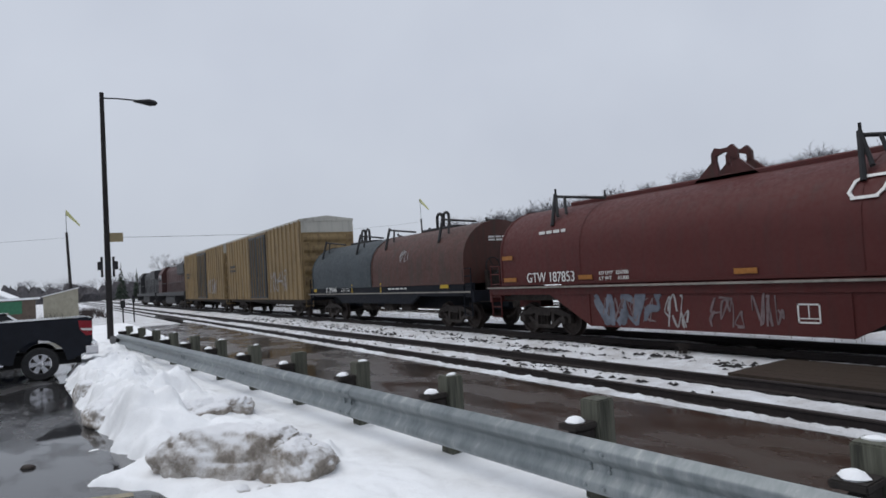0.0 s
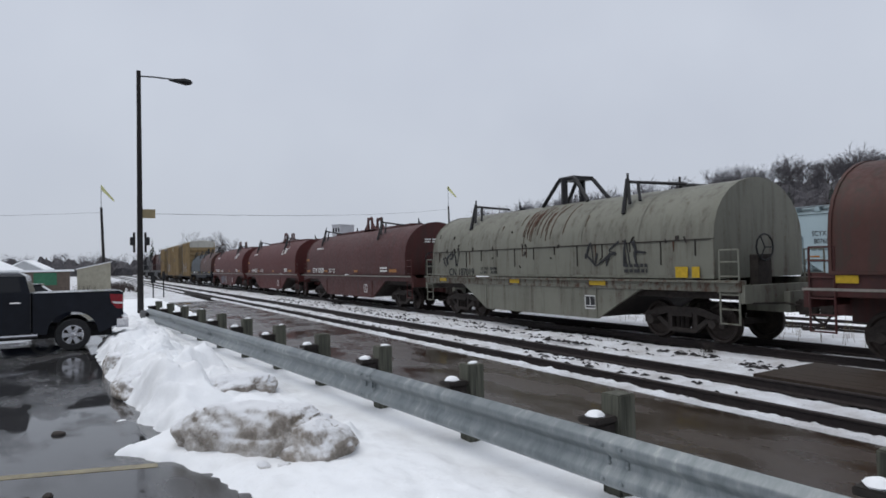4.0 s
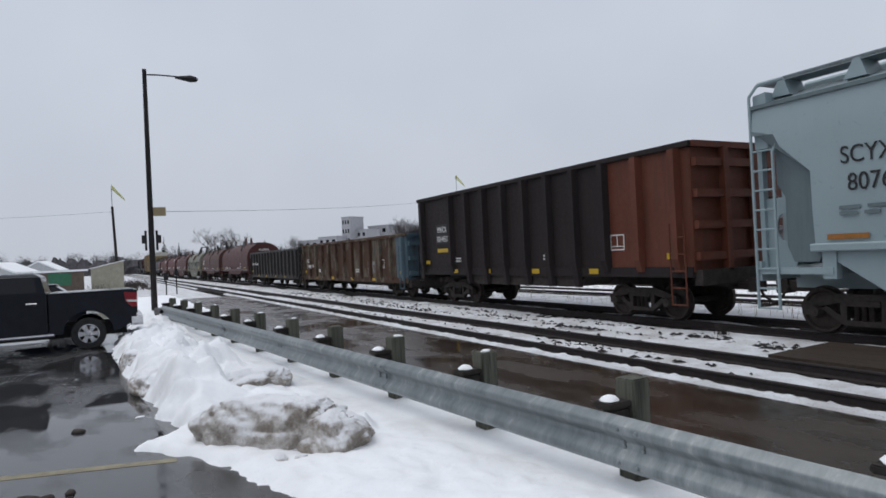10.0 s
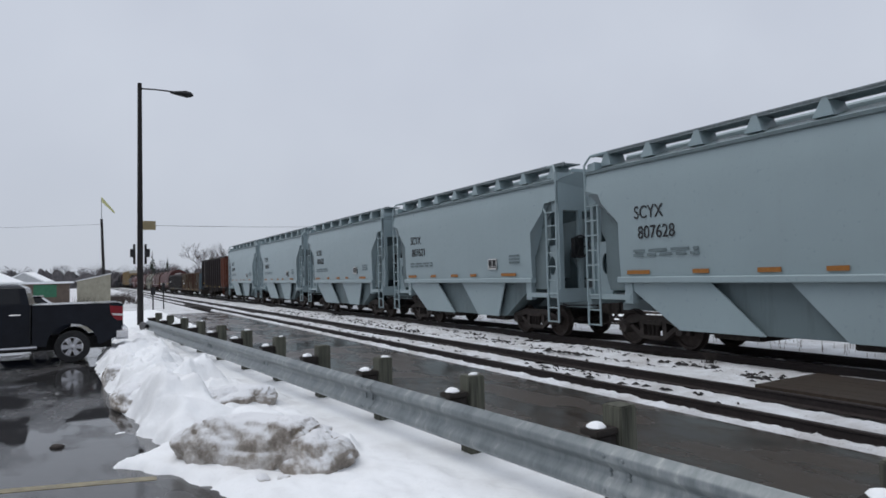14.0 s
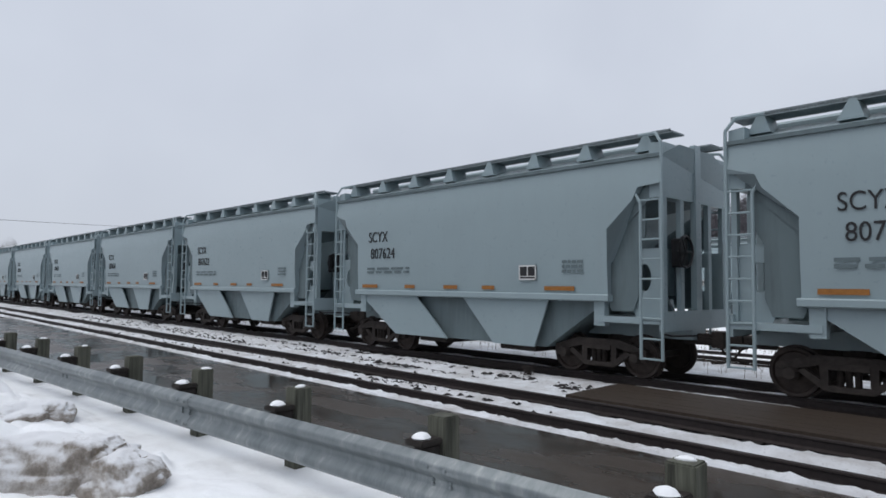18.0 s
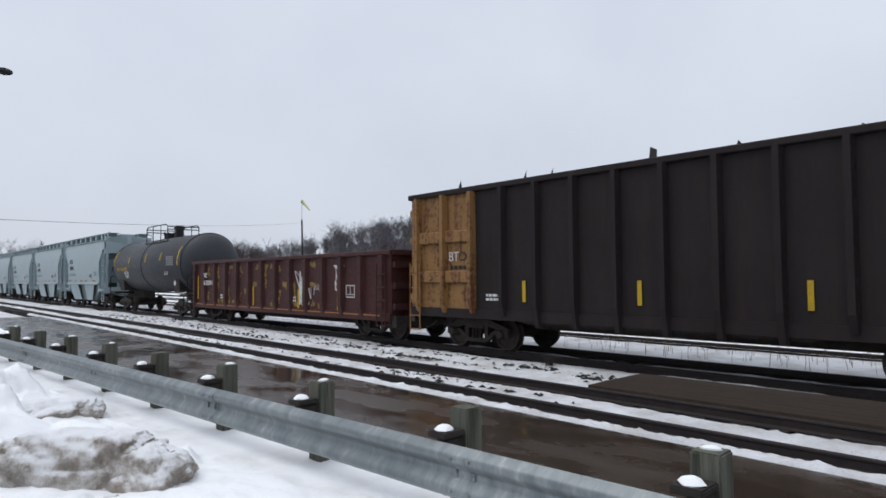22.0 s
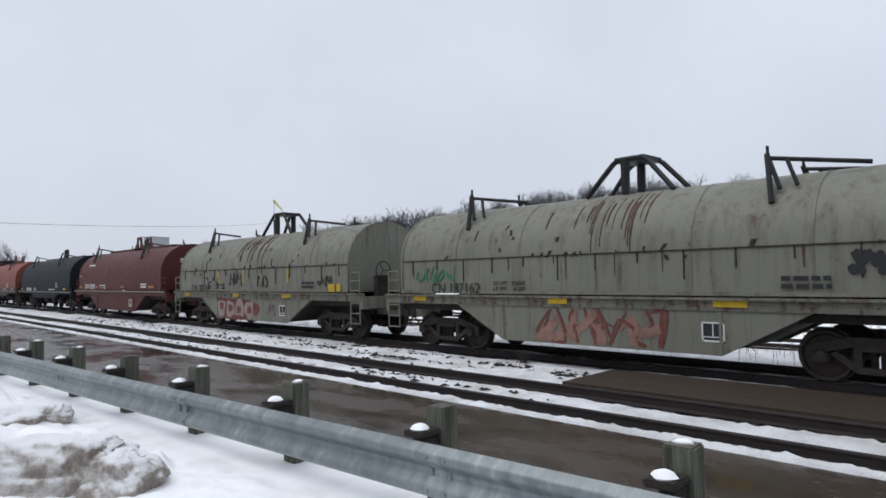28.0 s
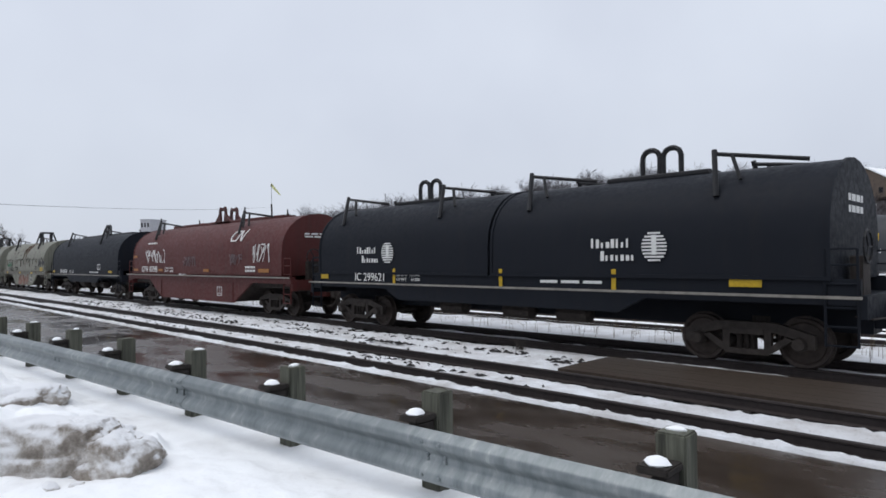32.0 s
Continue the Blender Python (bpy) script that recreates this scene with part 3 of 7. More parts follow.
def end_gear(car, length, material, hood_end):
    """Platform, sill, steps, hand rails and brake wheel at both ends."""
    for s in (-1, 1):
        xe = s * (length / 2 - 0.62)
        g = Geo()
        g.box(min(xe, s * hood_end), max(xe, s * hood_end), -1.45, 1.45, 1.14, 1.24)
        g.box(xe - 0.06, xe + 0.06, -1.5, 1.5, 0.95, 1.32)
        g.box(min(xe, s * hood_end) - 0.2, max(xe, s * hood_end) + 0.2, -0.25, 0.25, 0.72, 1.16)
        part("end_platform", g, material, car)
        for y in (-1.5, 1.42):
            g = Geo()
            xa, xb = xe - s * 0.06, xe - s * 0.52
            for xx in (xa, xb):
                g.rod((xx, y, 0.5), (xx, y, 2.05), 0.022, 5)
            for z in (0.52, 0.82, 1.12, 1.5, 1.8, 2.05):
                g.rod((xa, y, z), (xb, y, z), 0.018, 5)
            part("ladder", g, material, car)
    g = Geo()
    xb = length / 2 - 0.75
    for i in range(12):
        a, b = 2 * math.pi * i / 12, 2 * math.pi * (i + 1) / 12
        g.rod((xb, -0.55 + 0.28 * math.cos(a), 2.1 + 0.28 * math.sin(a)), (xb, -0.55 + 0.28 * math.cos(b), 2.1 + 0.28 * math.sin(b)), 0.02, 5)
    for i in range(3):
        a = 2 * math.pi * i / 3
        g.rod((xb, -0.55, 2.1), (xb, -0.55 + 0.28 * math.cos(a), 2.1 + 0.28 * math.sin(a)), 0.015, 5)
    part("brake_wheel", g, METAL_DARK, car)
    g = Geo()
    g.box(xb - 0.22, xb - 0.03, -0.75, -0.3, 1.24, 1.95, 0.02)
    part("brake_gear", g, TRUCK, car)


def side_sill(car, length, material, z0=1.18, z1=1.42):
    for y in (-1, 1):
        g = Geo()
        g.along_x([(y * 1.36, z0), (y * 1.53, z0), (y * 1.53, z1 - 0.05), (y * 1.6, z1 - 0.05), (y * 1.6, z1), (y * 1.36, z1)], -length / 2 + 0.62, length / 2 - 0.62)
        part("side_sill", g, material, car)


WORN_EDGE = plain("worn_steel_edge", (0.30, 0.28, 0.25), 0.5, 0.3, 5, 0.4)


def worn_line(car, length, z=1.40):
    g = Geo()
    g.box(-length / 2 + 0.6, length / 2 - 0.6, -1.612, -1.6, z - 0.035, z + 0.012)
    part("rubbing_strip", g, WORN_EDGE, car, "scuffed pale steel edge strip")


def stencil(car, x, z, y=-1.5, w=0.42, h=0.36):
    """A framed service panel."""
    g = Geo()
    for a, b, c, d in ((0, w, 0, 0.03), (0, w, h - 0.03, h), (0, 0.03, 0, h), (w - 0.03, w, 0, h), (w * 0.48, w * 0.52, h * 0.25, h), (0, w, h * 0.22, h * 0.27)):
        g.box(x + a, x + b, y - 0.006, y, z + c, z + d)
    part("service_stencil", g, WHITE, car, "white framed service stencil")


def reflectors(car, spots, material=YELLOW, y=-1.52):
    for x, z, w, h in spots:
        g = Geo()
        g.box(x, x + w, y - 0.008, y, z, z + h)
        part("reflector", g, material, car)


def logo_worm(car, x, z, s, material, y):
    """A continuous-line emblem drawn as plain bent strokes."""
    g = Geo()
    pts = [(1.0, 0.75), (0.35, 0.75), (0.12, 0.6), (0.0, 0.25), (0.15, 0.05), (0.85, 0.05), (1.05, 0.25), (1.2, 0.7), (1.32, 0.72), (1.62, 0.08), (1.75, 0.08), (2.0, 0.78)]
    for (a, b), (c, d) in zip(pts, pts[1:]):
        v = Vector((c - a, d - b)).normalized() * 0.05
        for k in range(4):
            t0, t1 = k / 4 - (0.12 if k == 0 else 0), (k + 1) / 4 + (0.12 if k == 3 else 0)
            p, q = Vector((a, b)).lerp(Vector((c, d)), t0), Vector((a, b)).lerp(Vector((c, d)), t1)
            r = [(p.x - v.y, p.y + v.x), (q.x - v.y, q.y + v.x), (q.x + v.y, q.y - v.x), (p.x + v.y, p.y - v.x)]
            r = [(x + u * s, z + w * s) for u, w in r]
            g.add([(u, y(w) - 0.03, w) for u, w in r] + [(u, y(w) + 0.004, w) for u, w in r], [(0, 1, 2, 3), (0, 4, 5, 1), (1, 5, 6, 2), (2, 6, 7, 3), (3, 7, 4, 0)])
    part("emblem", g, material, car, "white line emblem")


def end_marks(car, x, z, w, h, rows, seed):
    """White writing on the flat end of a hood, too small to read."""
    ob = bars(car, -w / 2, 0, z, w, h, rows, WHITE, seed, "end_lettering")
    ob.matrix_basis = pose(x + 0.004, 0, 0, 0, 0, 90)


def belly_sides(car, material, half_low, half_high, z_low=0.38, z_high=1.2):
    """Deep fish-belly sides between the trucks."""
    ring = [(-half_high, z_high), (-half_low, z_low), (half_low, z_low), (half_high, z_high)]
    g = Geo()
    g.along_y(ring, 1.42, 1.5)
    part("belly_side", g, material, car)
    g = Geo()
    g.along_y([(-half_high + 0.1, z_high), (-half_low + 0.1, z_low + 0.03), (half_low - 0.1, z_low + 0.03), (half_high - 0.1, z_high)], -1.42, 1.42)
    part("coil_trough", g, TRUCK, car)
    g = Geo()
    g.along_y(ring, -1.5, -1.42)
    side = part("belly_side", g, material, car)
    for x in (-half_low, half_low):
        g = Geo()
        g.box(x - 0.025, x + 0.025, -1.525, -1.5, z_low + 0.02, z_high)
        part("stiffener", g, material, side)
    return side


def load_marks(car, x, y, z, material):
    """The load limit and light weight, in two lines."""
    lettering("LD LMT  224700", 0.085, 0.95, material, car, x, y, z + 0.13)
    lettering("LT WT     61300", 0.085, 0.95, material, car, x, y, z)


COILS = "steel-coil cars in the freight train"


def coil_deep(length, material, label, mark, style="loop", lettered=WHITE, seed=1, emblem=False, tags=(), dirty=None, uprights=(), block=None):
    """Coil car with one long hood and deep belly sides."""
    car = start_car("coil_car", label, "coil car", COILS)
    he = length / 2 - 1.25
    seams = [he * k for k in (-0.66, -0.33, 0.0, 0.33, 0.66)] if style == "trestle" else [he * k for k in (-0.5, 0.5)]
    hood = add_hood(car, -he, he, material, seams)
    hs = hood_side()
    if style == "trestle":
        lift_frame(hood, 0.2, METAL_DARK)
        for x, w in ((-he * 0.62, 1), (he * 0.55, 1)):
            guide_bracket(hood, x, w, METAL_DARK, True)
        g = Geo()
        for y in (-1.52, 1.5):
            g.box(-he, he, y, y + 0.03, 2.285, 2.31)
            for i in range(13):
                x = -he + 2 * he * (i + 0.5) / 13
                g.box(x - 0.012, x + 0.012, y, y + 0.03, (1.95, 2.08, 1.75)[i % 3], 2.3)
        part("panel_batten", g, TRUCK, hood)
        g = Geo()
        rnd = random.Random(seed + 5)
        for i in range(26):
            x, z = rnd.uniform(-he * 0.95, he * 0.95), rnd.choice((2.26, 2.3, rnd.uniform(1.7, 3.0)))
            w, h = rnd.uniform(0.02, 0.09), rnd.uniform(0.04, 0.15)
            k = rnd.uniform(-0.06, 0.1)
            q = [(x, z), (x + w, z + k * 0.3), (x + w + k, z + h), (x + k, z + h)]
            g.add([(u, hs(v) - 0.02, v) for u, v in q] + [(u, hs(v) + 0.01, v) for u, v in q], [(0, 1, 2, 3), (0, 4, 5, 1), (1, 5, 6, 2), (2, 6, 7, 3), (3, 7, 4, 0)])
        part("scraped_patch", g, TRUCK, hood, "dark scrapes through the paint")
        g = Geo()
        for i in range(30):
            x = rnd.gauss(0.1, 0.55) if i < 18 else rnd.uniform(-he, he)
            z1 = rnd.uniform(3.3, 3.6) if i < 18 else rnd.choice((1.42, 2.28, rnd.uniform(2.6, 3.3)))
            z2, w = z1 - (rnd.uniform(0.3, 1.1) if i < 18 else rnd.uniform(0.15, 0.5)), rnd.uniform(0.01, 0.028)
            z2 = max(z2, 1.5) if z1 > 1.5 else z1 + 0.02
            cuts = [z1 + (z2 - z1) * k / 5 for k in range(6)]
            g.loft([[(x - w * (1 - k / 7), hs(v) - 0.013, v), (x + w * (1 - k / 7), hs(v) - 0.013, v), (x + w * (1 - k / 7), hs(v) + 0.01, v), (x - w * (1 - k / 7), hs(v) + 0.01, v)] for k, v in enumerate(cuts)])
        part("rust_run", g, RUST_RUN, hood, "brown rust runs down the hood")
    else:
        g = Geo()
        g.box(-he * 0.72, he * 0.72, -0.3, 0.3, 3.6, 3.74, 0.03)
        part("crown_strip", g, material, hood)
        lift_arch(hood, 0.1, material)
        for x, w in ((-he * 0.68, 1), (he * 0.5, 1)):
            guide_bracket(hood, x, w, dirty or METAL_DARK, True)
    side_sill(car, length, COIL_GREEN_RUSTY if style == "trestle" else material)
    if style != "trestle":
        worn_line(car, length)
    belly_sides(car, material, length / 2 - 4.9, length / 2 - 3.35)
    g = Geo()
    g.box(-length / 2 + 0.9, length / 2 - 0.9, -1.2, 1.2, 1.0, 1.2)
    part("underframe", g, TRUCK, car)
    end_gear(car, length, material, he)
    running_gear(car, length)
    lettering(mark, 0.27, 1.95, lettered, car, -he + 1.25, -1.535, 1.52) if style == "loop" else lettering(mark, 0.25, 1.7, lettered, car, -he + 1.25, -1.537, 1.46)
    load_marks(car, -he + (4.1 if style == "loop" else 3.4), -1.535, 1.53, lettered)
    bars(car, he - 2.6, -1.535, 1.58, 0.75, 0.26, 2, lettered, seed + 1)
    stencil(car, 2.2, 0.62, -1.502)
    if style != "loop":
        g = Geo()
        g.box(2.22, 2.6, -1.5025, -1.5, 0.66, 0.96)
        part("service_panel", g, BLACK, car)
    spots = [(-he + 0.15, 1.56, 0.6, 0.11), (-he + 0.12, 2.2, 0.5, 0.12), (-he + 3.35, 1.56, 0.5, 0.11), (1.0, 1.56, 0.5, 0.11), (he - 1.6, 1.56, 0.75, 0.13)] if style == "loop" else [(-he + 0.55, 1.25, 0.5, 0.14), (-1.2, 1.25, 0.5, 0.14), (2.45, 1.25, 0.6, 0.14), (he - 1.0, 1.47, 0.34, 0.24), (he - 0.55, 1.47, 0.2, 0.24)]
    reflectors(car, spots, YELLOW if style != "loop" else ORANGE, -1.535 if style == "loop" else -1.55)
    if style == "loop":
        bars(car, -he + 1.75, hs(2.86) - 0.03, 2.84, 1.1, 0.13, 1, WHITE, seed + 7, "lettering")
    reflectors(car, [(x, 1.75, 0.09, 0.5) for x in uprights], YELLOW, -1.515)
    end_marks(car, he, 2.8, 1.2, 0.2, 2, seed) if style == "loop" else None
    if emblem:
        logo_worm(car, 3.2, 2.74, 0.52, WHITE, hs)
    if block:
        bubble_tag(car, *block, seed)
    for x, z, w, h, m, k, n in tags:
        scrawl(car, x, -1.505 if z < 1.3 else -1.53, z, w, h, m, seed * 10 + k, n, 0.13 if m in (SPRAY_PINK, SPRAY_BLUE) else 0.045 if m is BLACK and style == "trestle" and h > 0.28 else 0.1 if m is BLACK else 0.06 if m is SPRAY_RED else 0.035, (lambda v: hs(v) - 0.005) if z > 1.45 else None)
    return car


def coil_shallow(length, hoods, label, mark, seed=1, lettered=WHITE, emblem=False, sill=COIL_BLACK, posts=(), tags=(), guides=METAL_DARK):
    """Coil car with an open side-sill frame and one or two hoods."""
    car = start_car("coil_car", label, "coil car", COILS)
    he = length / 2 - 1.05
    spans = [(-he, he)] if len(hoods) == 1 else [(-he, -0.04), (0.04, he)]
    hs = hood_side()
    for (a, b), m in zip(spans, hoods):
        mid = (a + b) / 2
        hood = add_hood(car, a, b, m, () if len(hoods) > 1 else (mid,), 1.55)
        if len(hoods) == 1 and m is not COIL_BLACK:
            g = Geo()
            g.box(a * 0.72, b * 0.72, -0.3, 0.3, 3.6, 3.74, 0.03)
            part("crown_strip", g, m, hood)
            lift_arch(hood, mid, m)
        else:
            lift_loop(hood, mid, guides)
        if len(hoods) > 1:
            guide_bracket(hood, a + 1.0, 1, guides)
            guide_bracket(hood, b - 1.9, 1, guides)
        else:
            if m is COIL_BLACK:
                g = Geo()
                g.box(a * 0.7, b * 0.7, -0.22, 0.22, 3.62, 3.72, 0.03)
                part("crown_strip", g, guides, hood)
            guide_bracket(hood, a + 2.7, 1, guides)
            guide_bracket(hood, b - 3.8, 1, guides)
    g = Geo()
    ring = [(-length / 2 + 0.65, 1.16), (-length / 2 + 4.3, 1.16), (-length / 2 + 4.9, 0.86), (length / 2 - 4.9, 0.86), (length / 2 - 4.3, 1.16), (length / 2 - 0.65, 1.16), (length / 2 - 0.65, 1.58), (-length / 2 + 0.65, 1.58)]
    for y in (-1.48, 1.38):
        g = Geo()
        g.along_y(ring, y, y + 0.1)
        part("side_sill", g, sill, car)
    g = Geo()
    g.along_x([(-1.38, 1.14), (-0.3, 1.14), (-0.3, 0.62), (0.3, 0.62), (0.3, 1.14), (1.38, 1.14), (1.38, 1.3), (-1.38, 1.3)], -length / 2 + 0.75, length / 2 - 0.75)
    part("deck", g, sill, car)
    for x in (-1.9, 0.3, 1.9):
        g = Geo()
        g.turned([(-0.45, 0.05), (-0.4, 0.2), (0.4, 0.2), (0.45, 0.05)], (x, -0.75, 0.72), "x", 10)
        part("brake_cylinder", g, TRUCK, car)
    worn_line(car, length, 1.30)
    end_gear(car, length, sill, he)
    running_gear(car, length)
    lettering(mark, 0.23, 1.5 if len(hoods) == 1 else 1.35, lettered, car, -he + 1.95, -1.535, 1.36) if hoods[0] is not COIL_ORANGE else lettering(mark, 0.17, 1.75, lettered, car, -he + 1.7, -1.535, 1.37)
    load_marks(car, -he + 3.8, -1.49, 1.38, lettered)
    bars(car, 1.5, -1.49, 1.42, 1.6, 0.1, 1, lettered, seed + 2)
    stencil(car, he - 3.4, 1.6, -1.535, 0.5, 0.3) if len(hoods) == 1 else None
    reflectors(car, [(-he + 0.1, 1.4, 0.4, 0.14), (he - 1.6, 1.42, 0.55, 0.2)] + list(posts), YELLOW, -1.5)
    if mark.startswith("CN"):
        lettering("CN", 0.2, 0.34, WHITE, car, 0, 0, 0, "end_lettering", pose(he + 0.012, -0.17, 3.12, 90, 0, 90))
        lettering("34200-34299", 0.11, 0.9, WHITE, car, 0, 0, 0, "end_lettering", pose(he + 0.012, -0.45, 2.92, 90, 0, 90))
    else:
        end_marks(car, he, 2.7 if emblem else 2.95, 0.9 if emblem else 0.9, 0.4 if emblem else 0.2, 2, seed)
    if emblem:
        for x in (-he + 2.05, 2.85):
            for i, n in enumerate((8, 7)):
                g, rnd = Geo(), random.Random(seed + i)
                for k in range(n):
                    u = x + i * 0.22 + k * 0.115
                    g.box(u, u + rnd.uniform(0.04, 0.085), hs(2.1) - 0.034, hs(2.1) - 0.03, 2.15 - i * 0.26, 2.15 - i * 0.26 + (0.2 if k == 0 else rnd.choice((0.11, 0.12, 0.18))))
                part("lettering", g, WHITE, car)
            g = Geo()
            for k in range(9):
                z = 1.88 + k * 0.065
                u = math.sqrt(max(0.02, 1 - ((k - 4) / 4.6) ** 2)) * 0.26
                g.box(x + 1.4 - u, x + 1.4 + u, -1.54, -1.53, z, z + 0.036)
            g.box(x + 1.35, x + 1.45, -1.542, -1.53, 2.0, 2.38)
            part("emblem", g, WHITE, car, "white striped round emblem")
    for x, z, w, h, m, k, n in tags:
        scrawl(car, x, -1.53, z, w, h, m, seed * 10 + k, n, 0.028, lambda v: hs(v) - 0.005)
    return car


def bubble_tag(car, x, z, w, h, seed, y=-1.505):
    """A filled block of graffiti: a red ground with fat pale shapes on it."""
    rnd = random.Random(seed)

    def blob(cx, cz, rx, rz, k, depth):
        pts = []
        for i in range(22):
            t = 2 * math.pi * i / 22
            c, q = math.cos(t), math.sin(t)
            n = 1 + 0.12 * math.sin(3 * t + k) + 0.07 * math.sin(5 * t + 2 * k)
            pts.append((cx + rx * n * math.copysign(abs(c) ** 0.6, c), cz + rz * n * math.copysign(abs(q) ** 0.6, q)))
        return Geo().along_y(pts, y - depth, y)
    part("graffiti_ground", blob(x + w / 2, z + h / 2, w / 2, h / 2, 1.0, 0.004), SPRAY_RED, car, "faded red spray-painted ground")
    n = 4
    for i in range(n):
        cx, cz = x + w * (i + 0.6) / (n + 0.3), z + h * rnd.uniform(0.42, 0.58)
        shape = part("graffiti_letter", blob(cx, cz, w / n * 0.40, h * 0.40, i * 1.7, 0.008), SPRAY_PALE, car, "fat pale spray-painted letter shape")
        part("letter_slit", blob(cx + rnd.uniform(-0.05, 0.05), cz + h * rnd.uniform(-0.08, 0.12), w / n * 0.2, h * 0.17, i, 0.012), SPRAY_RED, shape)


def worn_letter(car, x, y, z, w, h, seed):
    """A tall block letter worn away to ragged flakes of paint."""
    rnd, g = random.Random(seed), Geo()
    strokes = [(0, 0, 0, 1), (1, 0, 1, 1), (0, 1, 1, 1), (0, 0.5, 1, 0.5), (0, 0, 1, 0), (0, 1, 1, 0)]
    for a, b, c, d in rnd.sample(strokes, 3):
        gap = rnd.uniform(0.1, 0.8)
        for i in range(34):
            t = rnd.random()
            if abs(t - gap) < 0.22 or rnd.random() < 0.15:
                continue
            u, v = x + w * (a + (c - a) * t) + rnd.gauss(0, 0.035), z + h * (b + (d - b) * t) + rnd.gauss(0, 0.035)
            r = rnd.uniform(0.015, 0.07)
            ring = [(u + r * rnd.uniform(0.4, 1.5) * math.cos(q), v + r * rnd.uniform(0.5, 1.9) * math.sin(q)) for q in (0, 1, 2, 3.1, 4.2, 5.3)]
            g.along_y(ring, y - 0.0004 * (i % 7) - 0.002, y + 0.003)
    return part("worn_letter", g, SPRAY_CREAM, car, "worn yellow block letter")


def gondola(length, z0, z1, ribs, material, label, mark, end_material=None, end_width=0.0, lettered=WHITE, high=False, seed=1, end_side=1, tags=(), plate=None, posts=()):
    """Open gondola: side sheets between vertical ribs, top chord, end posts, floor."""
    car = start_car("gondola_car", label, "gondola car", "gondola cars in the freight train")
    hl, w = length / 2 - 0.62, 1.5
    em = end_material or material
    xs = hl - end_width
    for y in (-w, w - 0.05):
        g = Geo()
        a, b = (-hl, xs) if end_side > 0 else (-xs, hl)
        g.box(a, b, y, y + 0.05, z0, z1)
        part("side_sheet", g, material, car)
        if end_width:
            g = Geo()
            a, b = (xs, hl) if end_side > 0 else (-hl, -xs)
            g.box(a, b, y, y + 0.05, z0, z1)
            part("end_side_sheet", g, em, car, "differently painted end panel")
        g = Geo()
        g.box(-hl - 0.08, hl + 0.08, y - 0.09, y + 0.13, z1 - 0.02, z1 + 0.12, 0.02)
        part("top_chord", g, material, car)
        g = Geo()
        g.box(-hl, hl, y - 0.04, y + 0.1, z0 - 0.12, z0 + 0.12)
        part("bottom_chord", g, material, car)
    depth = 0.19 if high else 0.14
    for i in range(ribs):
        x = -hl + 0.35 + (2 * hl - 0.7) * i / (ribs - 1)
        if plate and i == 1:
            continue
        own = em if end_width and ((end_side > 0 and x > xs) or (end_side < 0 and x < -xs)) else material
        wide = 0.6 if end_side < 0 else 1.0
        drop = (0.42 if end_side > 0 else 0.24) if high and abs(x) < hl - 3.6 else 0.0
        for y in (-1, 1):
            def rib():
                g = Geo()
                d = depth
                p, q = 0.13 * wide, 0.09 * wide
                g.loft([[(-p, 0, z), (p, 0, z), (q, -e, z), (-q, -e, z)] for z, e in ((z0 - drop, d * 0.5), (z0 + 0.3, d), (z1 - 0.02, d))])
                return g
            repeat("rib", ("rib", z0, z1, drop, depth, wide), rib, own, car, pose(x, y * w, 0, 0, 0, 0 if y < 0 else 180))
    g = Geo()
    g.box(-hl, hl, -w + 0.06, w - 0.06, z0 - 0.02, z0 + 0.12)
    g.box(-hl, hl, -0.28, 0.28, z0 - 0.4, z0)
    part("floor", g, TRUCK, car)
    if high:
        sag = 0.42 if end_side > 0 else 0.18
        g = Geo()
        g.along_y([(-hl + 3.4, z0), (-hl + 4.2, z0 - sag), (hl - 4.2, z0 - sag), (hl - 3.4, z0)], -1.46, 1.46)
        part("drop_floor", g, TRUCK, car)
    for s in (-1, 1):
        m = em if s == end_side and end_width else material
        g = Geo()
        x = s * hl
        g.box(x - 0.03, x + 0.03, -w + 0.01, w - 0.01, z0, z1)
        part("end_sheet", g, m, car)
        g = Geo()
        k = 4 if high else 3
        for i in range(k):
            z = z0 + (z1 - z0) * (i + 0.5) / k
            xa, xb = sorted((x + s * 0.03, x + s * 0.16))
            g.box(xa, xb, -w + 0.05, w - 0.05, z - 0.09, z + 0.09)
        for y in (-0.5, 0.5):
            xa, xb = sorted((x + s * 0.03, x + s * 0.2))
            g.box(xa, xb, y - 0.08, y + 0.08, z0, z1)
        xa, xb = sorted((x - s * 0.08, x + s * 0.14))
        g.box(xa, xb, -w, w, z1 - 0.02, z1 + 0.12)
        part("end_rib", g, m, car)
        g = Geo()
        xa, xb = x - s * 0.08, x - s * 0.5
        for xx in (xa, xb):
            g.rod((xx, -w - 0.16, 0.45), (xx, -w - 0.16, min(z1 - 0.3, 2.3)), 0.02, 5)
        for z in [0.47 + 0.38 * i for i in range(5)]:
            g.rod((xa, -w - 0.16, z), (xb, -w - 0.16, z), 0.018, 5)
        part("ladder", g, m, car)
        g = Geo()
        xa, xb = sorted((x - s * 0.02, x + s * 0.2))
        g.box(xa, xb, -1.45, 1.45, z0 - 0.3, z0 + 0.05)
        part("end_sill", g, TRUCK, car)
    running_gear(car, length, 2.05 if material is GON_MAROON else 2.7)
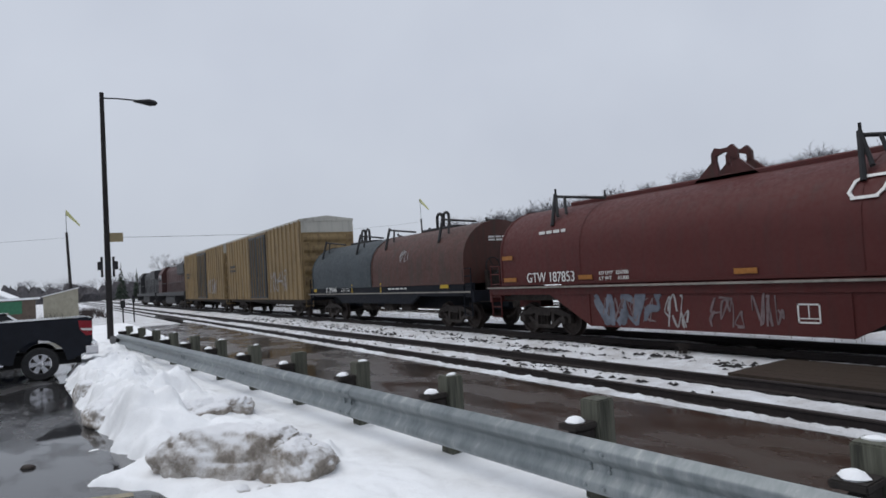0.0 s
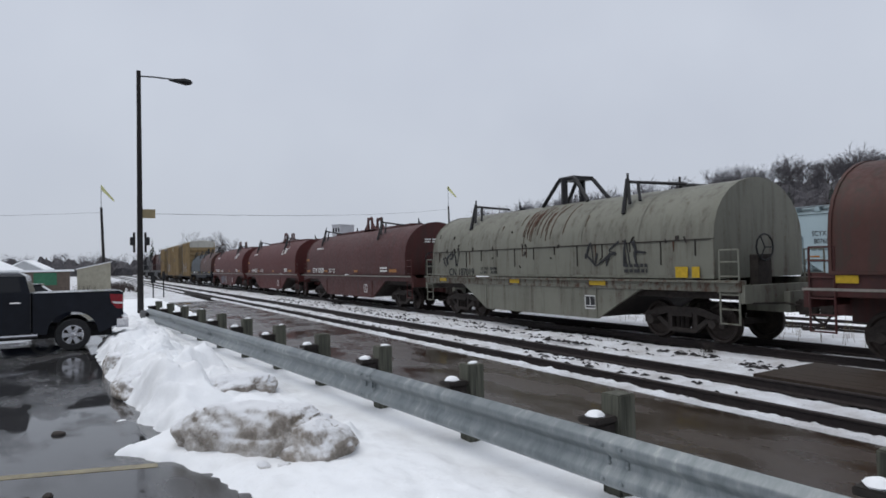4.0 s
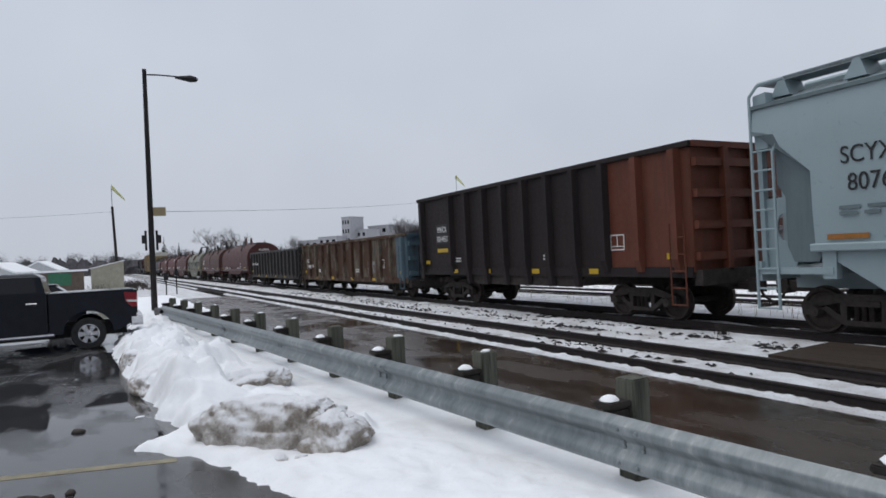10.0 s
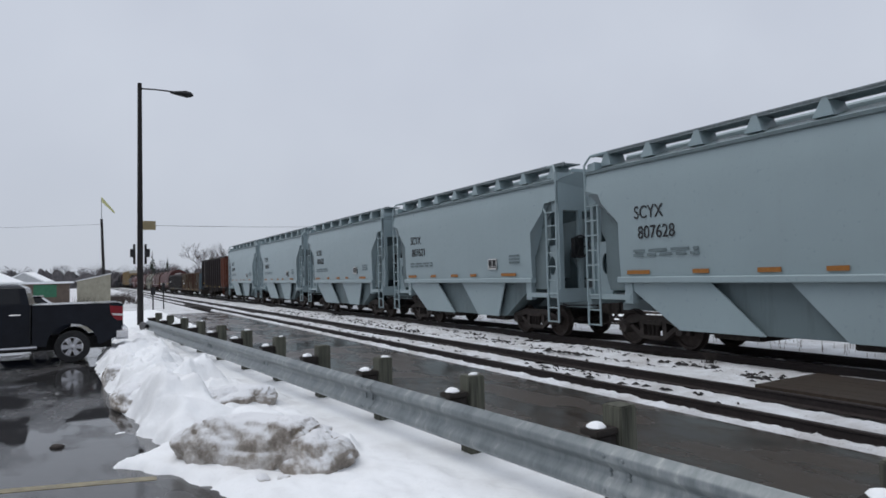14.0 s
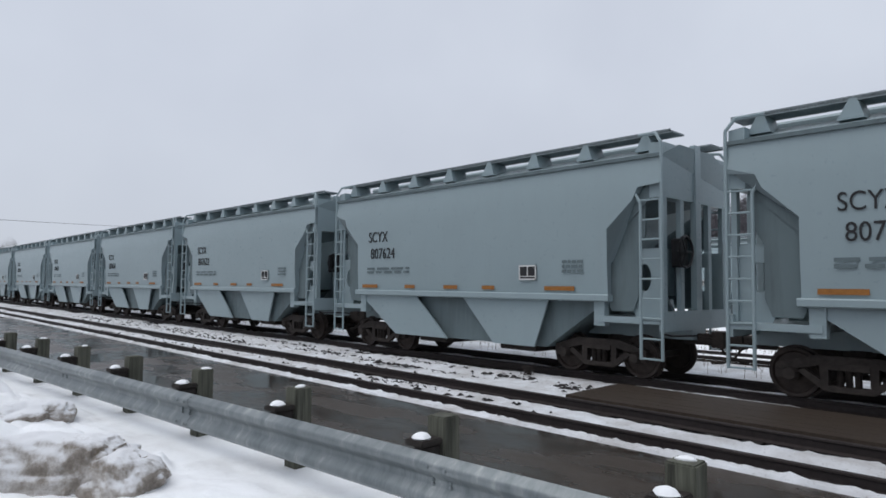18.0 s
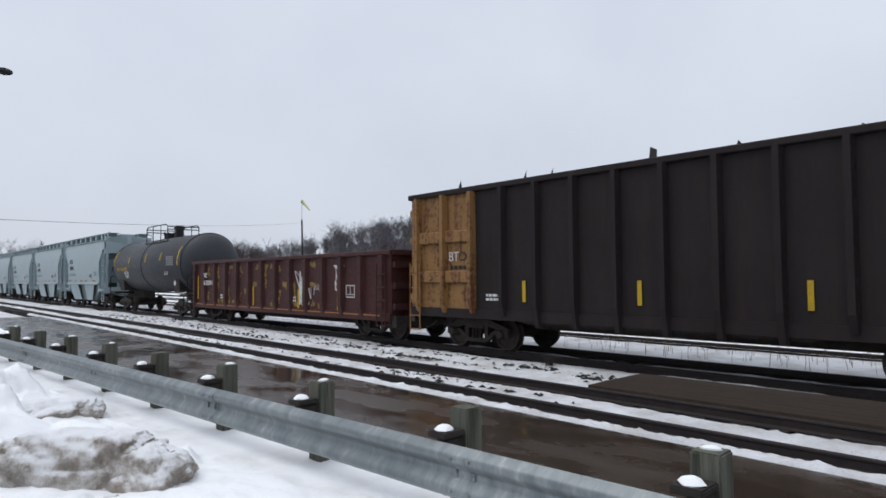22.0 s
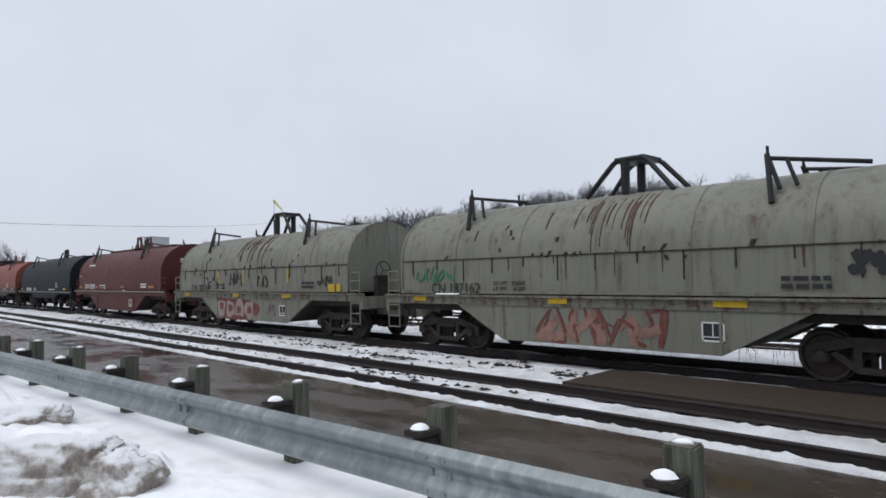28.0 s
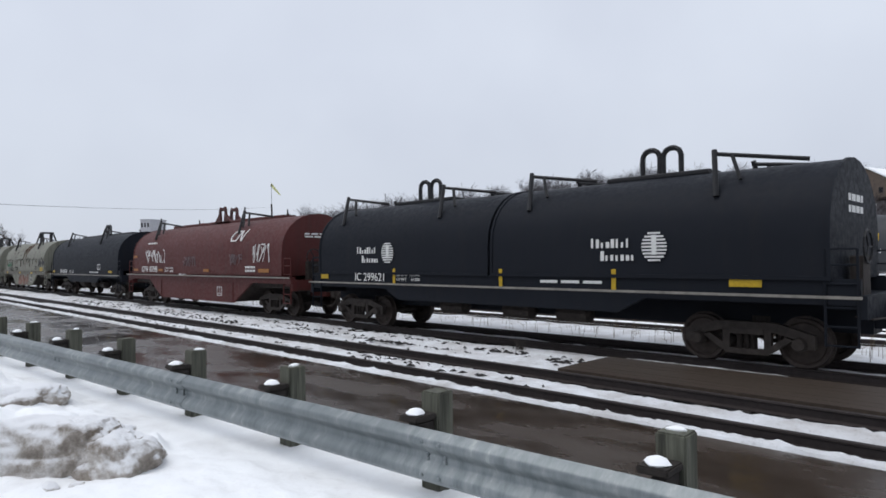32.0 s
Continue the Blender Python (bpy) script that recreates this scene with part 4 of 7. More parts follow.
    if end_side < 0:
        for z in (z0 + 0.95, z0 + 2.0):
            g = Geo()
            g.box(-hl + 0.2, -hl + end_width, -w - 0.1, -w, z - 0.16, z + 0.16, 0.03)
            part("panel_rib", g, em, car)
        lettering("BT", 0.24, 0.36, WHITE, car, -hl + 1.56, -w - 0.01, z0 + 1.36)
        lettering("CX", 0.24, 0.36, BLACK, car, -hl + 1.94, -w - 0.01, z0 + 1.36)
        bars(car, -hl + 1.6, -w - 0.006, z0 + 1.14, 0.6, 0.16, 1, BLACK, seed)
    if plate:
        g = Geo()
        g.box(-hl + 1.38, -hl + 2.38, -w - 0.012, -w, 2.25, 3.0)
        part("number_panel", g, BLACK, car)
        lettering(mark.split("\n")[0], 0.22, 0.72, lettered, car, -hl + 1.52, -w - 0.015, 2.68)
        lettering(mark.split("\n")[1], 0.22, 0.85, lettered, car, -hl + 1.46, -w - 0.015, 2.33)
        reflectors(car, [(-hl + 1.45, 1.93, 0.85, 0.14)], YELLOW, -w - 0.004)
    elif mark:
        u = -hl + (1.35 if material is GON_RUST else 1.1)
        for i, row in enumerate(mark.split("\n")):
            lettering(row, 0.21, 0.19 * len(row), lettered, car, u + (0.45 if material is GON_MAROON else 0), -w - depth - 0.004, z0 + (z1 - z0) * (0.66 if material is GON_MAROON else 0.48) - i * 0.33)
    for x in ((-hl * 0.6, hl * 0.2) if end_side > 0 else (-hl * 0.6,)):
        bars(car, x, -w - 0.004, z0 + 0.35, 0.5, 0.2, 2, WHITE, seed + int(x))
    stencil(car, hl * (0.69 if material is GON_MAROON else 0.62), z0 + 0.55, -w - 0.004, 0.5, 0.4)
    reflectors(car, [(-hl + 0.5, z0 + 0.3, 0.34, 0.13), (-hl + 2.75, z0 - 0.05, 0.3, 0.13), (-hl * 0.28, z0 - 0.05, 0.36, 0.14), (hl * 0.12, z0 - 0.05, 0.36, 0.14), (hl * 0.5, z0 - 0.05, 0.36, 0.14), (hl - 0.7, z0 + 0.3, 0.35, 0.14)] if not posts else posts, YELLOW, -w - 0.045 if not posts else -w - 0.02)
    if material is GON_MAROON:
        g = Geo()
        g.box(-hl + 0.4, hl - 0.4, -w - 0.045, -w - 0.04, z0 + 0.02, z0 + 0.06)
        part("painted_line", g, ORANGE, car, "thin worn yellow line")
        for k in range(9):
            x = -hl + 0.35 + (2 * hl - 0.7) * (k + 1.5) / (ribs - 1)
            worn_letter(car, x - 0.32, -w - 0.004, z0 + 0.25, 0.64, 1.4, seed * 7 + k)
    if end_side < 0:
        rnd = random.Random(5)
        for k in range(7):
            x, h = -hl + 1.6 + k * 1.9 + rnd.uniform(-0.6, 0.6), rnd.uniform(0.08, 0.3)
            g = Geo()
            g.loft([[(x - 0.1, -w + 0.1, z1 - 0.2), (x + 0.12, -w + 0.1, z1 - 0.2), (x + 0.05, -w + 0.35, z1 - 0.2)], [(x + rnd.uniform(-0.1, 0.1), -w + 0.2, z1 + h + 0.12), (x + 0.06, -w + 0.22, z1 + h + 0.05), (x, -w + 0.26, z1 + h + 0.06)]])
            part("scrap_piece", g, TRUCK, car, "jutting scrap metal")
    for x, z, ww, h, m, k, n in tags:
        scrawl(car, x, -w - 0.004, z, ww, h, m, seed * 10 + k, n, 0.03)
    return car


HOP_L = 12.26


def hopper_shell():
    """Curved side sheets and sloping roof with the cut-away ends, as one lofted shell."""
    g = Geo()
    b, a = HOP_L / 2 - 0.62, HOP_L / 2 - 1.82
    half = [(-1.50, 1.58, a), (-1.54, 2.2, a), (-1.55, 2.9, a), (-1.545, 3.42, b - 0.62), (-1.54, 3.66, b - 0.5), (-1.537, 3.7, b - 0.04), (-1.53, 3.8, b), (-1.47, 4.25, b), (-0.75, 4.52, b)]

    def end(s):
        return [(s * x, y, z) for y, z, x in half] + [(s * x, -y, z) for y, z, x in reversed(half)]
    g.loft([end(-1), end(1)], caps=True)
    return g


def hopper_car(number):
    car = start_car("covered_hopper_car", "pale blue-grey two-bay covered hopper car, fresh paint", "hopper car", "covered hopper cars in the freight train")
    b, a = HOP_L / 2 - 0.62, HOP_L / 2 - 1.82
    body = repeat("body", "hopper_body", hopper_shell, HOPPER, car, smooth=True)

    def seam():
        g = Geo()
        for y in (-1, 1):
            ya, yb = sorted((y * 1.46, y * 1.53))
            g.box(-b, b, ya, yb, 4.2, 4.27)
        return g
    repeat("roof_seam", "hopper_seam", seam, HOPPER_SHADE, body)

    def sill():
        g = Geo()
        for y in (-1, 1):
            ya, yb = sorted((y * 1.40, y * 1.585))
            g.box(-a - 0.05, a + 0.05, ya, yb, 1.48, 1.62, 0.02)
        return g
    repeat("side_sill", "hopper_sill", sill, HOPPER, car)

    # bay in the darker copy: shade below the sill is in its colour
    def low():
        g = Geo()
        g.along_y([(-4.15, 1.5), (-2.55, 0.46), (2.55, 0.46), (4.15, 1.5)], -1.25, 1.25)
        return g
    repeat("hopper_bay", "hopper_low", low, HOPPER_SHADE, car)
    for s in (-1, 1):
        def sheet():
            return Geo().along_y([(-4.3, 1.5), (-2.6, 0.46), (-0.5, 0.46), (-1.75, 1.5)], -0.02, 0.02)
        def sheet2():
            return Geo().along_y([(0.05, 1.5), (1.1, 0.46), (2.35, 0.46), (2.75, 1.5)], -0.02, 0.02)
        for y in (-1.42, 1.42):
            repeat("slope_sheet", "hopper_sheet" + ("a" if s < 0 else "b"), sheet if s < 0 else sheet2, HOPPER, car, pose(0, y, 0))

        def gate():
            g = Geo()
            g.box(-0.55, 0.55, -1.0, 1.0, 0.3, 0.48, 0.03)
            return g
        repeat("outlet_gate", "hopper_gate", gate, TRUCK, car, pose(s * 1.5, 0, 0))

        turn = pose(0, 0, 0, 0, 0, 0 if s > 0 else 180)

        # slope, brace and gussets wear the dark copy for the shade in the end
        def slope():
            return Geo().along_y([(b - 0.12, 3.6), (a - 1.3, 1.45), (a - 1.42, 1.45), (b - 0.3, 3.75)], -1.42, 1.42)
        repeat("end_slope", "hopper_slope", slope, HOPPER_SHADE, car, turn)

        def top_panel():
            return Geo().along_y([(b - 0.3, 3.45), (b - 0.02, 3.45), (b - 0.02, 4.47), (b - 0.3, 4.5)], -1.43, 1.43)
        repeat("end_panel", "hopper_end_panel", top_panel, HOPPER, car, turn)
        for y in (-1.32, -0.62, 0.62, 1.32):
            def post():
                return Geo().box(b - 0.13, b - 0.03, -0.07, 0.07, 1.2, 3.46)
            repeat("end_post", "hopper_post", post, HOPPER, car, turn @ pose(0, y, 0))

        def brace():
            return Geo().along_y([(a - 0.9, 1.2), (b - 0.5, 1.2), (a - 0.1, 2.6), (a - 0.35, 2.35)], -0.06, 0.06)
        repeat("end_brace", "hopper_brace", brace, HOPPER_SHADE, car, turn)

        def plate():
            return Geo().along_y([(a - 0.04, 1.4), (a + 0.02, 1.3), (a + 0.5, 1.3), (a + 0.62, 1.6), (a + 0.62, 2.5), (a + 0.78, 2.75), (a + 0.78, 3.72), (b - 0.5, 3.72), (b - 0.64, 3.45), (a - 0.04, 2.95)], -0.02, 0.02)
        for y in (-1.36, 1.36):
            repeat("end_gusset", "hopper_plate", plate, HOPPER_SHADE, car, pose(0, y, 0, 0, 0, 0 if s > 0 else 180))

        def shear_plate():
            """The pale upright plate behind the ladder, with an oval hand hole through it."""
            x0, x1, z0, z1 = a + 0.42, b - 0.04, 1.2, 2.5
            cx, cz = x0 + 0.3, 1.95
            outer, inner = [], []
            for i in range(24):
                t = 2 * math.pi * i / 24
                u, v = math.cos(t), math.sin(t)
                k = min((x1 - cx if u > 0 else cx - x0) / max(1e-6, abs(u)), (z1 - cz if v > 0 else cz - z0) / max(1e-6, abs(v)))
                outer.append((cx + u * k, cz + v * k))
                inner.append((cx + 0.14 * u, cz + 0.26 * v))
            rings = [[(x, y, z) for x, z in r] for y, r in ((-0.015, inner), (-0.015, outer), (0.015, outer), (0.015, inner), (-0.015, inner))]
            return Geo().loft(rings, caps=False)
        for y in (-1.30, 1.30):
            repeat("shear_plate", "hopper_shear", shear_plate, HOPPER, car, turn @ pose(0, y, 0))

        def centre_post():
            return Geo().box(b - 0.1, b + 0.02, -0.12, 0.12, 1.2, 4.6)
        repeat("centre_post", "hopper_centre_post", centre_post, HOPPER, car, turn)

        def platform():
            g = Geo()
            g.box(a - 0.3, b + 0.02, -1.5, 1.5, 1.08, 1.2)
            g.box(b - 0.08, b + 0.04, -1.5, 1.5, 0.95, 1.32)
            g.box(a - 2.2, b, -0.3, 0.3, 0.75, 1.1)
            g.box(a - 0.35, a - 0.1, -1.48, -1.3, 1.0, 1.5)
            g.box(a - 0.35, a - 0.1, 1.3, 1.48, 1.0, 1.5)
            return g
        repeat("end_platform", "hopper_platform", platform, HOPPER, car, pose(0, 0, 0, 0, 0, 0 if s > 0 else 180))

        def tall_ladder():
            g = Geo()
            xa, xb = b + 0.0, b - 0.45
            g.pipe([(xa, -1.52, 0.42), (xa, -1.52, 4.45), (xa - 0.15, -1.45, 4.66), (xa - 0.6, -1.3, 4.7)], 0.032, 6)
            g.pipe([(xb, -1.52, 0.42), (xb, -1.52, 3.35), (xb - 0.15, -1.5, 3.6)], 0.032, 6)
            for i in range(9):
                z = 0.44 + 0.37 * i
                g.rod((xa, -1.52, z), (xb, -1.52, z), 0.02, 5)
            return g
        repeat("ladder", "hopper_ladder" + str(s), tall_ladder, HOPPER, car, pose(0, 0, 0) if s > 0 else Matrix.Diagonal((-1, 1, 1, 1)))
        repeat("ladder", "hopper_ladder" + str(s), tall_ladder, HOPPER, car, pose(0, 0, 0, 0, 0, 180) if s < 0 else pose(0, 0, 0, 0, 0, 180) @ Matrix.Diagonal((-1, 1, 1, 1)))

    def walkway():
        g = Geo()
        for y in (-1, 1):
            ya, yb = sorted((y * 0.62, y * 1.2))
            g.box(-b - 0.03, b + 0.03, ya, yb, 4.70, 4.735)
            ya, yb = sorted((y * 1.17, y * 1.2))
            g.box(-b - 0.03, b + 0.03, ya, yb, 4.68, 4.76)
        return g
    repeat("roof_walkway", "hopper_walk", walkway, HOPPER_WALK, car)

    def saddle():
        return Geo().along_y([(-0.24, 4.4), (0.16, 4.4), (0.05, 4.72), (-0.06, 4.72)], -0.28, 0.28)
    for i in range(8):
        x = -b + 0.5 + (2 * b - 1.0) * i / 7
        for y in (-0.93, 0.93):
            repeat("walkway_bracket", "hopper_saddle", saddle, HOPPER, car, pose(x, y, 0))

    def hatch():
        g = Geo()
        g.box(-b + 0.5, b - 0.5, -0.5, 0.5, 4.5, 4.7, 0.05)
        return g
    repeat("roof_hatch", "hopper_hatch", hatch, HOPPER, car)

    def wheel():
        g = Geo()
        for i in range(12):
            p, q = 2 * math.pi * i / 12, 2 * math.pi * (i + 1) / 12
            g.rod((0, 0.3 * math.cos(p), 0.3 * math.sin(p)), (0, 0.3 * math.cos(q), 0.3 * math.sin(q)), 0.03, 5)
        for i in range(3):
            p = 2 * math.pi * i / 3
            g.rod((0, 0, 0), (0, 0.3 * math.cos(p), 0.3 * math.sin(p)), 0.018, 5)
        g.box(-0.22, -0.04, -0.16, 0.16, -0.3, 0.25, 0.03)
        return g
    repeat("brake_wheel", "hopper_brake", wheel, METAL_DARK, car, pose(b + 0.1, -0.75, 2.45))
    lettering("SCYX", 0.29, 0.88, BLACK, car, -a + 0.57, -1.565, 2.94)
    lettering(number, 0.29, 1.1, BLACK, car, -a + 0.67, -1.565, 2.48)
    bars(car, -a + 0.5, -1.56, 2.08, 1.9, 0.2, 2, HOPPER_SHADE, 4)
    lettering("SCYX", 0.16, 0.5, BLACK, car, 0, 0, 0, "end_lettering", pose(b - 0.016, 0.35, 4.2, 90, 0, 90))
    lettering(number, 0.16, 0.62, BLACK, car, 0, 0, 0, "end_lettering", pose(b - 0.016, 0.35, 3.95, 90, 0, 90))
    bars(car, 3.2, -1.56, 2.05, 0.55, 0.3, 3, HOPPER_SHADE, 9)
    reflectors(car, [(-a + 0.25, 1.68, 0.72, 0.09), (-a + 2.2, 1.68, 0.42, 0.09), (-0.55, 1.68, 0.5, 0.09), (a - 3.5, 1.68, 0.4, 0.09), (a - 1.6, 1.68, 0.8, 0.09)], ORANGE, -1.535)
    g = Geo()
    g.box(2.0, 2.5, -1.566, -1.556, 1.9, 2.22)
    g.box(2.0, 2.23, -1.57, -1.556, 2.02, 2.22)
    part("service_panel", g, BLACK, car)
    stencil(car, 2.0, 1.9, -1.568, 0.5, 0.32)
    for ob in car.children:
        ob.matrix_basis = Matrix.Translation((0, 0, 0.04)) @ Matrix.Diagonal((1, 1, 1.045, 1)) @ ob.matrix_basis
    running_gear(car, HOP_L, 2.35)
    return car


def tank_car(length):
    car = start_car("tank_car", "dull black tank car with yellow stripes", "tank car", "")
    hl, r, zc = length / 2 - 0.75, 1.52, 2.72
    g = Geo()
    prof = [(-hl, 0.02), (-hl + 0.05, 0.55), (-hl + 0.22, 1.05), (-hl + 0.45, 1.35), (-hl + 0.75, r), (hl - 0.75, r), (hl - 0.45, 1.35), (hl - 0.22, 1.05), (hl - 0.05, 0.55), (hl, 0.02)]
    g.turned(prof, (0, 0, zc), "x", 36)
    tank = part("tank", g, TANK_BLACK, car, smooth=True)
    for x in (-hl + 0.78, -0.35, hl - 0.78):
        g = Geo()
        g.turned([(-0.05, r - 0.01), (-0.05, r + 0.025), (0.05, r + 0.025), (0.05, r - 0.01)], (x, 0, zc), "x", 36)
        part("band", g, TANK_BLACK, tank, smooth=True)
    g = Geo()
    zt = zc + r
    for y in (-0.85, 0.85):
        g.pipe([(-1.5, y, zt - 0.25), (-1.5, y, zt + 0.55), (-1.2, y, zt + 0.68), (1.7, y, zt + 0.68), (2.0, y, zt + 0.55), (2.0, y, zt - 0.25)], 0.028, 6)
        for x in (-0.4, 0.9):
            g.rod((x, y, zt - 0.25), (x, y, zt + 0.68), 0.024, 6)
    for x in (-1.5, 2.0):
        g.rod((x, -0.85, zt + 0.55), (x, 0.85, zt + 0.55), 0.028, 6)
        g.rod((x, -0.85, zt + 0.4), (x, 0.85, zt + 0.4), 0.03, 6)
    g.box(-1.5, 2.0, -0.95, -0.55, zt - 0.3, zt - 0.25)
    g.box(-1.5, 2.0, 0.55, 0.95, zt - 0.3, zt - 0.25)
    part("dome_railing", g, METAL_DARK, car)
    g = Geo()
    g.turned([(-0.1, 0.38), (0.16, 0.38), (0.2, 0.42), (0.27, 0.42), (0.3, 0.3)], (0.1, 0, zt), "z", 18)
    for i in range(8):
        a = i * math.pi / 4
        g.rod((0.1 + 0.37 * math.cos(a), 0.37 * math.sin(a), zt + 0.2), (0.1 + 0.37 * math.cos(a), 0.37 * math.sin(a), zt + 0.36), 0.035, 5)
    part("manway", g, METAL_DARK, car)
    g = Geo()
    g.turned([(-0.1, 0.24), (0.45, 0.24), (0.48, 0.28), (0.62, 0.28), (0.66, 0.15)], (1.35, 0, zt), "z", 16)
    part("valve_housing", g, METAL_DARK, car)
    for s in (-1, 1):
        g = Geo()
        xa, xb = sorted((s * (length / 2 - 0.62), s * (length / 2 - 3.6)))
        g.box(xa, xb, -0.35, 0.35, 0.8, 1.25)
        g.along_x([(-1.25, 1.25), (1.25, 1.25), (1.3, 2.1), (0.9, 1.6), (0, 1.3), (-0.9, 1.6), (-1.3, 2.1)], s * (length / 2 - 2.6) - 0.35, s * (length / 2 - 2.6) + 0.35)
        xa, xb = sorted((s * (length / 2 - 0.62), s * (length / 2 - 1.7)))
        g.box(xa, xb, -1.45, 1.45, 1.05, 1.17)
        part("stub_sill", g, TRUCK, car)
        g = Geo()
        x = s * (length / 2 - 0.68)
        g.pipe([(x, -1.45, 0.5), (x, -1.45, 2.1), (x, -0.5, 2.25), (x, 0.5, 2.25), (x, 1.45, 2.1), (x, 1.45, 0.5)], 0.025, 5)
        g.pipe([(x - s * 0.45, -1.45, 0.5), (x - s * 0.45, -1.45, 1.1)], 0.025, 5)
        for z in (0.52, 0.82):
            g.rod((x, -1.45, z), (x - s * 0.45, -1.45, z), 0.02, 5)
        part("end_rail", g, METAL_DARK, car)
    side = lambda z: -math.sqrt(max(0.01, (r + 0.012) ** 2 - (z - zc) ** 2))
    for x, z, h in ((-hl + 0.15, 2.75, 0.9), (-2.6, 2.85, 0.38), (0.35, 2.85, 0.45), (2.75, 2.9, 0.4), (hl - 1.15, 2.6, 0.95)):
        g = Geo()
        rr = [(z + h * i / 6) for i in range(7)]
        off = 0.75 if x < -hl + 0.5 else 0
        g.loft([[(x + off, side(q) - 0.012, q), (x + off + 0.1, side(q) - 0.012, q), (x + off + 0.1, side(q) + 0.02, q), (x + off, side(q) + 0.02, q)] for q in rr])
        part("reflector", g, YELLOW, car)
    lettering("UTLX 67074", 0.2, 1.85, YELLOW, car, -hl + 1.75, -1.545, 2.42)
    bars(car, hl - 2.7, -1.54, 2.62, 1.05, 0.5, 5, SPRAY_GREY, 12)
    stencil(car, hl - 3.1, 2.15, side(2.2) - 0.02, 0.45, 0.3)
    scrawl(car, -hl + 3.0, -1.54, 2.0, 0.8, 0.4, WHITE, 31, 6, 0.02, lambda v: side(v) - 0.006)
    g = Geo()
    g.along_y([(hl - 2.03, 1.7), (hl - 1.88, 1.55), (hl - 1.73, 1.7), (hl - 1.88, 1.85)], -1.36, -1.345)
    part("placard", g, WHITE, car, "white diamond placard")
    running_gear(car, length, 2.45)
    return car


def boxcar(length, seed):
    car = start_car("boxcar", "faded yellow high boxcar with grimy plug doors", "boxcar", "boxcars in the freight train")
    hl, w, z0, z1 = length / 2 - 0.62, 1.52, 1.0, 5.35
    g = Geo()
    g.box(-hl, hl, -w, w, z0, z1)
    body = part("body", g, BOX_YELLOW, car)
    for i in range(23):
        x = -hl + 0.2 + (2 * hl - 0.4) * i / 22
        if abs(x) < 2.2:
            continue
        for y in (-1, 1):
            def rib():
                g = Geo()
                g.loft([[(-0.09, 0, z), (0.09, 0, z), (0.05, -0.07, z), (-0.05, -0.07, z)] for z in (z0, z1 - 0.05)])
                return g
            repeat("side_post", "box_rib", rib, BOX_YELLOW, body, pose(x, y * w, 0, 0, 0, 0 if y < 0 else 180))
    for x in (-1.95, 0.05):
        for y in (-1, 1):
            g = Geo()
            ya, yb = sorted((y * w, y * (w + 0.09)))
            g.box(x, x + 1.9, ya, yb, z0 + 0.1, z1 - 0.25)
            door = part("plug_door", g, BOX_DOOR, car, "grimy grey plug door")
            g = Geo()
            for k in (0.35, 0.95, 1.55):
                g.rod((x + k, y * (w + 0.13), z0 + 0.2), (x + k, y * (w + 0.13), z1 - 0.4), 0.035, 6)
            part("locking_bar", g, BOX_YELLOW, door)
    g = Geo()
    g.along_x([(-w - 0.03, z1 - 0.1), (w + 0.03, z1 - 0.1), (w + 0.03, z1 + 0.02), (0, z1 + 0.2), (-w - 0.03, z1 + 0.02)], -hl - 0.05, hl + 0.05)
    part("roof", g, BOX_TOP, car)
    for s in (-1, 1):
        g = Geo()
        g.box(s * hl - 0.01, s * hl + 0.015, -1.5, 1.5, z1 - 0.72, z1 - 0.06)
        part("end_cap", g, BOX_TOP, body, "pale grey upper end panel")
        for i in range(6):
            def er():
                g = Geo()
                g.loft([[(0, y, -0.22), (0.1, y, -0.06), (0.1, y, 0.06), (0, y, 0.22)] for y in (-1.4, 1.4)])
                return g
            repeat("end_corrugation", "box_end", er, BOX_YELLOW, body, pose(s * hl, 0, z0 + 0.4 + 0.58 * i, 0, 0, 0 if s > 0 else 180))
        g = Geo()
        for y in (-1.45, 1.05):
            for yy in (y, y + 0.4):
                g.rod((s * (hl + 0.14), yy, 0.6), (s * (hl + 0.14), yy, 4.6), 0.02, 5)
            for k in range(11):
                g.rod((s * (hl + 0.14), y, 0.65 + k * 0.38), (s * (hl + 0.14), y + 0.4, 0.65 + k * 0.38), 0.018, 5)
        part("ladder", g, BOX_YELLOW, car)
    g = Geo()
    g.box(-hl, hl, -1.3, 1.3, 0.82, 1.0)
    g.box(-hl, hl, -0.3, 0.3, 0.62, 0.85)
    part("underframe", g, TRUCK, car)
    scrawl(car, 2.8, -w - 0.075, 1.5, 3.2, 1.2, SPRAY_GREY, seed, 8, 0.05)
    bars(car, -hl + 1.2, -w - 0.075, 3.0, 1.6, 0.6, 2, BLACK, seed)
    running_gear(car, length, 3.0)
    return car


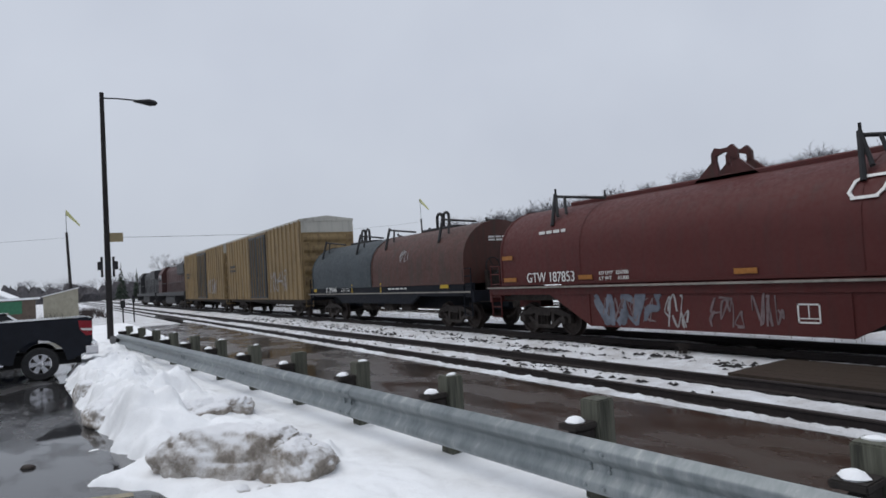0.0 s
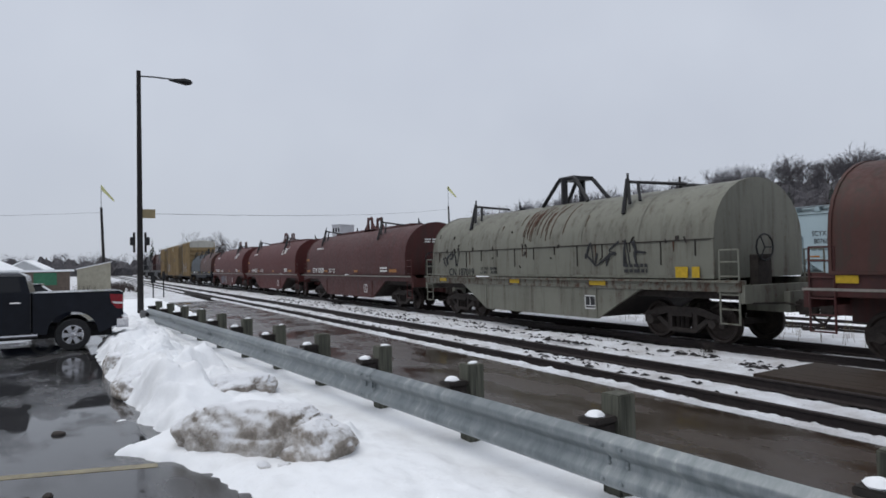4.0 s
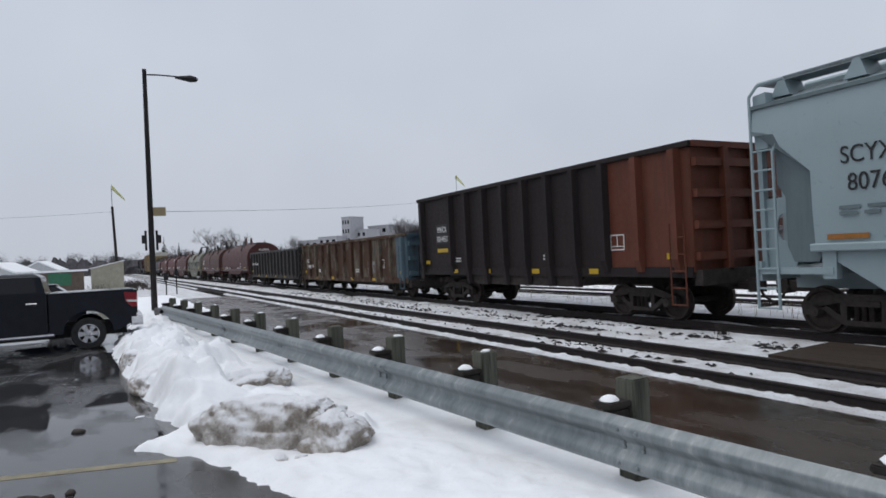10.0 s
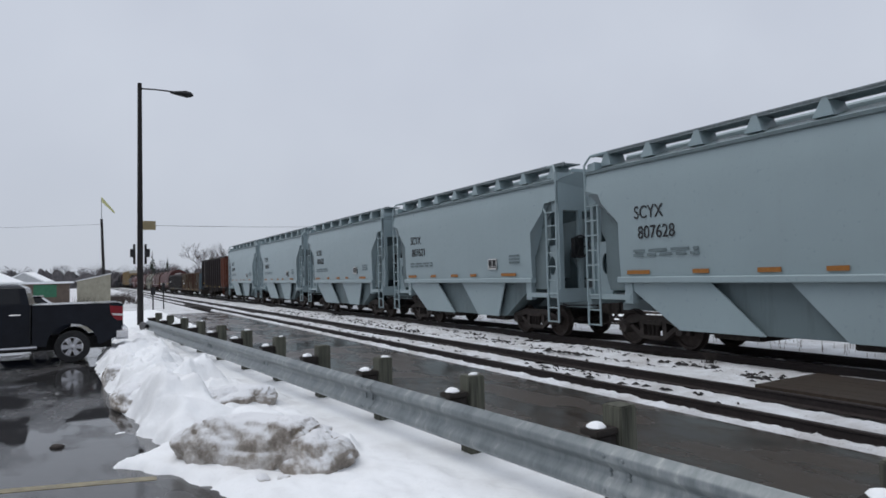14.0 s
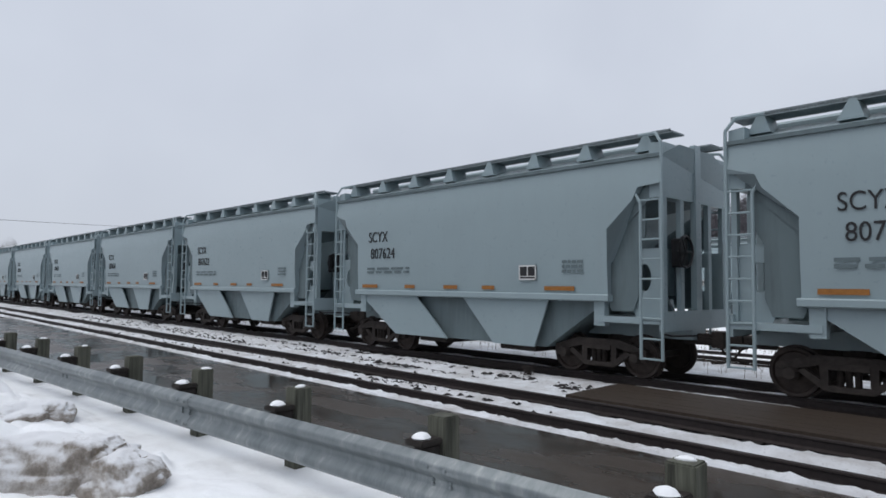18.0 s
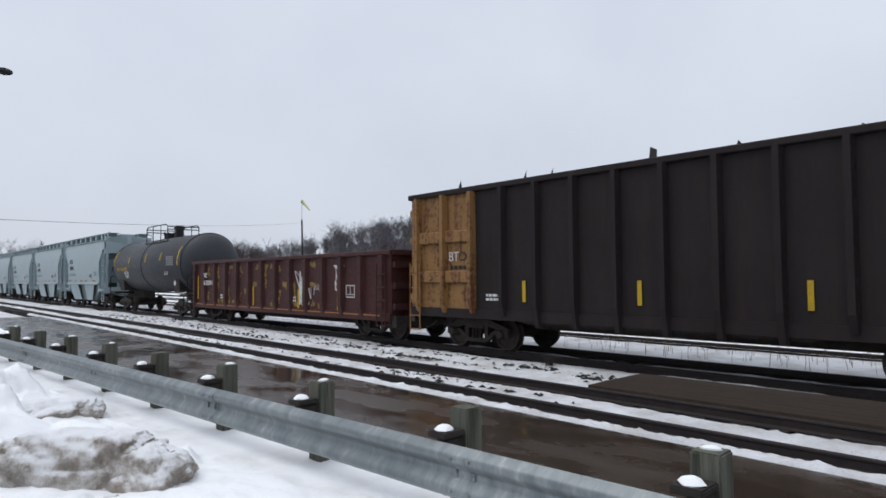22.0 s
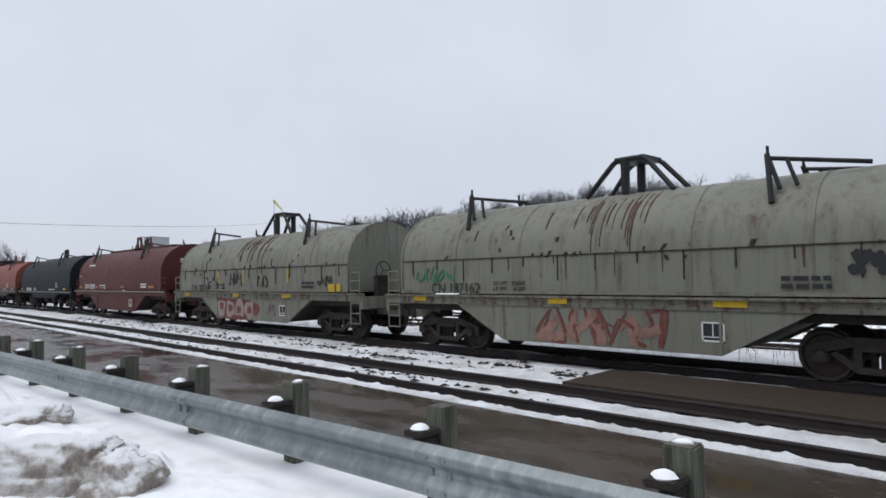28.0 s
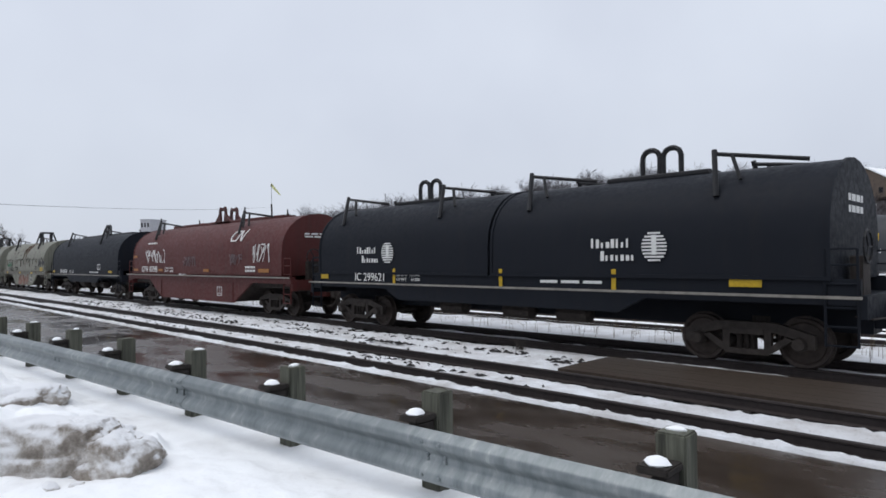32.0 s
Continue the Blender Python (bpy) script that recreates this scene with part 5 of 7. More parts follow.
def locomotive(red):
    length = 22.3
    main = LOCO_RED if red else LOCO_BLACK
    car = start_car("diesel_locomotive", "grimy road diesel locomotive in red and black" if red else "grimy black road diesel locomotive", "locomotive", "locomotives of the freight train")
    g = Geo()
    g.box(-10.4, 10.4, -1.5, 1.5, 1.25, 1.62, 0.03)
    part("frame", g, LOCO_BLACK, car)
    g = Geo()
    g.along_x([(-0.9, 1.62), (0.9, 1.62), (0.9, 3.9), (0.62, 4.3), (-0.62, 4.3), (-0.9, 3.9)], -5.2, 9.9)
    hood = part("long_hood", g, main, car)
    for k in range(9):
        g = Geo()
        g.box(-4.6 + k * 1.55, -3.4 + k * 1.55, -0.94, -0.9, 1.8, 3.5)
        part("access_door", g, main, hood)
    g = Geo()
    g.along_x([(-1.45, 1.62), (1.45, 1.62), (1.45, 3.7), (0.9, 4.45), (-0.9, 4.45), (-1.45, 3.7)], -8.2, -5.4)
    cab = part("cab", g, main, car)
    for x in (-7.7, -6.6):
        g = Geo()
        g.box(x, x + 0.85, -1.47, -1.44, 2.9, 3.6)
        part("window", g, GLASS_DARK, cab)
    g = Geo()
    g.along_x([(-0.85, 1.62), (0.85, 1.62), (0.75, 2.7), (-0.75, 2.7)], -9.9, -8.2)
    part("nose", g, main, car)
    g = Geo()
    g.box(5.9, 10.1, -1.4, 1.4, 3.3, 4.35, 0.1)
    part("radiator", g, LOCO_BLACK, car)
    g = Geo()
    for i in range(15):
        x = -9.8 + i * 1.4
        g.rod((x, -1.45, 1.6), (x, -1.45, 2.6), 0.02, 5)
    g.rod((-9.8, -1.45, 2.6), (9.8, -1.45, 2.6), 0.022, 5)
    part("handrail", g, METAL_DARK, car)
    g = Geo()
    g.box(-3.4, 3.4, -1.35, 1.35, 0.4, 1.25, 0.15)
    part("fuel_tank", g, LOCO_BLACK, car)
    for s in (-1, 1):
        for dx in (-1.0, 1.0):
            add_truck(car, s * 6.8 + dx)
        repeat("coupler", "coupler", coupler_geo, TRUCK, car, pose(s * (length / 2 - 0.55), 0, 0, 0, 0, 0 if s > 0 else 180))
        g = Geo()
        xa, xb = sorted((s * 10.4, s * 10.5))
        g.box(xa, xb, -1.45, 1.45, 0.6, 1.7)
        part("pilot", g, LOCO_BLACK, car)
    for ob in car.children:
        if not ob.name.startswith(("truck", "coupler")):
            ob.matrix_basis = Matrix.Diagonal((1, 1, 1.1, 1)) @ ob.matrix_basis
    return car


TRACK_Y = 13.1
TRAIN = []  # (car, place of its middle along the track at the start)


def couple(car, x0, x1):
    TRAIN.append((car, (x0 + x1) / 2))
    car.matrix_basis = pose((x0 + x1) / 2, TRACK_Y, 0)


couple(locomotive(False), -115.1, -92.8)
couple(locomotive(True), -92.8, -70.5)
couple(boxcar(18.6, 3), -70.5, -51.9)
couple(boxcar(18.6, 8), -51.9, -33.3)
couple(coil_shallow(16.6, [COIL_SLATE, COIL_RUSTY], "grimy coil car with one slate and one rusty hood", "IC 299646", 2, emblem=False, posts=[(-2.2, 1.3, 0.08, 0.4), (0.8, 1.3, 0.08, 0.4)], tags=[(2.6, 2.5, 0.7, 0.4, SPRAY_GREY, 1, 5)]), -33.3, -17.1)
couple(coil_deep(16.1, COIL_RED, "brown-red coil car with grey graffiti on its belly", "GTW 187853", seed=3, emblem=True, tags=[(-2.9, 0.5, 1.9, 0.66, SPRAY_BLUE, 1, 6), (-2.8, 0.55, 1.7, 0.55, SPRAY_FAINT, 5, 7), (-0.7, 0.45, 0.42, 0.72, SPRAY_GREY, 2, 4), (0.2, 0.5, 0.9, 0.6, SPRAY_FAINT, 3, 5), (1.3, 0.55, 0.6, 0.6, SPRAY_FAINT, 4, 4)]), -17.1, -1.05)
couple(coil_deep(16.0, COIL_RED, "brown-red coil car with an arched hood", "GTW 187675", seed=4, emblem=True), -1.05, 14.9)
couple(coil_deep(16.2, COIL_RED_DIRTY, "brown-red coil car with an arched hood, sooty", "GTW 187509", seed=5), 14.9, 31.1)
couple(coil_deep(15.1, COIL_GREEN, "faded grey-green coil car, scraped and rusty", "CN 187019", "trestle", BLACK, 6, tags=[(2.3, 1.75, 2.0, 0.62, BLACK, 1, 5), (-5.6, 1.8, 1.1, 0.5, BLACK, 2, 4)]), 31.1, 46.2)
couple(coil_shallow(15.4, [COIL_RUSTY, COIL_RUSTY], "rusty red-brown coil car with two hoods and a white tag", "CTRN 500082", 7, sill=COIL_RED_DIRTY, tags=[(-5.6, 1.9, 1.3, 0.55, WHITE, 1, 8)]), 46.2, 61.8)
couple(coil_shallow(15.4, [COIL_RED_DIRTY], "sooty brown-red coil car", "GTW 187837", 8, sill=COIL_RED_DIRTY), 61.8, 77.4)
couple(gondola(16.2, 0.8, 2.62, 15, GON_BLACK, "sooty black ribbed gondola car", "ICG 24 6643", seed=9), 77.4, 93.6)
couple(gondola(17.1, 0.8, 2.72, 13, GON_RUST, "rust-streaked gondola car with a worn blue end", "IC\n3460 17", GON_BLUE, 1.15, seed=10, tags=[(3.2, 1.1, 1.0, 0.6, SPRAY_GREY, 1, 5)]), 93.6, 110.6)
couple(gondola(14.9, 1.2, 4.0, 12, GON_TALL, "tall dark gondola car with an orange rusty end", "MWCX\n101452", GON_ORANGE, 2.7, high=True, seed=11, plate=True), 110.6, 126.0)
for i, number in enumerate(("807630", "807631", "807623", "807621", "807628", "807629", "807626", "807622", "807624", "807625")):
    couple(hopper_car(number), 126.1 + HOP_L * i, 126.1 + HOP_L * (i + 1))
couple(tank_car(14.5), 248.7, 263.2)
couple(gondola(16.6, 0.72, 2.6, 14, GON_MAROON, "maroon gondola car covered in pale graffiti", "WC\n62001", seed=12, tags=[(2.15, 0.95, 0.75, 1.25, WHITE, 1, 5), (3.25, 1.35, 0.5, 0.3, SPRAY_GREY, 2, 4), (4.6, 1.5, 0.55, 0.85, WHITE, 3, 5)], posts=[(-7.15, 1.0, 0.12, 1.05), (-4.0, 0.7, 0.1, 0.7), (-1.4, 0.7, 0.1, 0.9), (2.2, 0.7, 0.1, 0.8), (4.8, 0.85, 0.1, 0.75)]), 262.9, 279.5)
couple(gondola(15.8, 0.96, 4.1, 14, GON_TALL, "tall dark gondola car with an ochre end panel", "", GON_YELLOW, 2.55, high=True, seed=13, end_side=-1, posts=[(-3.15, 1.3, 0.1, 0.5), (-0.1, 1.3, 0.1, 0.5), (3.05, 1.3, 0.1, 0.5)]), 279.5, 294.9)
couple(coil_shallow(15.3, [COIL_ORANGE], "faded orange-red coil car with pale tags", "SMW 380538", 14, sill=COIL_SOOT, tags=[(-1.1, 1.72, 1.0, 0.4, SPRAY_GREY, 1, 6), (0.7, 1.9, 0.6, 0.28, SPRAY_GREY, 2, 4)]), 294.9, 310.2)
couple(coil_shallow(15.8, [COIL_BLACK], "black coil car with one long hood", "CN 34278", 15), 310.2, 326.0)
couple(coil_deep(15.7, COIL_RED, "brown-red coil car with an arched hood", "GTW 187900", seed=16), 326.0, 341.3)
couple(coil_deep(15.1, COIL_GREEN, "faded grey-green coil car with a red graffiti belly", "CN 187034", "trestle", BLACK, 17, tags=[(-3.9, 1.62, 1.3, 0.4, BLACK, 2, 4), (-1.7, 1.7, 1.2, 0.45, BLACK, 4, 5), (0.5, 1.62, 0.9, 0.4, BLACK, 5, 3), (4.6, 1.65, 0.9, 0.3, BLACK, 6, 5), (1.3, 0.6, 0.6, 0.4, SPRAY_FAINT, 7, 3)], uprights=(-2.6, -0.45, 2.75), block=(-2.75, 0.4, 3.3, 0.78)), 341.3, 356.4)
couple(coil_deep(14.9, COIL_GREEN, "faded grey-green coil car, rusty, with red and green tags", "CN 187162", "trestle", BLACK, 18, tags=[(-1.5, 0.5, 2.9, 0.58, SPRAY_PINK, 3, 6), (-1.6, 0.45, 3.1, 0.7, SPRAY_RED, 1, 8), (4.6, 1.85, 0.8, 0.28, BLACK, 6, 5), (5.7, 1.9, 0.5, 0.25, BLACK, 7, 4), (-5.6, 1.75, 1.5, 0.4, SPRAY_GREEN, 2, 8)]), 356.4, 371.3)
couple(coil_shallow(15.1, [COIL_BLACK], "black coil car with one long hood", "CN 34274", 19), 371.3, 386.4)
couple(coil_deep(16.9, COIL_RED, "brown-red coil car with white spray tags", "GTW 187908", seed=20, emblem=True, tags=[(-5.5, 1.95, 2.3, 0.62, WHITE, 1, 9), (5.1, 1.95, 1.2, 0.65, WHITE, 2, 5), (3.2, 1.85, 1.1, 0.4, SPRAY_FAINT, 3, 6), (-1.2, 1.8, 1.3, 0.4, SPRAY_FAINT, 4, 6)]), 386.4, 403.3)
couple(coil_shallow(16.6, [COIL_BLACK, COIL_BLACK], "black coil car with two hoods and white emblems", "IC 299621", 21, emblem=True, posts=[(-3.6, 1.3, 0.1, 0.42), (0.3, 1.3, 0.1, 0.42), (3.3, 1.3, 0.1, 0.42)]), 403.3, 419.9)
# how far the train has gone, by the second
GONE = [(0, 0.0), (4, 54.19), (8, 108.25), (12, 162.17), (16, 215.55), (20, 268.23), (24, 320.13), (28, 371.36), (32, 421.97)]


def motions():
    for car, x in TRAIN:
        walk(car, [(t, pose(x - d, TRACK_Y, 0)) for t, d in GONE])

# ---- the ground: one snow-covered sheet to the horizon, with a wooded hill behind the yard ----


def tagset(ob, label, category, kind="structure"):
    return tagged(ob, label, category, "", kind)


def smooth_step(a, b, x):
    t = max(0.0, min(1.0, (x - a) / (b - a)))
    return t * t * (3 - 2 * t)


def hill(x, y):
    """The height of the ridge that rises behind the yard."""
    d = math.hypot(x, y)
    az = math.degrees(math.atan2(-x, y))
    crest = 8 + 17 * smooth_step(66, 20, az) - 6 * smooth_step(38, 15, az)
    return crest * smooth_step(110, 230, d) * smooth_step(76, 56, az) if y > 0 else 0.0


def ground_sheet():
    rs = [0, 4, 8, 14, 22, 32, 45, 60, 80, 100, 115, 130, 150, 170, 200, 240, 300, 420, 700, 1400, 2600]
    n = 120
    verts, faces = [(0, 0, -0.28)], []
    for r in rs[1:]:
        for i in range(n):
            a = 2 * math.pi * i / n
            x, y = r * math.cos(a), r * math.sin(a)
            verts.append((x, y, -0.28 + hill(x, y) + (noise.noise((x * 0.01, y * 0.01, 3)) * 1.5 * smooth_step(110, 160, r) * (1 if y > 0 and hill(x, y) > 1 else 0))))
    for k in range(len(rs) - 1):
        for i in range(n):
            j = (i + 1) % n
            if k == 0:
                faces.append((0, 1 + i, 1 + j))
            else:
                p, q = 1 + (k - 1) * n, 1 + k * n
                faces.append((p + i, q + i, q + j, p + j))
    g = Geo().add(verts, faces)
    tagset(part("ground", g, SNOW_FLECKED), "snow-covered ground rising to a wooded ridge", "ground")


ground_sheet()


def relief(name, x0, x1, y0, y1, nx, ny, height, material, label, category, kind="structure"):
    verts = []
    for i in range(nx + 1):
        for j in range(ny + 1):
            x, y = x0 + (x1 - x0) * i / nx, y0 + (y1 - y0) * j / ny
            p = height(x, y)
            verts.append(p if isinstance(p, tuple) else (x, y, p))
    faces = [(i * (ny + 1) + j, (i + 1) * (ny + 1) + j, (i + 1) * (ny + 1) + j + 1, i * (ny + 1) + j + 1) for i in range(nx) for j in range(ny)]
    return tagset(part(name, Geo().add(verts, faces), material, smooth=True), label, category, kind)


GUARD = lambda x: 3.237 + 0.079 * (x + 11.4)  # the guard rail's line on the plan

g = Geo()
g.along_z([(-45, -40), (12, -40), (12, 3.9), (0, 2.95), (-5, 1.8), (-8, 1.25), (-24, 1.4), (-45, 2.2)], -0.4, -0.02)
tagset(part("parking_lot", g, ASPHALT), "wet dark asphalt parking lot with puddles", "parking lot")
g = Geo()
g.loft([[(x, GUARD(x) + 0.1, -0.3), (x, GUARD(x) + 0.1, -0.03), (x, 7.3, -0.115), (x, 7.3, -0.3)] for x in (-42, -30, -20, -10, 0, 14)])
tagset(part("platform", g, PLATFORM), "wet brown paved strip between guard rail and track", "pavement")
g = Geo()
g.box(-700, 130, 7.25, 16.2, -0.3, -0.2)
tagset(part("ballast_bed", g, BALLAST), "dark wet ballast under two tracks", "track bed")

RAIL_RING = [(-0.07, -0.17), (0.07, -0.17), (0.07, -0.155), (0.012, -0.13), (0.012, -0.045), (0.036, -0.03), (0.036, -0.006), (0.028, 0), (-0.028, 0), (-0.036, -0.006), (-0.036, -0.03), (-0.012, -0.045), (-0.012, -0.13), (-0.07, -0.155)]


def track(y, label, x0=-700, x1=130):
    t = new("railway_track")
    tagged(t, label, "railway track", "parallel railway tracks", "structure")
    for s in (-0.735, 0.735):
        g = Geo()
        g.along_x([(y + s + a, b) for a, b in RAIL_RING], x0, x1)
        part("rail", g, RAIL, t)
    return t


NEAR_TRACK = track(8.485, "nearest track with dark rails between strips of snow")
MAIN_TRACK = track(TRACK_Y, "main track under the freight train")
for y in (18.6, 23.2, 27.8, 34.0):
    track(y, "yard track half buried in snow")


def snow_strip(y0, y1, x0, x1, top, holes, seed, ny=8, step=0.22, label="strip of trodden snow along the rails"):
    def height(x, y):
        edge = min(y - y0, y1 - y)
        u = noise.noise((x * 0.9, y * 1.6, seed)) * 0.6 + noise.noise((x * 3.1, y * 4.0, seed + 5)) * 0.4
        c = abs(noise.noise((x * 4.5, y * 5.5, seed + 2))) * 0.6 + abs(noise.noise((x * 10, y * 11, seed + 3))) * 0.4
        z = top + u * 0.04 + (c - 0.2) * 0.09 - holes * 0.11 * max(0, noise.noise((x * 0.28, y * 1.7, seed + 9)) + 0.08 + u * 0.35)
        return z - 0.16 * smooth_step(0.13 + u * 0.1, 0.0, edge)
    return relief("snow", x0, x1, y0, y1, int((x1 - x0) / step), ny, height, SNOW_FLECKED, label, "snow")


snow_strip(7.27, 7.66, -46, 8, -0.085, 0.25, 1, 10, 0.06)
snow_strip(7.88, 9.08, -60, 8, -0.125, 0.8, 2, 18, 0.09)
snow_strip(9.37, 12.2, -60, -7.0, -0.125, 1.35, 3, 40, 0.12)
snow_strip(9.37, 9.64, -7.0, 8, -0.09, 0.5, 4, 8, 0.14)
snow_strip(11.4, 12.2, -7.0, 8, -0.1, 0.9, 4, 8, 0.16)
snow_strip(12.5, 13.7, -60, 8, -0.14, 0.9, 5, 8, 0.3)
snow_strip(13.95, 17.8, -70, 30, -0.12, 0.2, 6, 12, 0.5)
for i, (a, b) in enumerate(((7.3, 7.65), (7.85, 9.1), (9.35, 12.2), (12.5, 13.7), (13.95, 17.8))):
    snow_strip(a, b, -260, -60, -0.1, 0.5, 11 + i, 4, 1.5)
relief("snow", -260, 90, 17.8, 60, 90, 20, lambda x, y: -0.10 + 0.05 * noise.noise((x * 0.4, y * 0.5, 2)), SNOW, "untrodden snow between the yard tracks", "snow")

# timber crossing between the two tracks
crossing = new("timber_crossing")
tagged(crossing, "wet brown timber road crossing between the tracks", "crossing", "", "structure")
for k in range(7):
    y, w = 9.58 + k * 0.266, 0.262
    ends = [-6.95 - 0.05 * (q - 9.58) for q in (y, y + w)]
    g = Geo()
    g.along_z([(ends[0], y), (8.0, y), (8.0, y + w), (ends[1], y + w)], -0.2, -0.02 + 0.001 * (k % 3))
    part("plank", g, PLANK, crossing)

# ---- snow bank between the lot and the guard rail ----
EDGE = [(-46, 1.6), (-30, 1.0), (-24, 0.9), (-20, 0.35), (-17, 0.15), (-15.1, 0.2), (-13, 0.25), (-11, 0.34), (-9.6, 0.6), (-8.3, 0.74), (-7.6, 0.2), (-7.0, 0.65), (-6.4, 0.9), (-5.9, 1.0), (-5, 1.3), (-3, 1.9), (0, 2.4), (8, 3.2)]


def lot_edge(x):
    for (a, p), (b, q) in zip(EDGE, EDGE[1:]):
        if x <= b:
            return p + (q - p) * (x - a) / (b - a)
    return EDGE[-1][1]


def lump(x, y, cx, cy, rx, ry, h, turn=0.0):
    dx, dy = x - cx, y - cy
    c, s = math.cos(turn), math.sin(turn)
    u, v = (dx * c + dy * s) / rx, (-dx * s + dy * c) / ry
    d = math.sqrt(u * u + v * v)
    return h * smooth_step(1.0, 0.55, d)


LUMPS = [(-8.75, 0.78, 0.85, 0.38, 0.22, 0.62), (-9.85, 1.1, 0.8, 0.4, 0.26, 0.5), (-10.9, 1.6, 0.6, 0.4, 0.2, 0.4), (-12.4, 0.8, 0.7, 0.4, 0.24, 0.5), (-14.4, 1.4, 0.8, 0.45, 0.2, 0.3), (-7.45, 1.75, 0.75, 0.6, 0.34, 1.2), (-6.95, 2.3, 0.5, 0.4, 0.16, 0.8), (-8.4, 1.75, 0.8, 0.45, 0.16, 0.9), (-10.6, 2.2, 0.9, 0.6, 0.14, 0.6), (-11.6, 1.1, 1.2, 0.7, 0.26, 0.2), (-13.6, 1.0, 1.1, 0.6, 0.28, 0.0), (-15.6, 1.1, 1.2, 0.6, 0.2, 0.2), (-17.8, 1.5, 1.3, 0.6, 0.16, 0.0), (-20.2, 1.7, 1.4, 0.6, 0.14, 0.1), (-9.2, 1.15, 0.9, 0.45, 0.2, 0.3)]


def bank(x, y):
    e = lot_edge(x)
    u = noise.noise((x * 0.8, y * 0.8, 4)) * 0.5 + noise.noise((x * 2.3, y * 2.3, 7)) * 0.4
    f = noise.noise((x * 5, y * 5, 1)) * 0.5 + noise.noise((x * 11, y * 11, 1)) * 0.32 + noise.noise((x * 22, y * 22, 3)) * 0.2
    clods = abs(noise.noise((x * 2.6, y * 2.6, 5))) * 0.55 + abs(noise.noise((x * 6, y * 6, 6))) * 0.3 + abs(noise.noise((x * 13, y * 13, 8))) * 0.18 - 0.16
    d = y - e + 0.14 * noise.noise((x * 2.2, y * 2.2, 9)) + 0.05 * noise.noise((x * 8, y * 8, 2))
    far = smooth_step(-7.8, -10.5, x)
    rim = (0.05 + 0.26 * far - 0.1 * smooth_step(-13, -17, x)) * smooth_step(0.0, 0.35, d) * smooth_step(2.3, 0.7, d)
    z = -0.045 - 0.03 * smooth_step(1.0, 0.3, GUARD(x) - y) + 0.06 * smooth_step(0.0, 0.2, d) + rim * (1 + 1.0 * u)
    for q in LUMPS:
        z += lump(x + 0.3 * u, y + 0.3 * u, *q) * (1 + 1.0 * u) * 0.7
    rough = smooth_step(0.0, 0.25, d) * smooth_step(2.6, 1.6, d)
    z += f * (0.014 + 0.11 * rough * (0.25 + 0.75 * far)) + u * 0.02 + clods * (0.012 + 0.16 * rough * (0.3 + 0.7 * far))
    g = GUARD(x) - y
    return z - 0.25 * smooth_step(-0.45, -0.9, g) - 0.2 * smooth_step(0.06, -0.12, d)


SNOW_BANK = snow_mat("snow_bank_crust", 0.16, (0.875, 0.89, 0.905), crumbs=0.09)
relief("snow_bank", -26, 6, 0.0, 4.6, 660, 110, bank, SNOW_BANK, "ploughed snow bank along the guard rail", "snow bank")
relief("snow_bank", -46, -26, 0.6, 4.0, 60, 16, lambda x, y: 0.04 + 0.12 * noise.noise((x, y, 2)), SNOW, "drifted snow round the lamp post", "snow bank")
g = Geo()
g.along_z([(-8.9, -6.0), (-8.76, -6.0), (-6.9, 0.6), (-7.04, 0.6)], -0.03, -0.0165)
tagset(part("painted_line", g, FADED_LINE), "worn yellow parking line on wet asphalt", "painted line")

# ---- guard rail ----
rail_way = math.degrees(math.atan(0.079))
guard = new("guard_rail")
guard.matrix_basis = pose(-11.4, 3.237, 0.16, 0, 0, rail_way)
tagged(guard, "galvanized corrugated guard rail on timber posts", "guard rail")


def beam_geo(x0, x1):
    ring = [(0.0, 0.0), (0.012, 0.012), (0.07, 0.045), (0.083, 0.065), (0.083, 0.095), (0.068, 0.12), (0.012, 0.17), (0.004, 0.188), (0.004, 0.225), (0.012, 0.243), (0.068, 0.292), (0.083, 0.318), (0.083, 0.35), (0.07, 0.37), (0.012, 0.402), (0.0, 0.414)]
    front = [(-0.34 - a, z) for a, z in ring]
    back = [(-0.34 - a + 0.006, z) for a, z in reversed(ring)]
    return Geo().along_x(front + back, x0, x1)


def bolt_geo():
    return Geo().turned([(-0.022, 0.004), (-0.018, 0.016), (0.0, 0.02)], (0, 0, 0), "y", 8)


for k in range(7):
    beam = part("beam", beam_geo(-13.0 + k * 4.112, -8.888 + k * 4.112 + 0.3), GALV, guard, smooth=True, at=pose(0, -0.007 * (k % 2), 0))
    for u in (0.06, 0.24):
        for z in (0.08, 0.19, 0.225, 0.335):
            repeat("bolt", "beam_bolt", bolt_geo, GALV, beam, pose(-8.888 + k * 4.112 + u, -0.345 if 0.15 < z < 0.3 else -0.424, z))


def post_geo():
    g = Geo()
    g.box(-0.1, 0.1, -0.1, 0.1, -0.7, 0.64)
    return g


def block_geo():
    g = Geo()
    g.box(-0.12, 0.085, -0.345, -0.1, 0.43, 0.48)
    g.box(-0.03, 0.06, -0.335, -0.1, 0.05, 0.425)
    return g


def cap_geo():
    g = Geo()
    rnd = random.Random(4)
    rings = []
    for r, z in ((0.066, 0.0), (0.078, 0.013), (0.06, 0.04), (0.025, 0.052)):
        rings.append([(r * (1 + rnd.uniform(-0.24, 0.24)) * math.cos(a), r * (1 + rnd.uniform(-0.15, 0.15)) * math.sin(a), z) for a in [i * math.pi / 5 for i in range(10)]])
    return g.loft(rings)


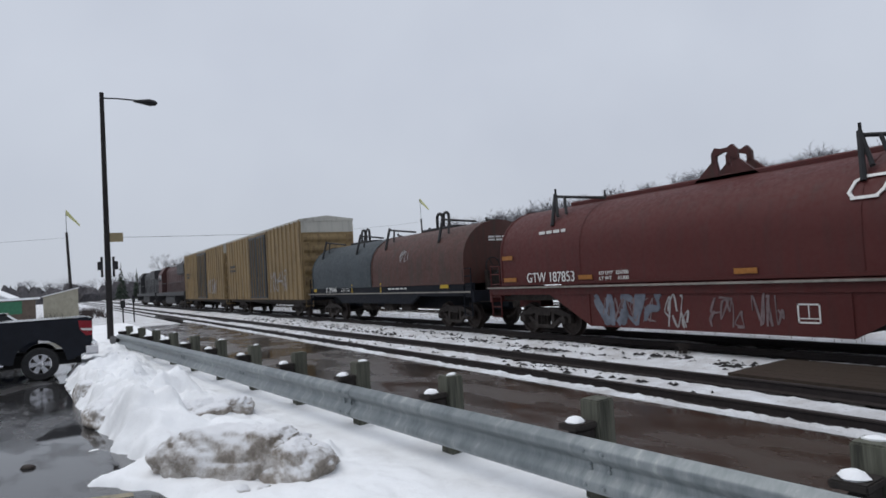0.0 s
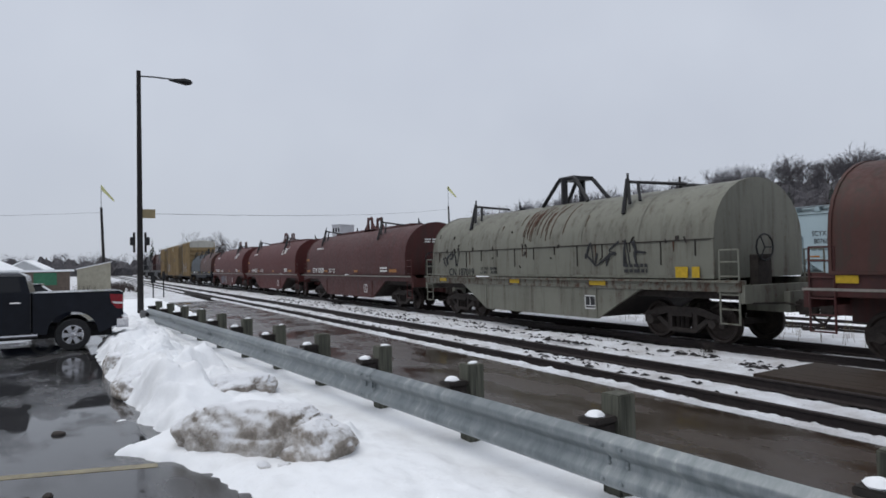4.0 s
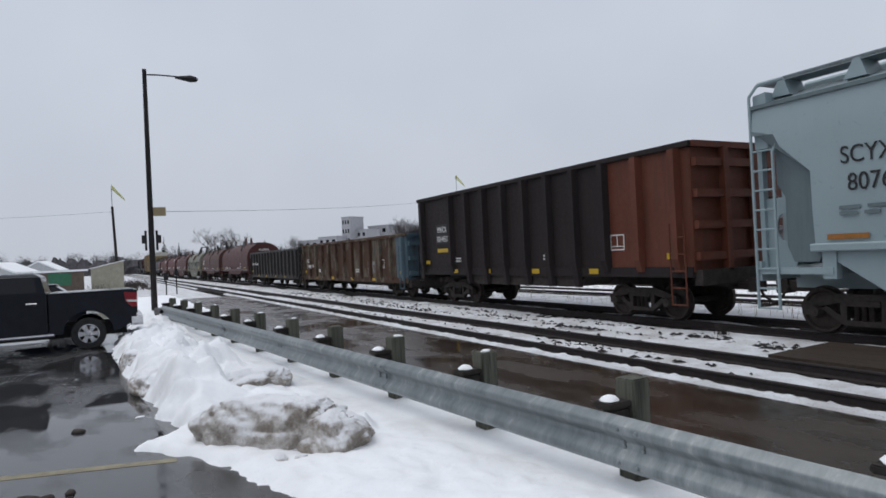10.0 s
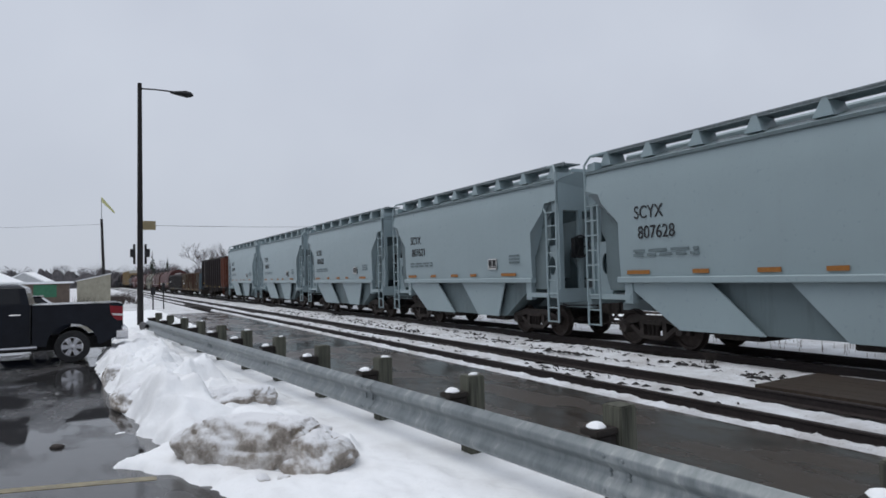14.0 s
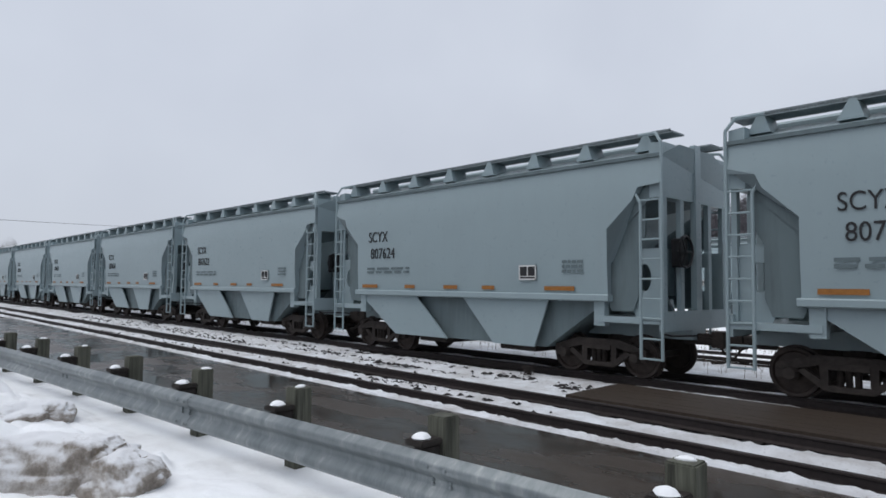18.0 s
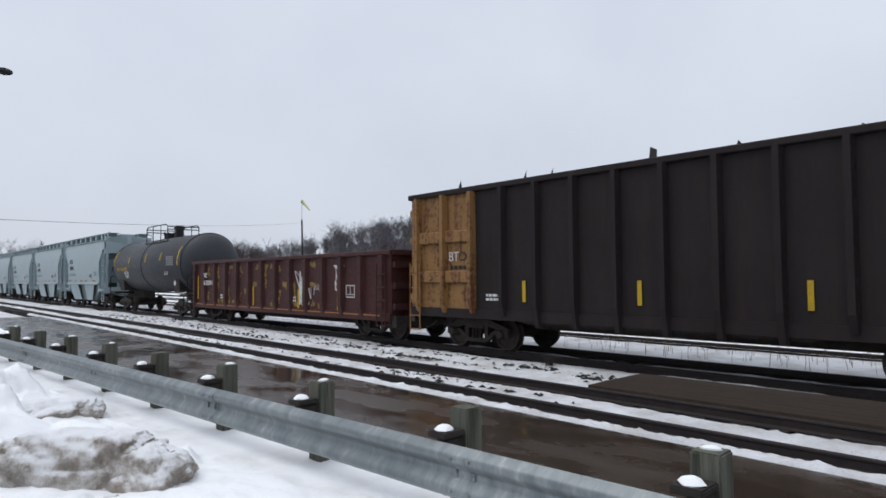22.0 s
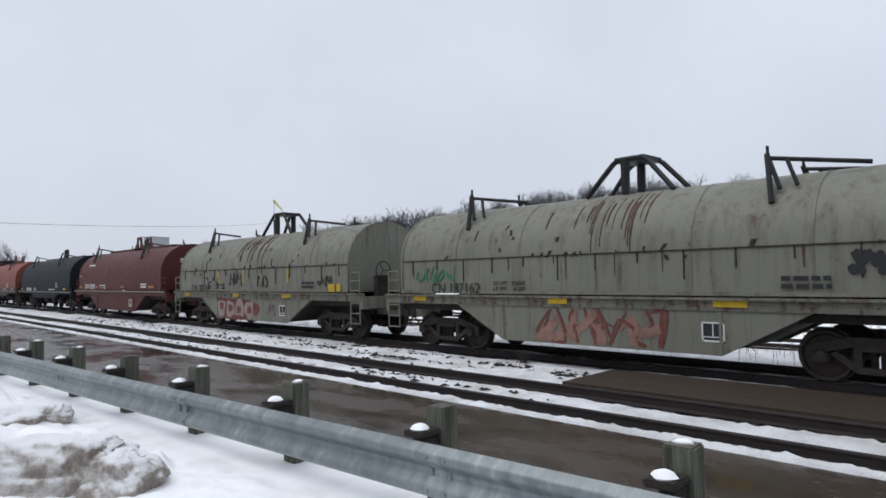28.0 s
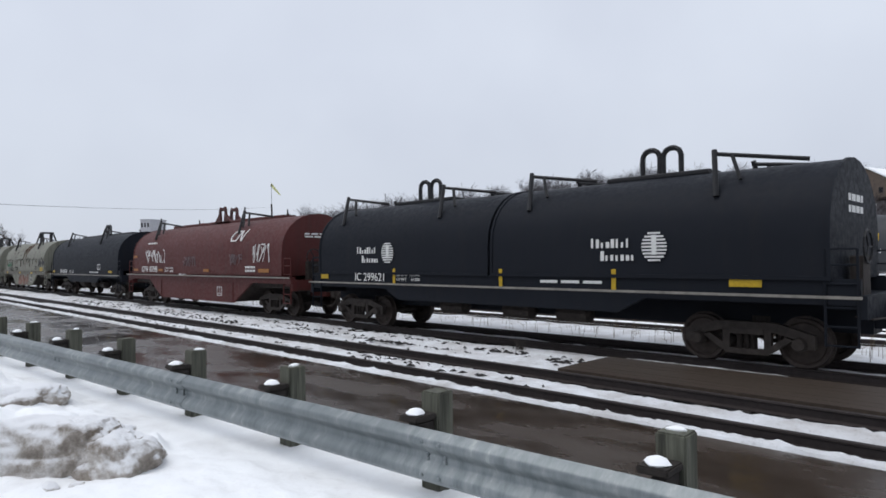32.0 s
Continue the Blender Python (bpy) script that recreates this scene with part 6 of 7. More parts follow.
def patch_geo():
    g = Geo()
    ring = lambda r, z: [(r * (1 + 0.3 * math.sin(3 * a + 1)) * math.cos(a), 0.6 * r * math.sin(a), z) for a in [i * math.pi / 5 for i in range(10)]]
    return g.loft([ring(0.06, 0), ring(0.06, 0.012), ring(0.03, 0.026)])


for k in range(-7, 9):
    x = 1.234 + 2.056 * k
    post = repeat("post", "guard_post", post_geo, POST, guard, pose(x, 0, 0), bevel=0.012)
    repeat("spacer_block", "guard_block", block_geo, BLOCK, post, bevel=0.01)
    if k % 3:
        repeat("snow_patch", "post_snow", patch_geo, SNOW, post, pose(0.03 * (k % 2), 0.02, 0.638, 0, 0, 50 * k), "thin patch of snow", smooth=True)
    repeat("snow_cap", "snow_cap", cap_geo, SNOW, guard, pose(x - 0.02, -0.25, 0.477, 0, 0, 37 * k), "small cap of snow", smooth=True)

# ---- lamp post and poles ----


def lamp_post():
    p = new("street_lamp")
    p.matrix_basis = pose(-30.5, 2.02, -0.01)
    tagged(p, "tall dark pole with a cobra-head street lamp", "street lamp")
    g = Geo()
    g.rod((0, 0, -0.3), (0.0, 0.02, 10.45), 0.13, 10, 0.085)
    part("pole", g, POLE, p, smooth=True)
    g = Geo()
    g.pipe([(0, 0, 10.22), (0.0, 0.6, 10.25), (0, 1.36, 10.24)], 0.035, 6)
    part("arm", g, METAL_DARK, p)
    g = Geo()
    g.loft([[(0.09 * math.cos(a) * w, 1.24 + y, 10.2 - 0.02 * y + h * math.sin(a)) for a in [i * math.pi / 4 for i in range(8)]] for y, w, h in ((0, 0.6, 0.05), (0.3, 1.4, 0.1), (0.65, 2.0, 0.16), (0.85, 1.6, 0.12), (0.95, 0.6, 0.05))])
    part("lamp_head", g, METAL_DARK, p, smooth=True)
    g = Geo()
    g.box(-0.02, 0.02, 0.1, 0.62, 4.12, 4.5)
    part("sign", g, TAN_SIGN, p, "small faded tan sign plate")
    g = Geo()
    for dy in (-0.28, 0.0, 0.28):
        g.box(-0.12, 0.12, dy - 0.1, dy + 0.1, 2.95, 3.3, 0.02)
    for dy in (-0.22, 0.22):
        g.rod((0, dy, 2.65), (0, dy, 3.5), 0.05, 6)
    part("junction_box", g, METAL_DARK, p)


lamp_post()


def windsock(x, y, top, pole_top, turn):
    p = new("windsock_pole")
    p.matrix_basis = pose(x, y, -0.06)
    tagged(p, "dark timber pole with a pale yellow windsock", "windsock", "windsock poles")
    g = Geo()
    g.rod((0.0, 0.25, -0.2), (0, 0, pole_top), 0.14, 8, 0.1)
    part("pole", g, POLE, p, smooth=True)
    g = Geo()
    g.rod((0, 0, pole_top - 0.4), (0, 0, top), 0.03, 6)
    part("mast", g, GALV, p)
    g = Geo()
    m = pose(0, 0, top - 0.05, 0, 0, 0)
    rings = []
    for i in range(6):
        t = i / 5
        c = Vector((0, 1.55 * t * math.cos(turn), -1.55 * t * math.sin(turn)))
        r = 0.24 - 0.14 * t
        rings.append([(c.x + r * math.cos(a), c.y, c.z + r * math.sin(a)) for a in [k * math.pi / 4 for k in range(8)]])
    g.loft(rings, caps=False)
    part("sock", Geo().add([m @ Vector(v) for v in g.v], g.f), SOCK, p, smooth=True)


SOCK = plain("pale_yellow_cloth", (0.55, 0.55, 0.28), 0.8, 0, 6, 0.2)
windsock(-64, 1.2, 9.3, 7.5, 0.85)
windsock(-69.7, 39.2, 11.3, 9.0, 0.75)

# ---- ploughed chunks, clods, weeds and cinders ----


def chunk(x, y, z, rx, ry, rz, turn, seed, material=None, label="dirty frozen chunk of ploughed snow"):
    """An irregular frozen lump."""
    big = rx > 0.3
    n, m = (150, 64) if big else (18, 10)
    c, s = math.cos(turn), math.sin(turn)

    def shell():
        verts, faces = [], []
        off = Vector((seed, seed * 0.7, 0))
        for j in range(m + 1):
            for i in range(n):
                a, b = 2 * math.pi * i / n, math.pi * (j / m) - math.pi / 2
                p = Vector((math.cos(a) * math.cos(b), math.sin(a) * math.cos(b), math.sin(b)))
                w = Vector((p.x * rx, p.y * ry, p.z * rz)) * 3.0 + off
                k = 1 + 0.2 * noise.noise(p * 1.5 + off) + 0.24 * (abs(noise.noise(w * 0.9)) - 0.2) + 0.09 * (abs(noise.noise(w * 2.3)) - 0.2) + 0.035 * noise.noise(w * 5) + 0.018 * noise.noise(w * 11)
                q = Vector((abs(p.x) ** 0.75 * math.copysign(1, p.x), abs(p.y) ** 0.75 * math.copysign(1, p.y), p.z))
                verts.append((x + q.x * rx * k * c - q.y * ry * k * s, y + q.x * rx * k * s + q.y * ry * k * c, z + q.z * rz * k))
        for j in range(m):
            for i in range(n):
                o = (i + 1) % n
                faces.append((j * n + i, j * n + o, (j + 1) * n + o, (j + 1) * n + i))
        return Geo().add(verts, faces)
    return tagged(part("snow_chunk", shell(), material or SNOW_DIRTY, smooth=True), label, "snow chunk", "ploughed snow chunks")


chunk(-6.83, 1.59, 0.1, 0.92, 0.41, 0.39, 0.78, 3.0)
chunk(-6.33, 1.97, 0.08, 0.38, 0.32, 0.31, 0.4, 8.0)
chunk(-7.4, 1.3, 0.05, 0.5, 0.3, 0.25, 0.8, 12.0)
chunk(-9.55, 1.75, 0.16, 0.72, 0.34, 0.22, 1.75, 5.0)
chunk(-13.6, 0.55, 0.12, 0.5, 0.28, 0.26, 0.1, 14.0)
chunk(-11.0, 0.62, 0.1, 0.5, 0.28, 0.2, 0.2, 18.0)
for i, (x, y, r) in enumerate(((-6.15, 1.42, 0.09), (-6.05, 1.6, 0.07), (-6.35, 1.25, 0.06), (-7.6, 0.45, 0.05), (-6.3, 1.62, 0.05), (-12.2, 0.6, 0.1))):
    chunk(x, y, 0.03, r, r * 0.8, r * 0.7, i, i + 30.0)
for i, (x, y, r) in enumerate(((-6.55, -1.05, 0.06), (-6.5, -0.62, 0.07), (-6.45, -0.48, 0.05), (-6.5, -0.3, 0.04), (-8.9, -0.3, 0.05))):
    chunk(x, y, -0.01, r * 1.5, r, r * 0.6, i, i + 50.0, TRUCK, "small dark clod on wet asphalt")


def scatter(name, spots, size, material, label, category, seed, tall=False):
    """Countless small bits as one mesh."""
    rnd, g = random.Random(seed), Geo()
    for x, y, z in spots:
        if tall:
            h = rnd.uniform(*size)
            dx, dy = rnd.uniform(-0.12, 0.12) * h, rnd.uniform(-0.12, 0.12) * h
            w = 0.006
            g.add([(x - w, y, z), (x + w, y, z), (x, y + w, z), (x + dx, y + dy, z + h)], [(0, 1, 3), (1, 2, 3), (2, 0, 3)])
            if rnd.random() < 0.5:
                u, v = x + dx * 0.6, y + dy * 0.6
                k = rnd.uniform(-0.16, 0.16)
                g.add([(u - w, v, z + h * 0.55), (u + w, v, z + h * 0.55), (u, v + w, z + h * 0.6), (u + k, v + k * 0.5, z + h * 0.95)], [(0, 1, 3), (1, 2, 3), (2, 0, 3)])
        else:
            r = rnd.uniform(*size)
            lean, k = rnd.gauss(0, 0.45), rnd.uniform(0.15, 0.5)
            c, q = math.cos(lean), math.sin(lean)
            pts = [(r * math.cos(t), r * k * math.sin(t)) for t in (0, 1.3, 2.6, 4.2)]
            pts = [(x + u * c - v * q, y + u * q + v * c) for u, v in pts]
            g.add([(u, v, z - 0.02) for u, v in pts] + [(x, y, z + r * 0.22)], [(0, 1, 4), (1, 2, 4), (2, 3, 4), (3, 0, 4)])
    return tagged(part(name, g, material), label, category, "", "stuff")


WEED = plain("dry_weed_stalks", (0.16, 0.12, 0.08), 0.9, 0, 10)
rnd = random.Random(7)
scatter("dry_weeds", [(rnd.uniform(-60, 10), rnd.choice((rnd.uniform(14.6, 17.6), rnd.uniform(19.8, 22), rnd.uniform(24.5, 26.8), rnd.uniform(29, 40))), -0.12) for i in range(3600)], (0.15, 0.6), WEED, "dry weed stalks standing in the snow", "weeds", 3, True)
cinders = []
for cx, cy, sx, sy, n in ((-7.7, 10.35, 0.5, 0.22, 90), (-9.6, 10.6, 0.9, 0.16, 80), (-10.5, 9.9, 0.7, 0.12, 60), (-12.5, 10.9, 1.2, 0.15, 90), (-13.0, 10.0, 1.0, 0.12, 70), (-16.5, 10.2, 1.6, 0.25, 150), (-20, 10.9, 2.0, 0.2, 120), (-22, 9.8, 2.0, 0.2, 120), (-27, 10.3, 3, 0.5, 200), (-36, 10.3, 5, 0.9, 250), (-9.5, 7.9, 2, 0.3, 60), (-13, 9.1, 3, 0.2, 80), (-10.5, 8.0, 0.5, 0.25, 60), (-22, 7.9, 6, 0.3, 90)):
    cinders += [(rnd.gauss(cx, sx * 0.75), rnd.gauss(cy + 0.5 if cy > 9.3 else cy + 0.58, sy * 0.7), -0.115) for i in range(n * 3 // 5)]
scatter("cinders", cinders, (0.03, 0.15), BALLAST, "dark cinders and broken ties strewn on snow", "debris", 5)
scatter("weed_tuft", [(rnd.gauss(-9.38, 0.06), rnd.gauss(11.5, 0.05), -0.1) for i in range(60)], (0.12, 0.3), TRUCK, "small dark tuft beside the track", "weeds", 6, True)

# ---- pickup truck and hatchback on the lot ----


def car_wheel(parent, x, y, r, w, spokes=6):
    s = 1 if y > 0 else -1
    g = Geo()
    g.turned([(-w, r * 0.6), (-w, r * 0.93), (-w * 0.7, r), (w * 0.7, r), (w, r * 0.93), (w, r * 0.6), (-w, r * 0.6)], (0, 0, 0), "y", 28, False)
    wheel = part("wheel", g, TYRE, parent, "black tyre on a chrome six-spoke rim", smooth=True, at=pose(x, y, r))
    g = Geo()
    g.turned([(w * 0.55 * s, r * 0.62), (w * 0.98 * s, r * 0.62), (w * 1.0 * s, r * 0.56), (w * 0.6 * s, r * 0.54), (w * 0.55 * s, r * 0.62)], (0, 0, 0), "y", 24, False)
    for i in range(spokes):
        a = 2 * math.pi * i / spokes
        c, q = math.cos(a), math.sin(a)
        u = [(r * 0.1, -r * 0.1), (r * 0.56, -r * 0.16), (r * 0.56, r * 0.16), (r * 0.1, r * 0.1)]
        pts = [(p * c - t * q, p * q + t * c) for p, t in u]
        g.add([(p, w * 0.9 * s, t) for p, t in pts] + [(p, w * 0.6 * s, t) for p, t in pts], [(0, 1, 2, 3), (4, 7, 6, 5), (0, 4, 5, 1), (1, 5, 6, 2), (2, 6, 7, 3), (3, 7, 4, 0)])
    g.turned([(w * 0.6 * s, r * 0.17), (w * 0.97 * s, r * 0.16), (w * 1.0 * s, r * 0.08)], (0, 0, 0), "y", 14)
    part("rim", g, CHROME, wheel, "chrome rim")
    g = Geo()
    g.turned([(w * 0.1 * s, r * 0.6), (w * 0.15 * s, 0.01)], (0, 0, 0), "y", 20)
    part("brake_disc", g, TRUCK, wheel)
    return wheel


def pickup():
    t = new("pickup_truck")
    t.matrix_basis = pose(-19.04, -0.29, -0.02, 0, 0, -90)
    tagged(t, "black four-door pickup truck parked on wet asphalt", "pickup truck")

    def side_shell(ring, w, name, label="", inset=0.0):
        """A slab with the given outline whose upper edge leans in."""
        g = Geo()
        zt = max(z for x, z in ring)
        zb = min(z for x, z in ring)
        wid = lambda z: w - inset * max(0, (z - zb) / (zt - zb)) ** 2
        n = len(ring)
        verts = [(x, -wid(z), z) for x, z in ring] + [(x, wid(z), z) for x, z in ring]
        faces = [(i, (i + 1) % n, n + (i + 1) % n, n + i) for i in range(n)] + [tuple(range(n)), tuple(range(2 * n - 1, n - 1, -1))]
        return part(name, g.add(verts, faces), CAR_BLACK, t, label, smooth=True)
    side_shell([(-1.06, 0.62), (-1.08, 1.36), (-1.0, 1.41), (0.82, 1.41), (0.82, 0.48), (0.62, 0.42)] + [(0.54 * math.cos(math.pi * i / 10), 0.42 + 0.52 * math.sin(math.pi * i / 10)) for i in range(11)] + [(-0.62, 0.42)], 0.98, "bed", "", 0.05)
    side_shell([(0.85, 0.48), (0.85, 1.42), (3.25, 1.36), (4.55, 1.22), (4.68, 0.95), (4.68, 0.55), (4.3, 0.45)] + [(3.68 + 0.54 * math.cos(math.pi * i / 10), 0.42 + 0.52 * math.sin(math.pi * i / 10)) for i in range(11)] + [(3.06, 0.45)], 0.98, "cab", "", 0.05)
    g = Geo()
    g.loft([[(0.87, -0.9, 1.40), (3.3, -0.9, 1.36), (3.3, 0.9, 1.36), (0.87, 0.9, 1.40)], [(0.97, -0.78, 1.82), (2.62, -0.78, 1.84), (2.62, 0.78, 1.84), (0.97, 0.78, 1.82)], [(1.12, -0.66, 1.9), (2.45, -0.66, 1.91), (2.45, 0.66, 1.91), (1.12, 0.66, 1.9)]])
    part("roof", g, CAR_BLACK, t, smooth=True)
    for s in (-1, 1):
        for a, b, c, d in ((1.05, 1.9, 1.1, 1.9), (2.0, 2.95, 2.0, 2.55)):
            g = Geo()
            k = lambda z: s * (0.905 - 0.12 * (z - 1.4) / 0.44)
            g.add([(a, k(1.45), 1.45), (b, k(1.45), 1.45), (d, k(1.8), 1.8), (c, k(1.8), 1.8)] + [(a, k(1.45) - s * 0.03, 1.45), (b, k(1.45) - s * 0.03, 1.45), (d, k(1.8) - s * 0.03, 1.8), (c, k(1.8) - s * 0.03, 1.8)], [(0, 1, 2, 3), (4, 7, 6, 5), (0, 4, 5, 1), (1, 5, 6, 2), (2, 6, 7, 3), (3, 7, 4, 0)])
            part("side_window", g, GLASS_DARK, t)
        for x in (1.05, 2.1):
            g = Geo()
            g.box(x, x + 0.22, min(s * 0.97, s * 1.0), max(s * 0.97, s * 1.0), 1.17, 1.21, 0.01)
            part("door_handle", g, CHROME, t, "chrome door handle")
        for x in (0.86, 1.94, 2.98):
            g = Geo()
            g.box(x - 0.008, x + 0.008, min(s * 0.955, s * 0.986), max(s * 0.955, s * 0.986), 0.55, 1.36)
            part("door_gap", g, TYRE, t)
        g = Geo()
        g.rod((0.72, s * 1.03, 0.42), (3.0, s * 1.03, 0.42), 0.05, 8)
        part("side_step", g, CHROME, t, "chrome side step")
        g = Geo()
        g.along_y([(-1.09, 0.97), (-1.1, 1.31), (-0.80, 1.34), (-0.83, 1.12), (-0.96, 0.97)], min(s * 0.90, s * 0.99), max(s * 0.90, s * 0.99))
        tail = part("tail_light", g, TAIL_RED, t, "red tail light with a clear band")
        g = Geo()
        g.along_y([(-1.102, 1.08), (-1.102, 1.13), (-0.84, 1.15), (-0.88, 1.1)], min(s * 0.93, s * 0.996), max(s * 0.93, s * 0.996))
        part("reversing_lens", g, LENS_WHITE, tail)
        for x in (0.0, 3.68):
            car_wheel(t, x, s * 0.86, 0.385, 0.13)
        g = Geo()
        g.box(2.78, 2.98, min(s * 0.98, s * 1.22), max(s * 0.98, s * 1.22), 1.4, 1.62, 0.03)
        part("mirror", g, CAR_BLACK, t)
    g = Geo()
    g.box(-1.21, -0.95, -0.985, 0.985, 0.5, 0.76, 0.05)
    part("rear_bumper", g, CHROME, t, "chrome rear bumper")
    g = Geo()
    g.box(-1.1, -1.06, -0.86, 0.86, 0.8, 1.38)
    part("tailgate", g, CAR_BLACK, t)
    g = Geo()
    g.box(-0.85, 4.4, -0.6, 0.6, 0.3, 0.6)
    part("chassis", g, TYRE, t)
    g = Geo()
    g.box(4.6, 4.82, -0.95, 0.95, 0.45, 0.7, 0.05)
    part("front_bumper", g, CHROME, t)


pickup()


def hatchback():
    t = new("parked_car")
    t.matrix_basis = pose(-24.2, -1.2, -0.02, 0, 0, -90)
    tagged(t, "dark hatchback parked beyond the pickup truck", "car")
    g = Geo()
    ring = [(-0.75, 0.35), (-0.8, 0.85), (-0.62, 1.0), (1.6, 1.0), (3.1, 0.92), (3.4, 0.7), (3.4, 0.35)]
    g.along_y(ring, -0.88, 0.88)
    part("body", g, CAR_BLACK, t, bevel=0.05)
    g = Geo()
    g.loft([[(-0.62, -0.8, 0.99), (2.2, -0.8, 0.98), (2.2, 0.8, 0.98), (-0.62, 0.8, 0.99)], [(0.05, -0.64, 1.5), (1.35, -0.64, 1.5), (1.35, 0.64, 1.5), (0.05, 0.64, 1.5)]])
    part("cabin_glass", g, GLASS_DARK, t)
    g = Geo()
    g.box(0.0, 1.4, -0.66, 0.66, 1.48, 1.54, 0.02)
    part("roof", g, CAR_BLACK, t)
    for s in (-1, 1):
        for x in (0.0, 2.55):
            car_wheel(t, x, s * 0.78, 0.31, 0.1, 5)
        g = Geo()
        g.box(-0.82, -0.7, min(s * 0.6, s * 0.86), max(s * 0.6, s * 0.86), 0.72, 0.9)
        part("tail_light", g, TAIL_RED, t)


hatchback()

# ---- buildings ----
SIDING = plain("white_siding", (0.50, 0.51, 0.52), 0.8, 0, 2, 0.15)
SIDING_BEIGE = plain("beige_sheet_cladding", (0.36, 0.34, 0.27), 0.8, 0, 3, 0.2)
GREEN_PANEL = plain("green_painted_panel", (0.05, 0.17, 0.10), 0.6, 0, 3, 0.2)
GREY_WALL = plain("pale_grey_concrete", (0.40, 0.40, 0.42), 0.85, 0, 1, 0.15)
BROWN_WALL = plain("brown_wall", (0.14, 0.11, 0.09), 0.85, 0, 2, 0.2)


def house(x, y, z, w, d, h, roof_h, turn, wall, label, windows=3):
    t = new("house")
    t.matrix_basis = pose(x, y, z, 0, 0, turn)
    tagged(t, label, "house", "houses in the distance")
    g = Geo()
    g.along_y([(-w / 2, 0), (w / 2, 0), (w / 2, h), (0, h + roof_h), (-w / 2, h)], -d / 2, d / 2)
    part("wall", g, wall, t)
    for s in (-1, 1):
        g = Geo()
        g.along_y([(0, h + roof_h + 0.05), (s * (w / 2 + 0.4), h - 0.25), (s * (w / 2 + 0.4), h + 0.05), (0, h + roof_h + 0.35)], -d / 2 - 0.3, d / 2 + 0.3)
        part("roof", g, SNOW, t, "snow-covered roof slope")
    for i in range(windows):
        for s in (-1, 1):
            g = Geo()
            u = -w / 2 + w * (i + 0.5) / windows
            g.box(u - 0.45, u + 0.45, s * (d / 2 + 0.01) - 0.02, s * (d / 2 + 0.01) + 0.02, 1.0, 2.2)
            part("window", g, GLASS_DARK, t)
    return t


house(-150, -16.5, -0.3, 8, 11, 2.6, 1.7, 75, SIDING, "white gabled house with a snow-covered roof")
house(-185, -12.0, -0.3, 8, 9, 2.8, 2.0, 80, SIDING, "white gabled house with a snow-covered roof")
house(-54, 196, 17.5, 9, 8, 4.0, 3.0, 20, BROWN_WALL, "brown house among trees on the ridge")
house(-36, 168, 15.0, 9, 8, 4.0, 2.6, -15, BROWN_WALL, "brown house among trees on the ridge")
house(-70, 190, 15.5, 8, 8, 4.0, 3.0, 40, SIDING, "white house among trees on the ridge")
house(-118, 170, 10.5, 7, 8, 3.2, 2.5, 40, SIDING, "white house among trees on the ridge")
house(-40, 120, 6.0, 10, 7, 3.0, 2.2, 10, BROWN_WALL, "brown house at the foot of the ridge")


def shed():
    t = new("shed")
    t.matrix_basis = pose(-62.5, 0.55, -0.15)
    tagged(t, "small beige metal shed with a sloping snowy roof", "shed")
    g = Geo()
    g.along_x([(-1.2, 0), (1.25, 0), (1.25, 2.75), (-1.2, 2.2)], -1.5, 1.5)
    part("wall", g, SIDING_BEIGE, t)
    g = Geo()
    g.along_x([(-1.3, 2.18), (1.35, 2.77), (1.35, 2.83), (-1.3, 2.24)], -1.6, 1.6)
    part("roof", g, SNOW, t, "thin snow on a sloping roof")
    g = Geo()
    g.box(1.5, 1.54, -0.4, 0.4, 0.05, 1.9)
    part("door", g, SIDING_BEIGE, t)


shed()


def kiosk():
    t = new("kiosk")
    t.matrix_basis = pose(-78, -3.5, -0.15)
    tagged(t, "low booth with green panels under a flat roof", "kiosk")
    g = Geo()
    g.box(-1.5, 1.5, -2.0, 2.0, 0, 2.05)
    part("wall", g, BROWN_WALL, t)
    g = Geo()
    g.box(1.5, 1.56, -1.1, 0.9, 0.7, 1.95)
    part("panel", g, GREEN_PANEL, t, "bright green panel")
    g = Geo()
    g.box(-1.8, 1.8, -2.3, 2.4, 2.05, 2.25)
    part("roof", g, SNOW, t)


kiosk()


def tower_block(x, y, z, w, d, h, label, rows=4, cols=4, wall=None):
    t = new("building")
    t.matrix_basis = pose(x, y, z, 0, 0, 25)
    tagged(t, label, "building", "pale buildings on the skyline")
    g = Geo()
    g.box(-w / 2, w / 2, -d / 2, d / 2, 0, h)
    part("wall", g, wall or GREY_WALL, t)
    g = Geo()
    g.box(-w / 2 - 0.2, w / 2 + 0.2, -d / 2 - 0.2, d / 2 + 0.2, h, h + 0.4)
    part("roof", g, GREY_WALL, t)
    for i in range(rows):
        for j in range(cols):
            g = Geo()
            u, v = -w / 2 + w * (j + 0.5) / cols, h * (i + 0.5) / rows
            g.box(u - w / cols * 0.25, u + w / cols * 0.25, -d / 2 - 0.03, -d / 2, v - h / rows * 0.22, v + h / rows * 0.22)
            part("window", g, GLASS_DARK, t)


def polar(az, d):
    a = radians(az)
    return -math.sin(a) * d, math.cos(a) * d


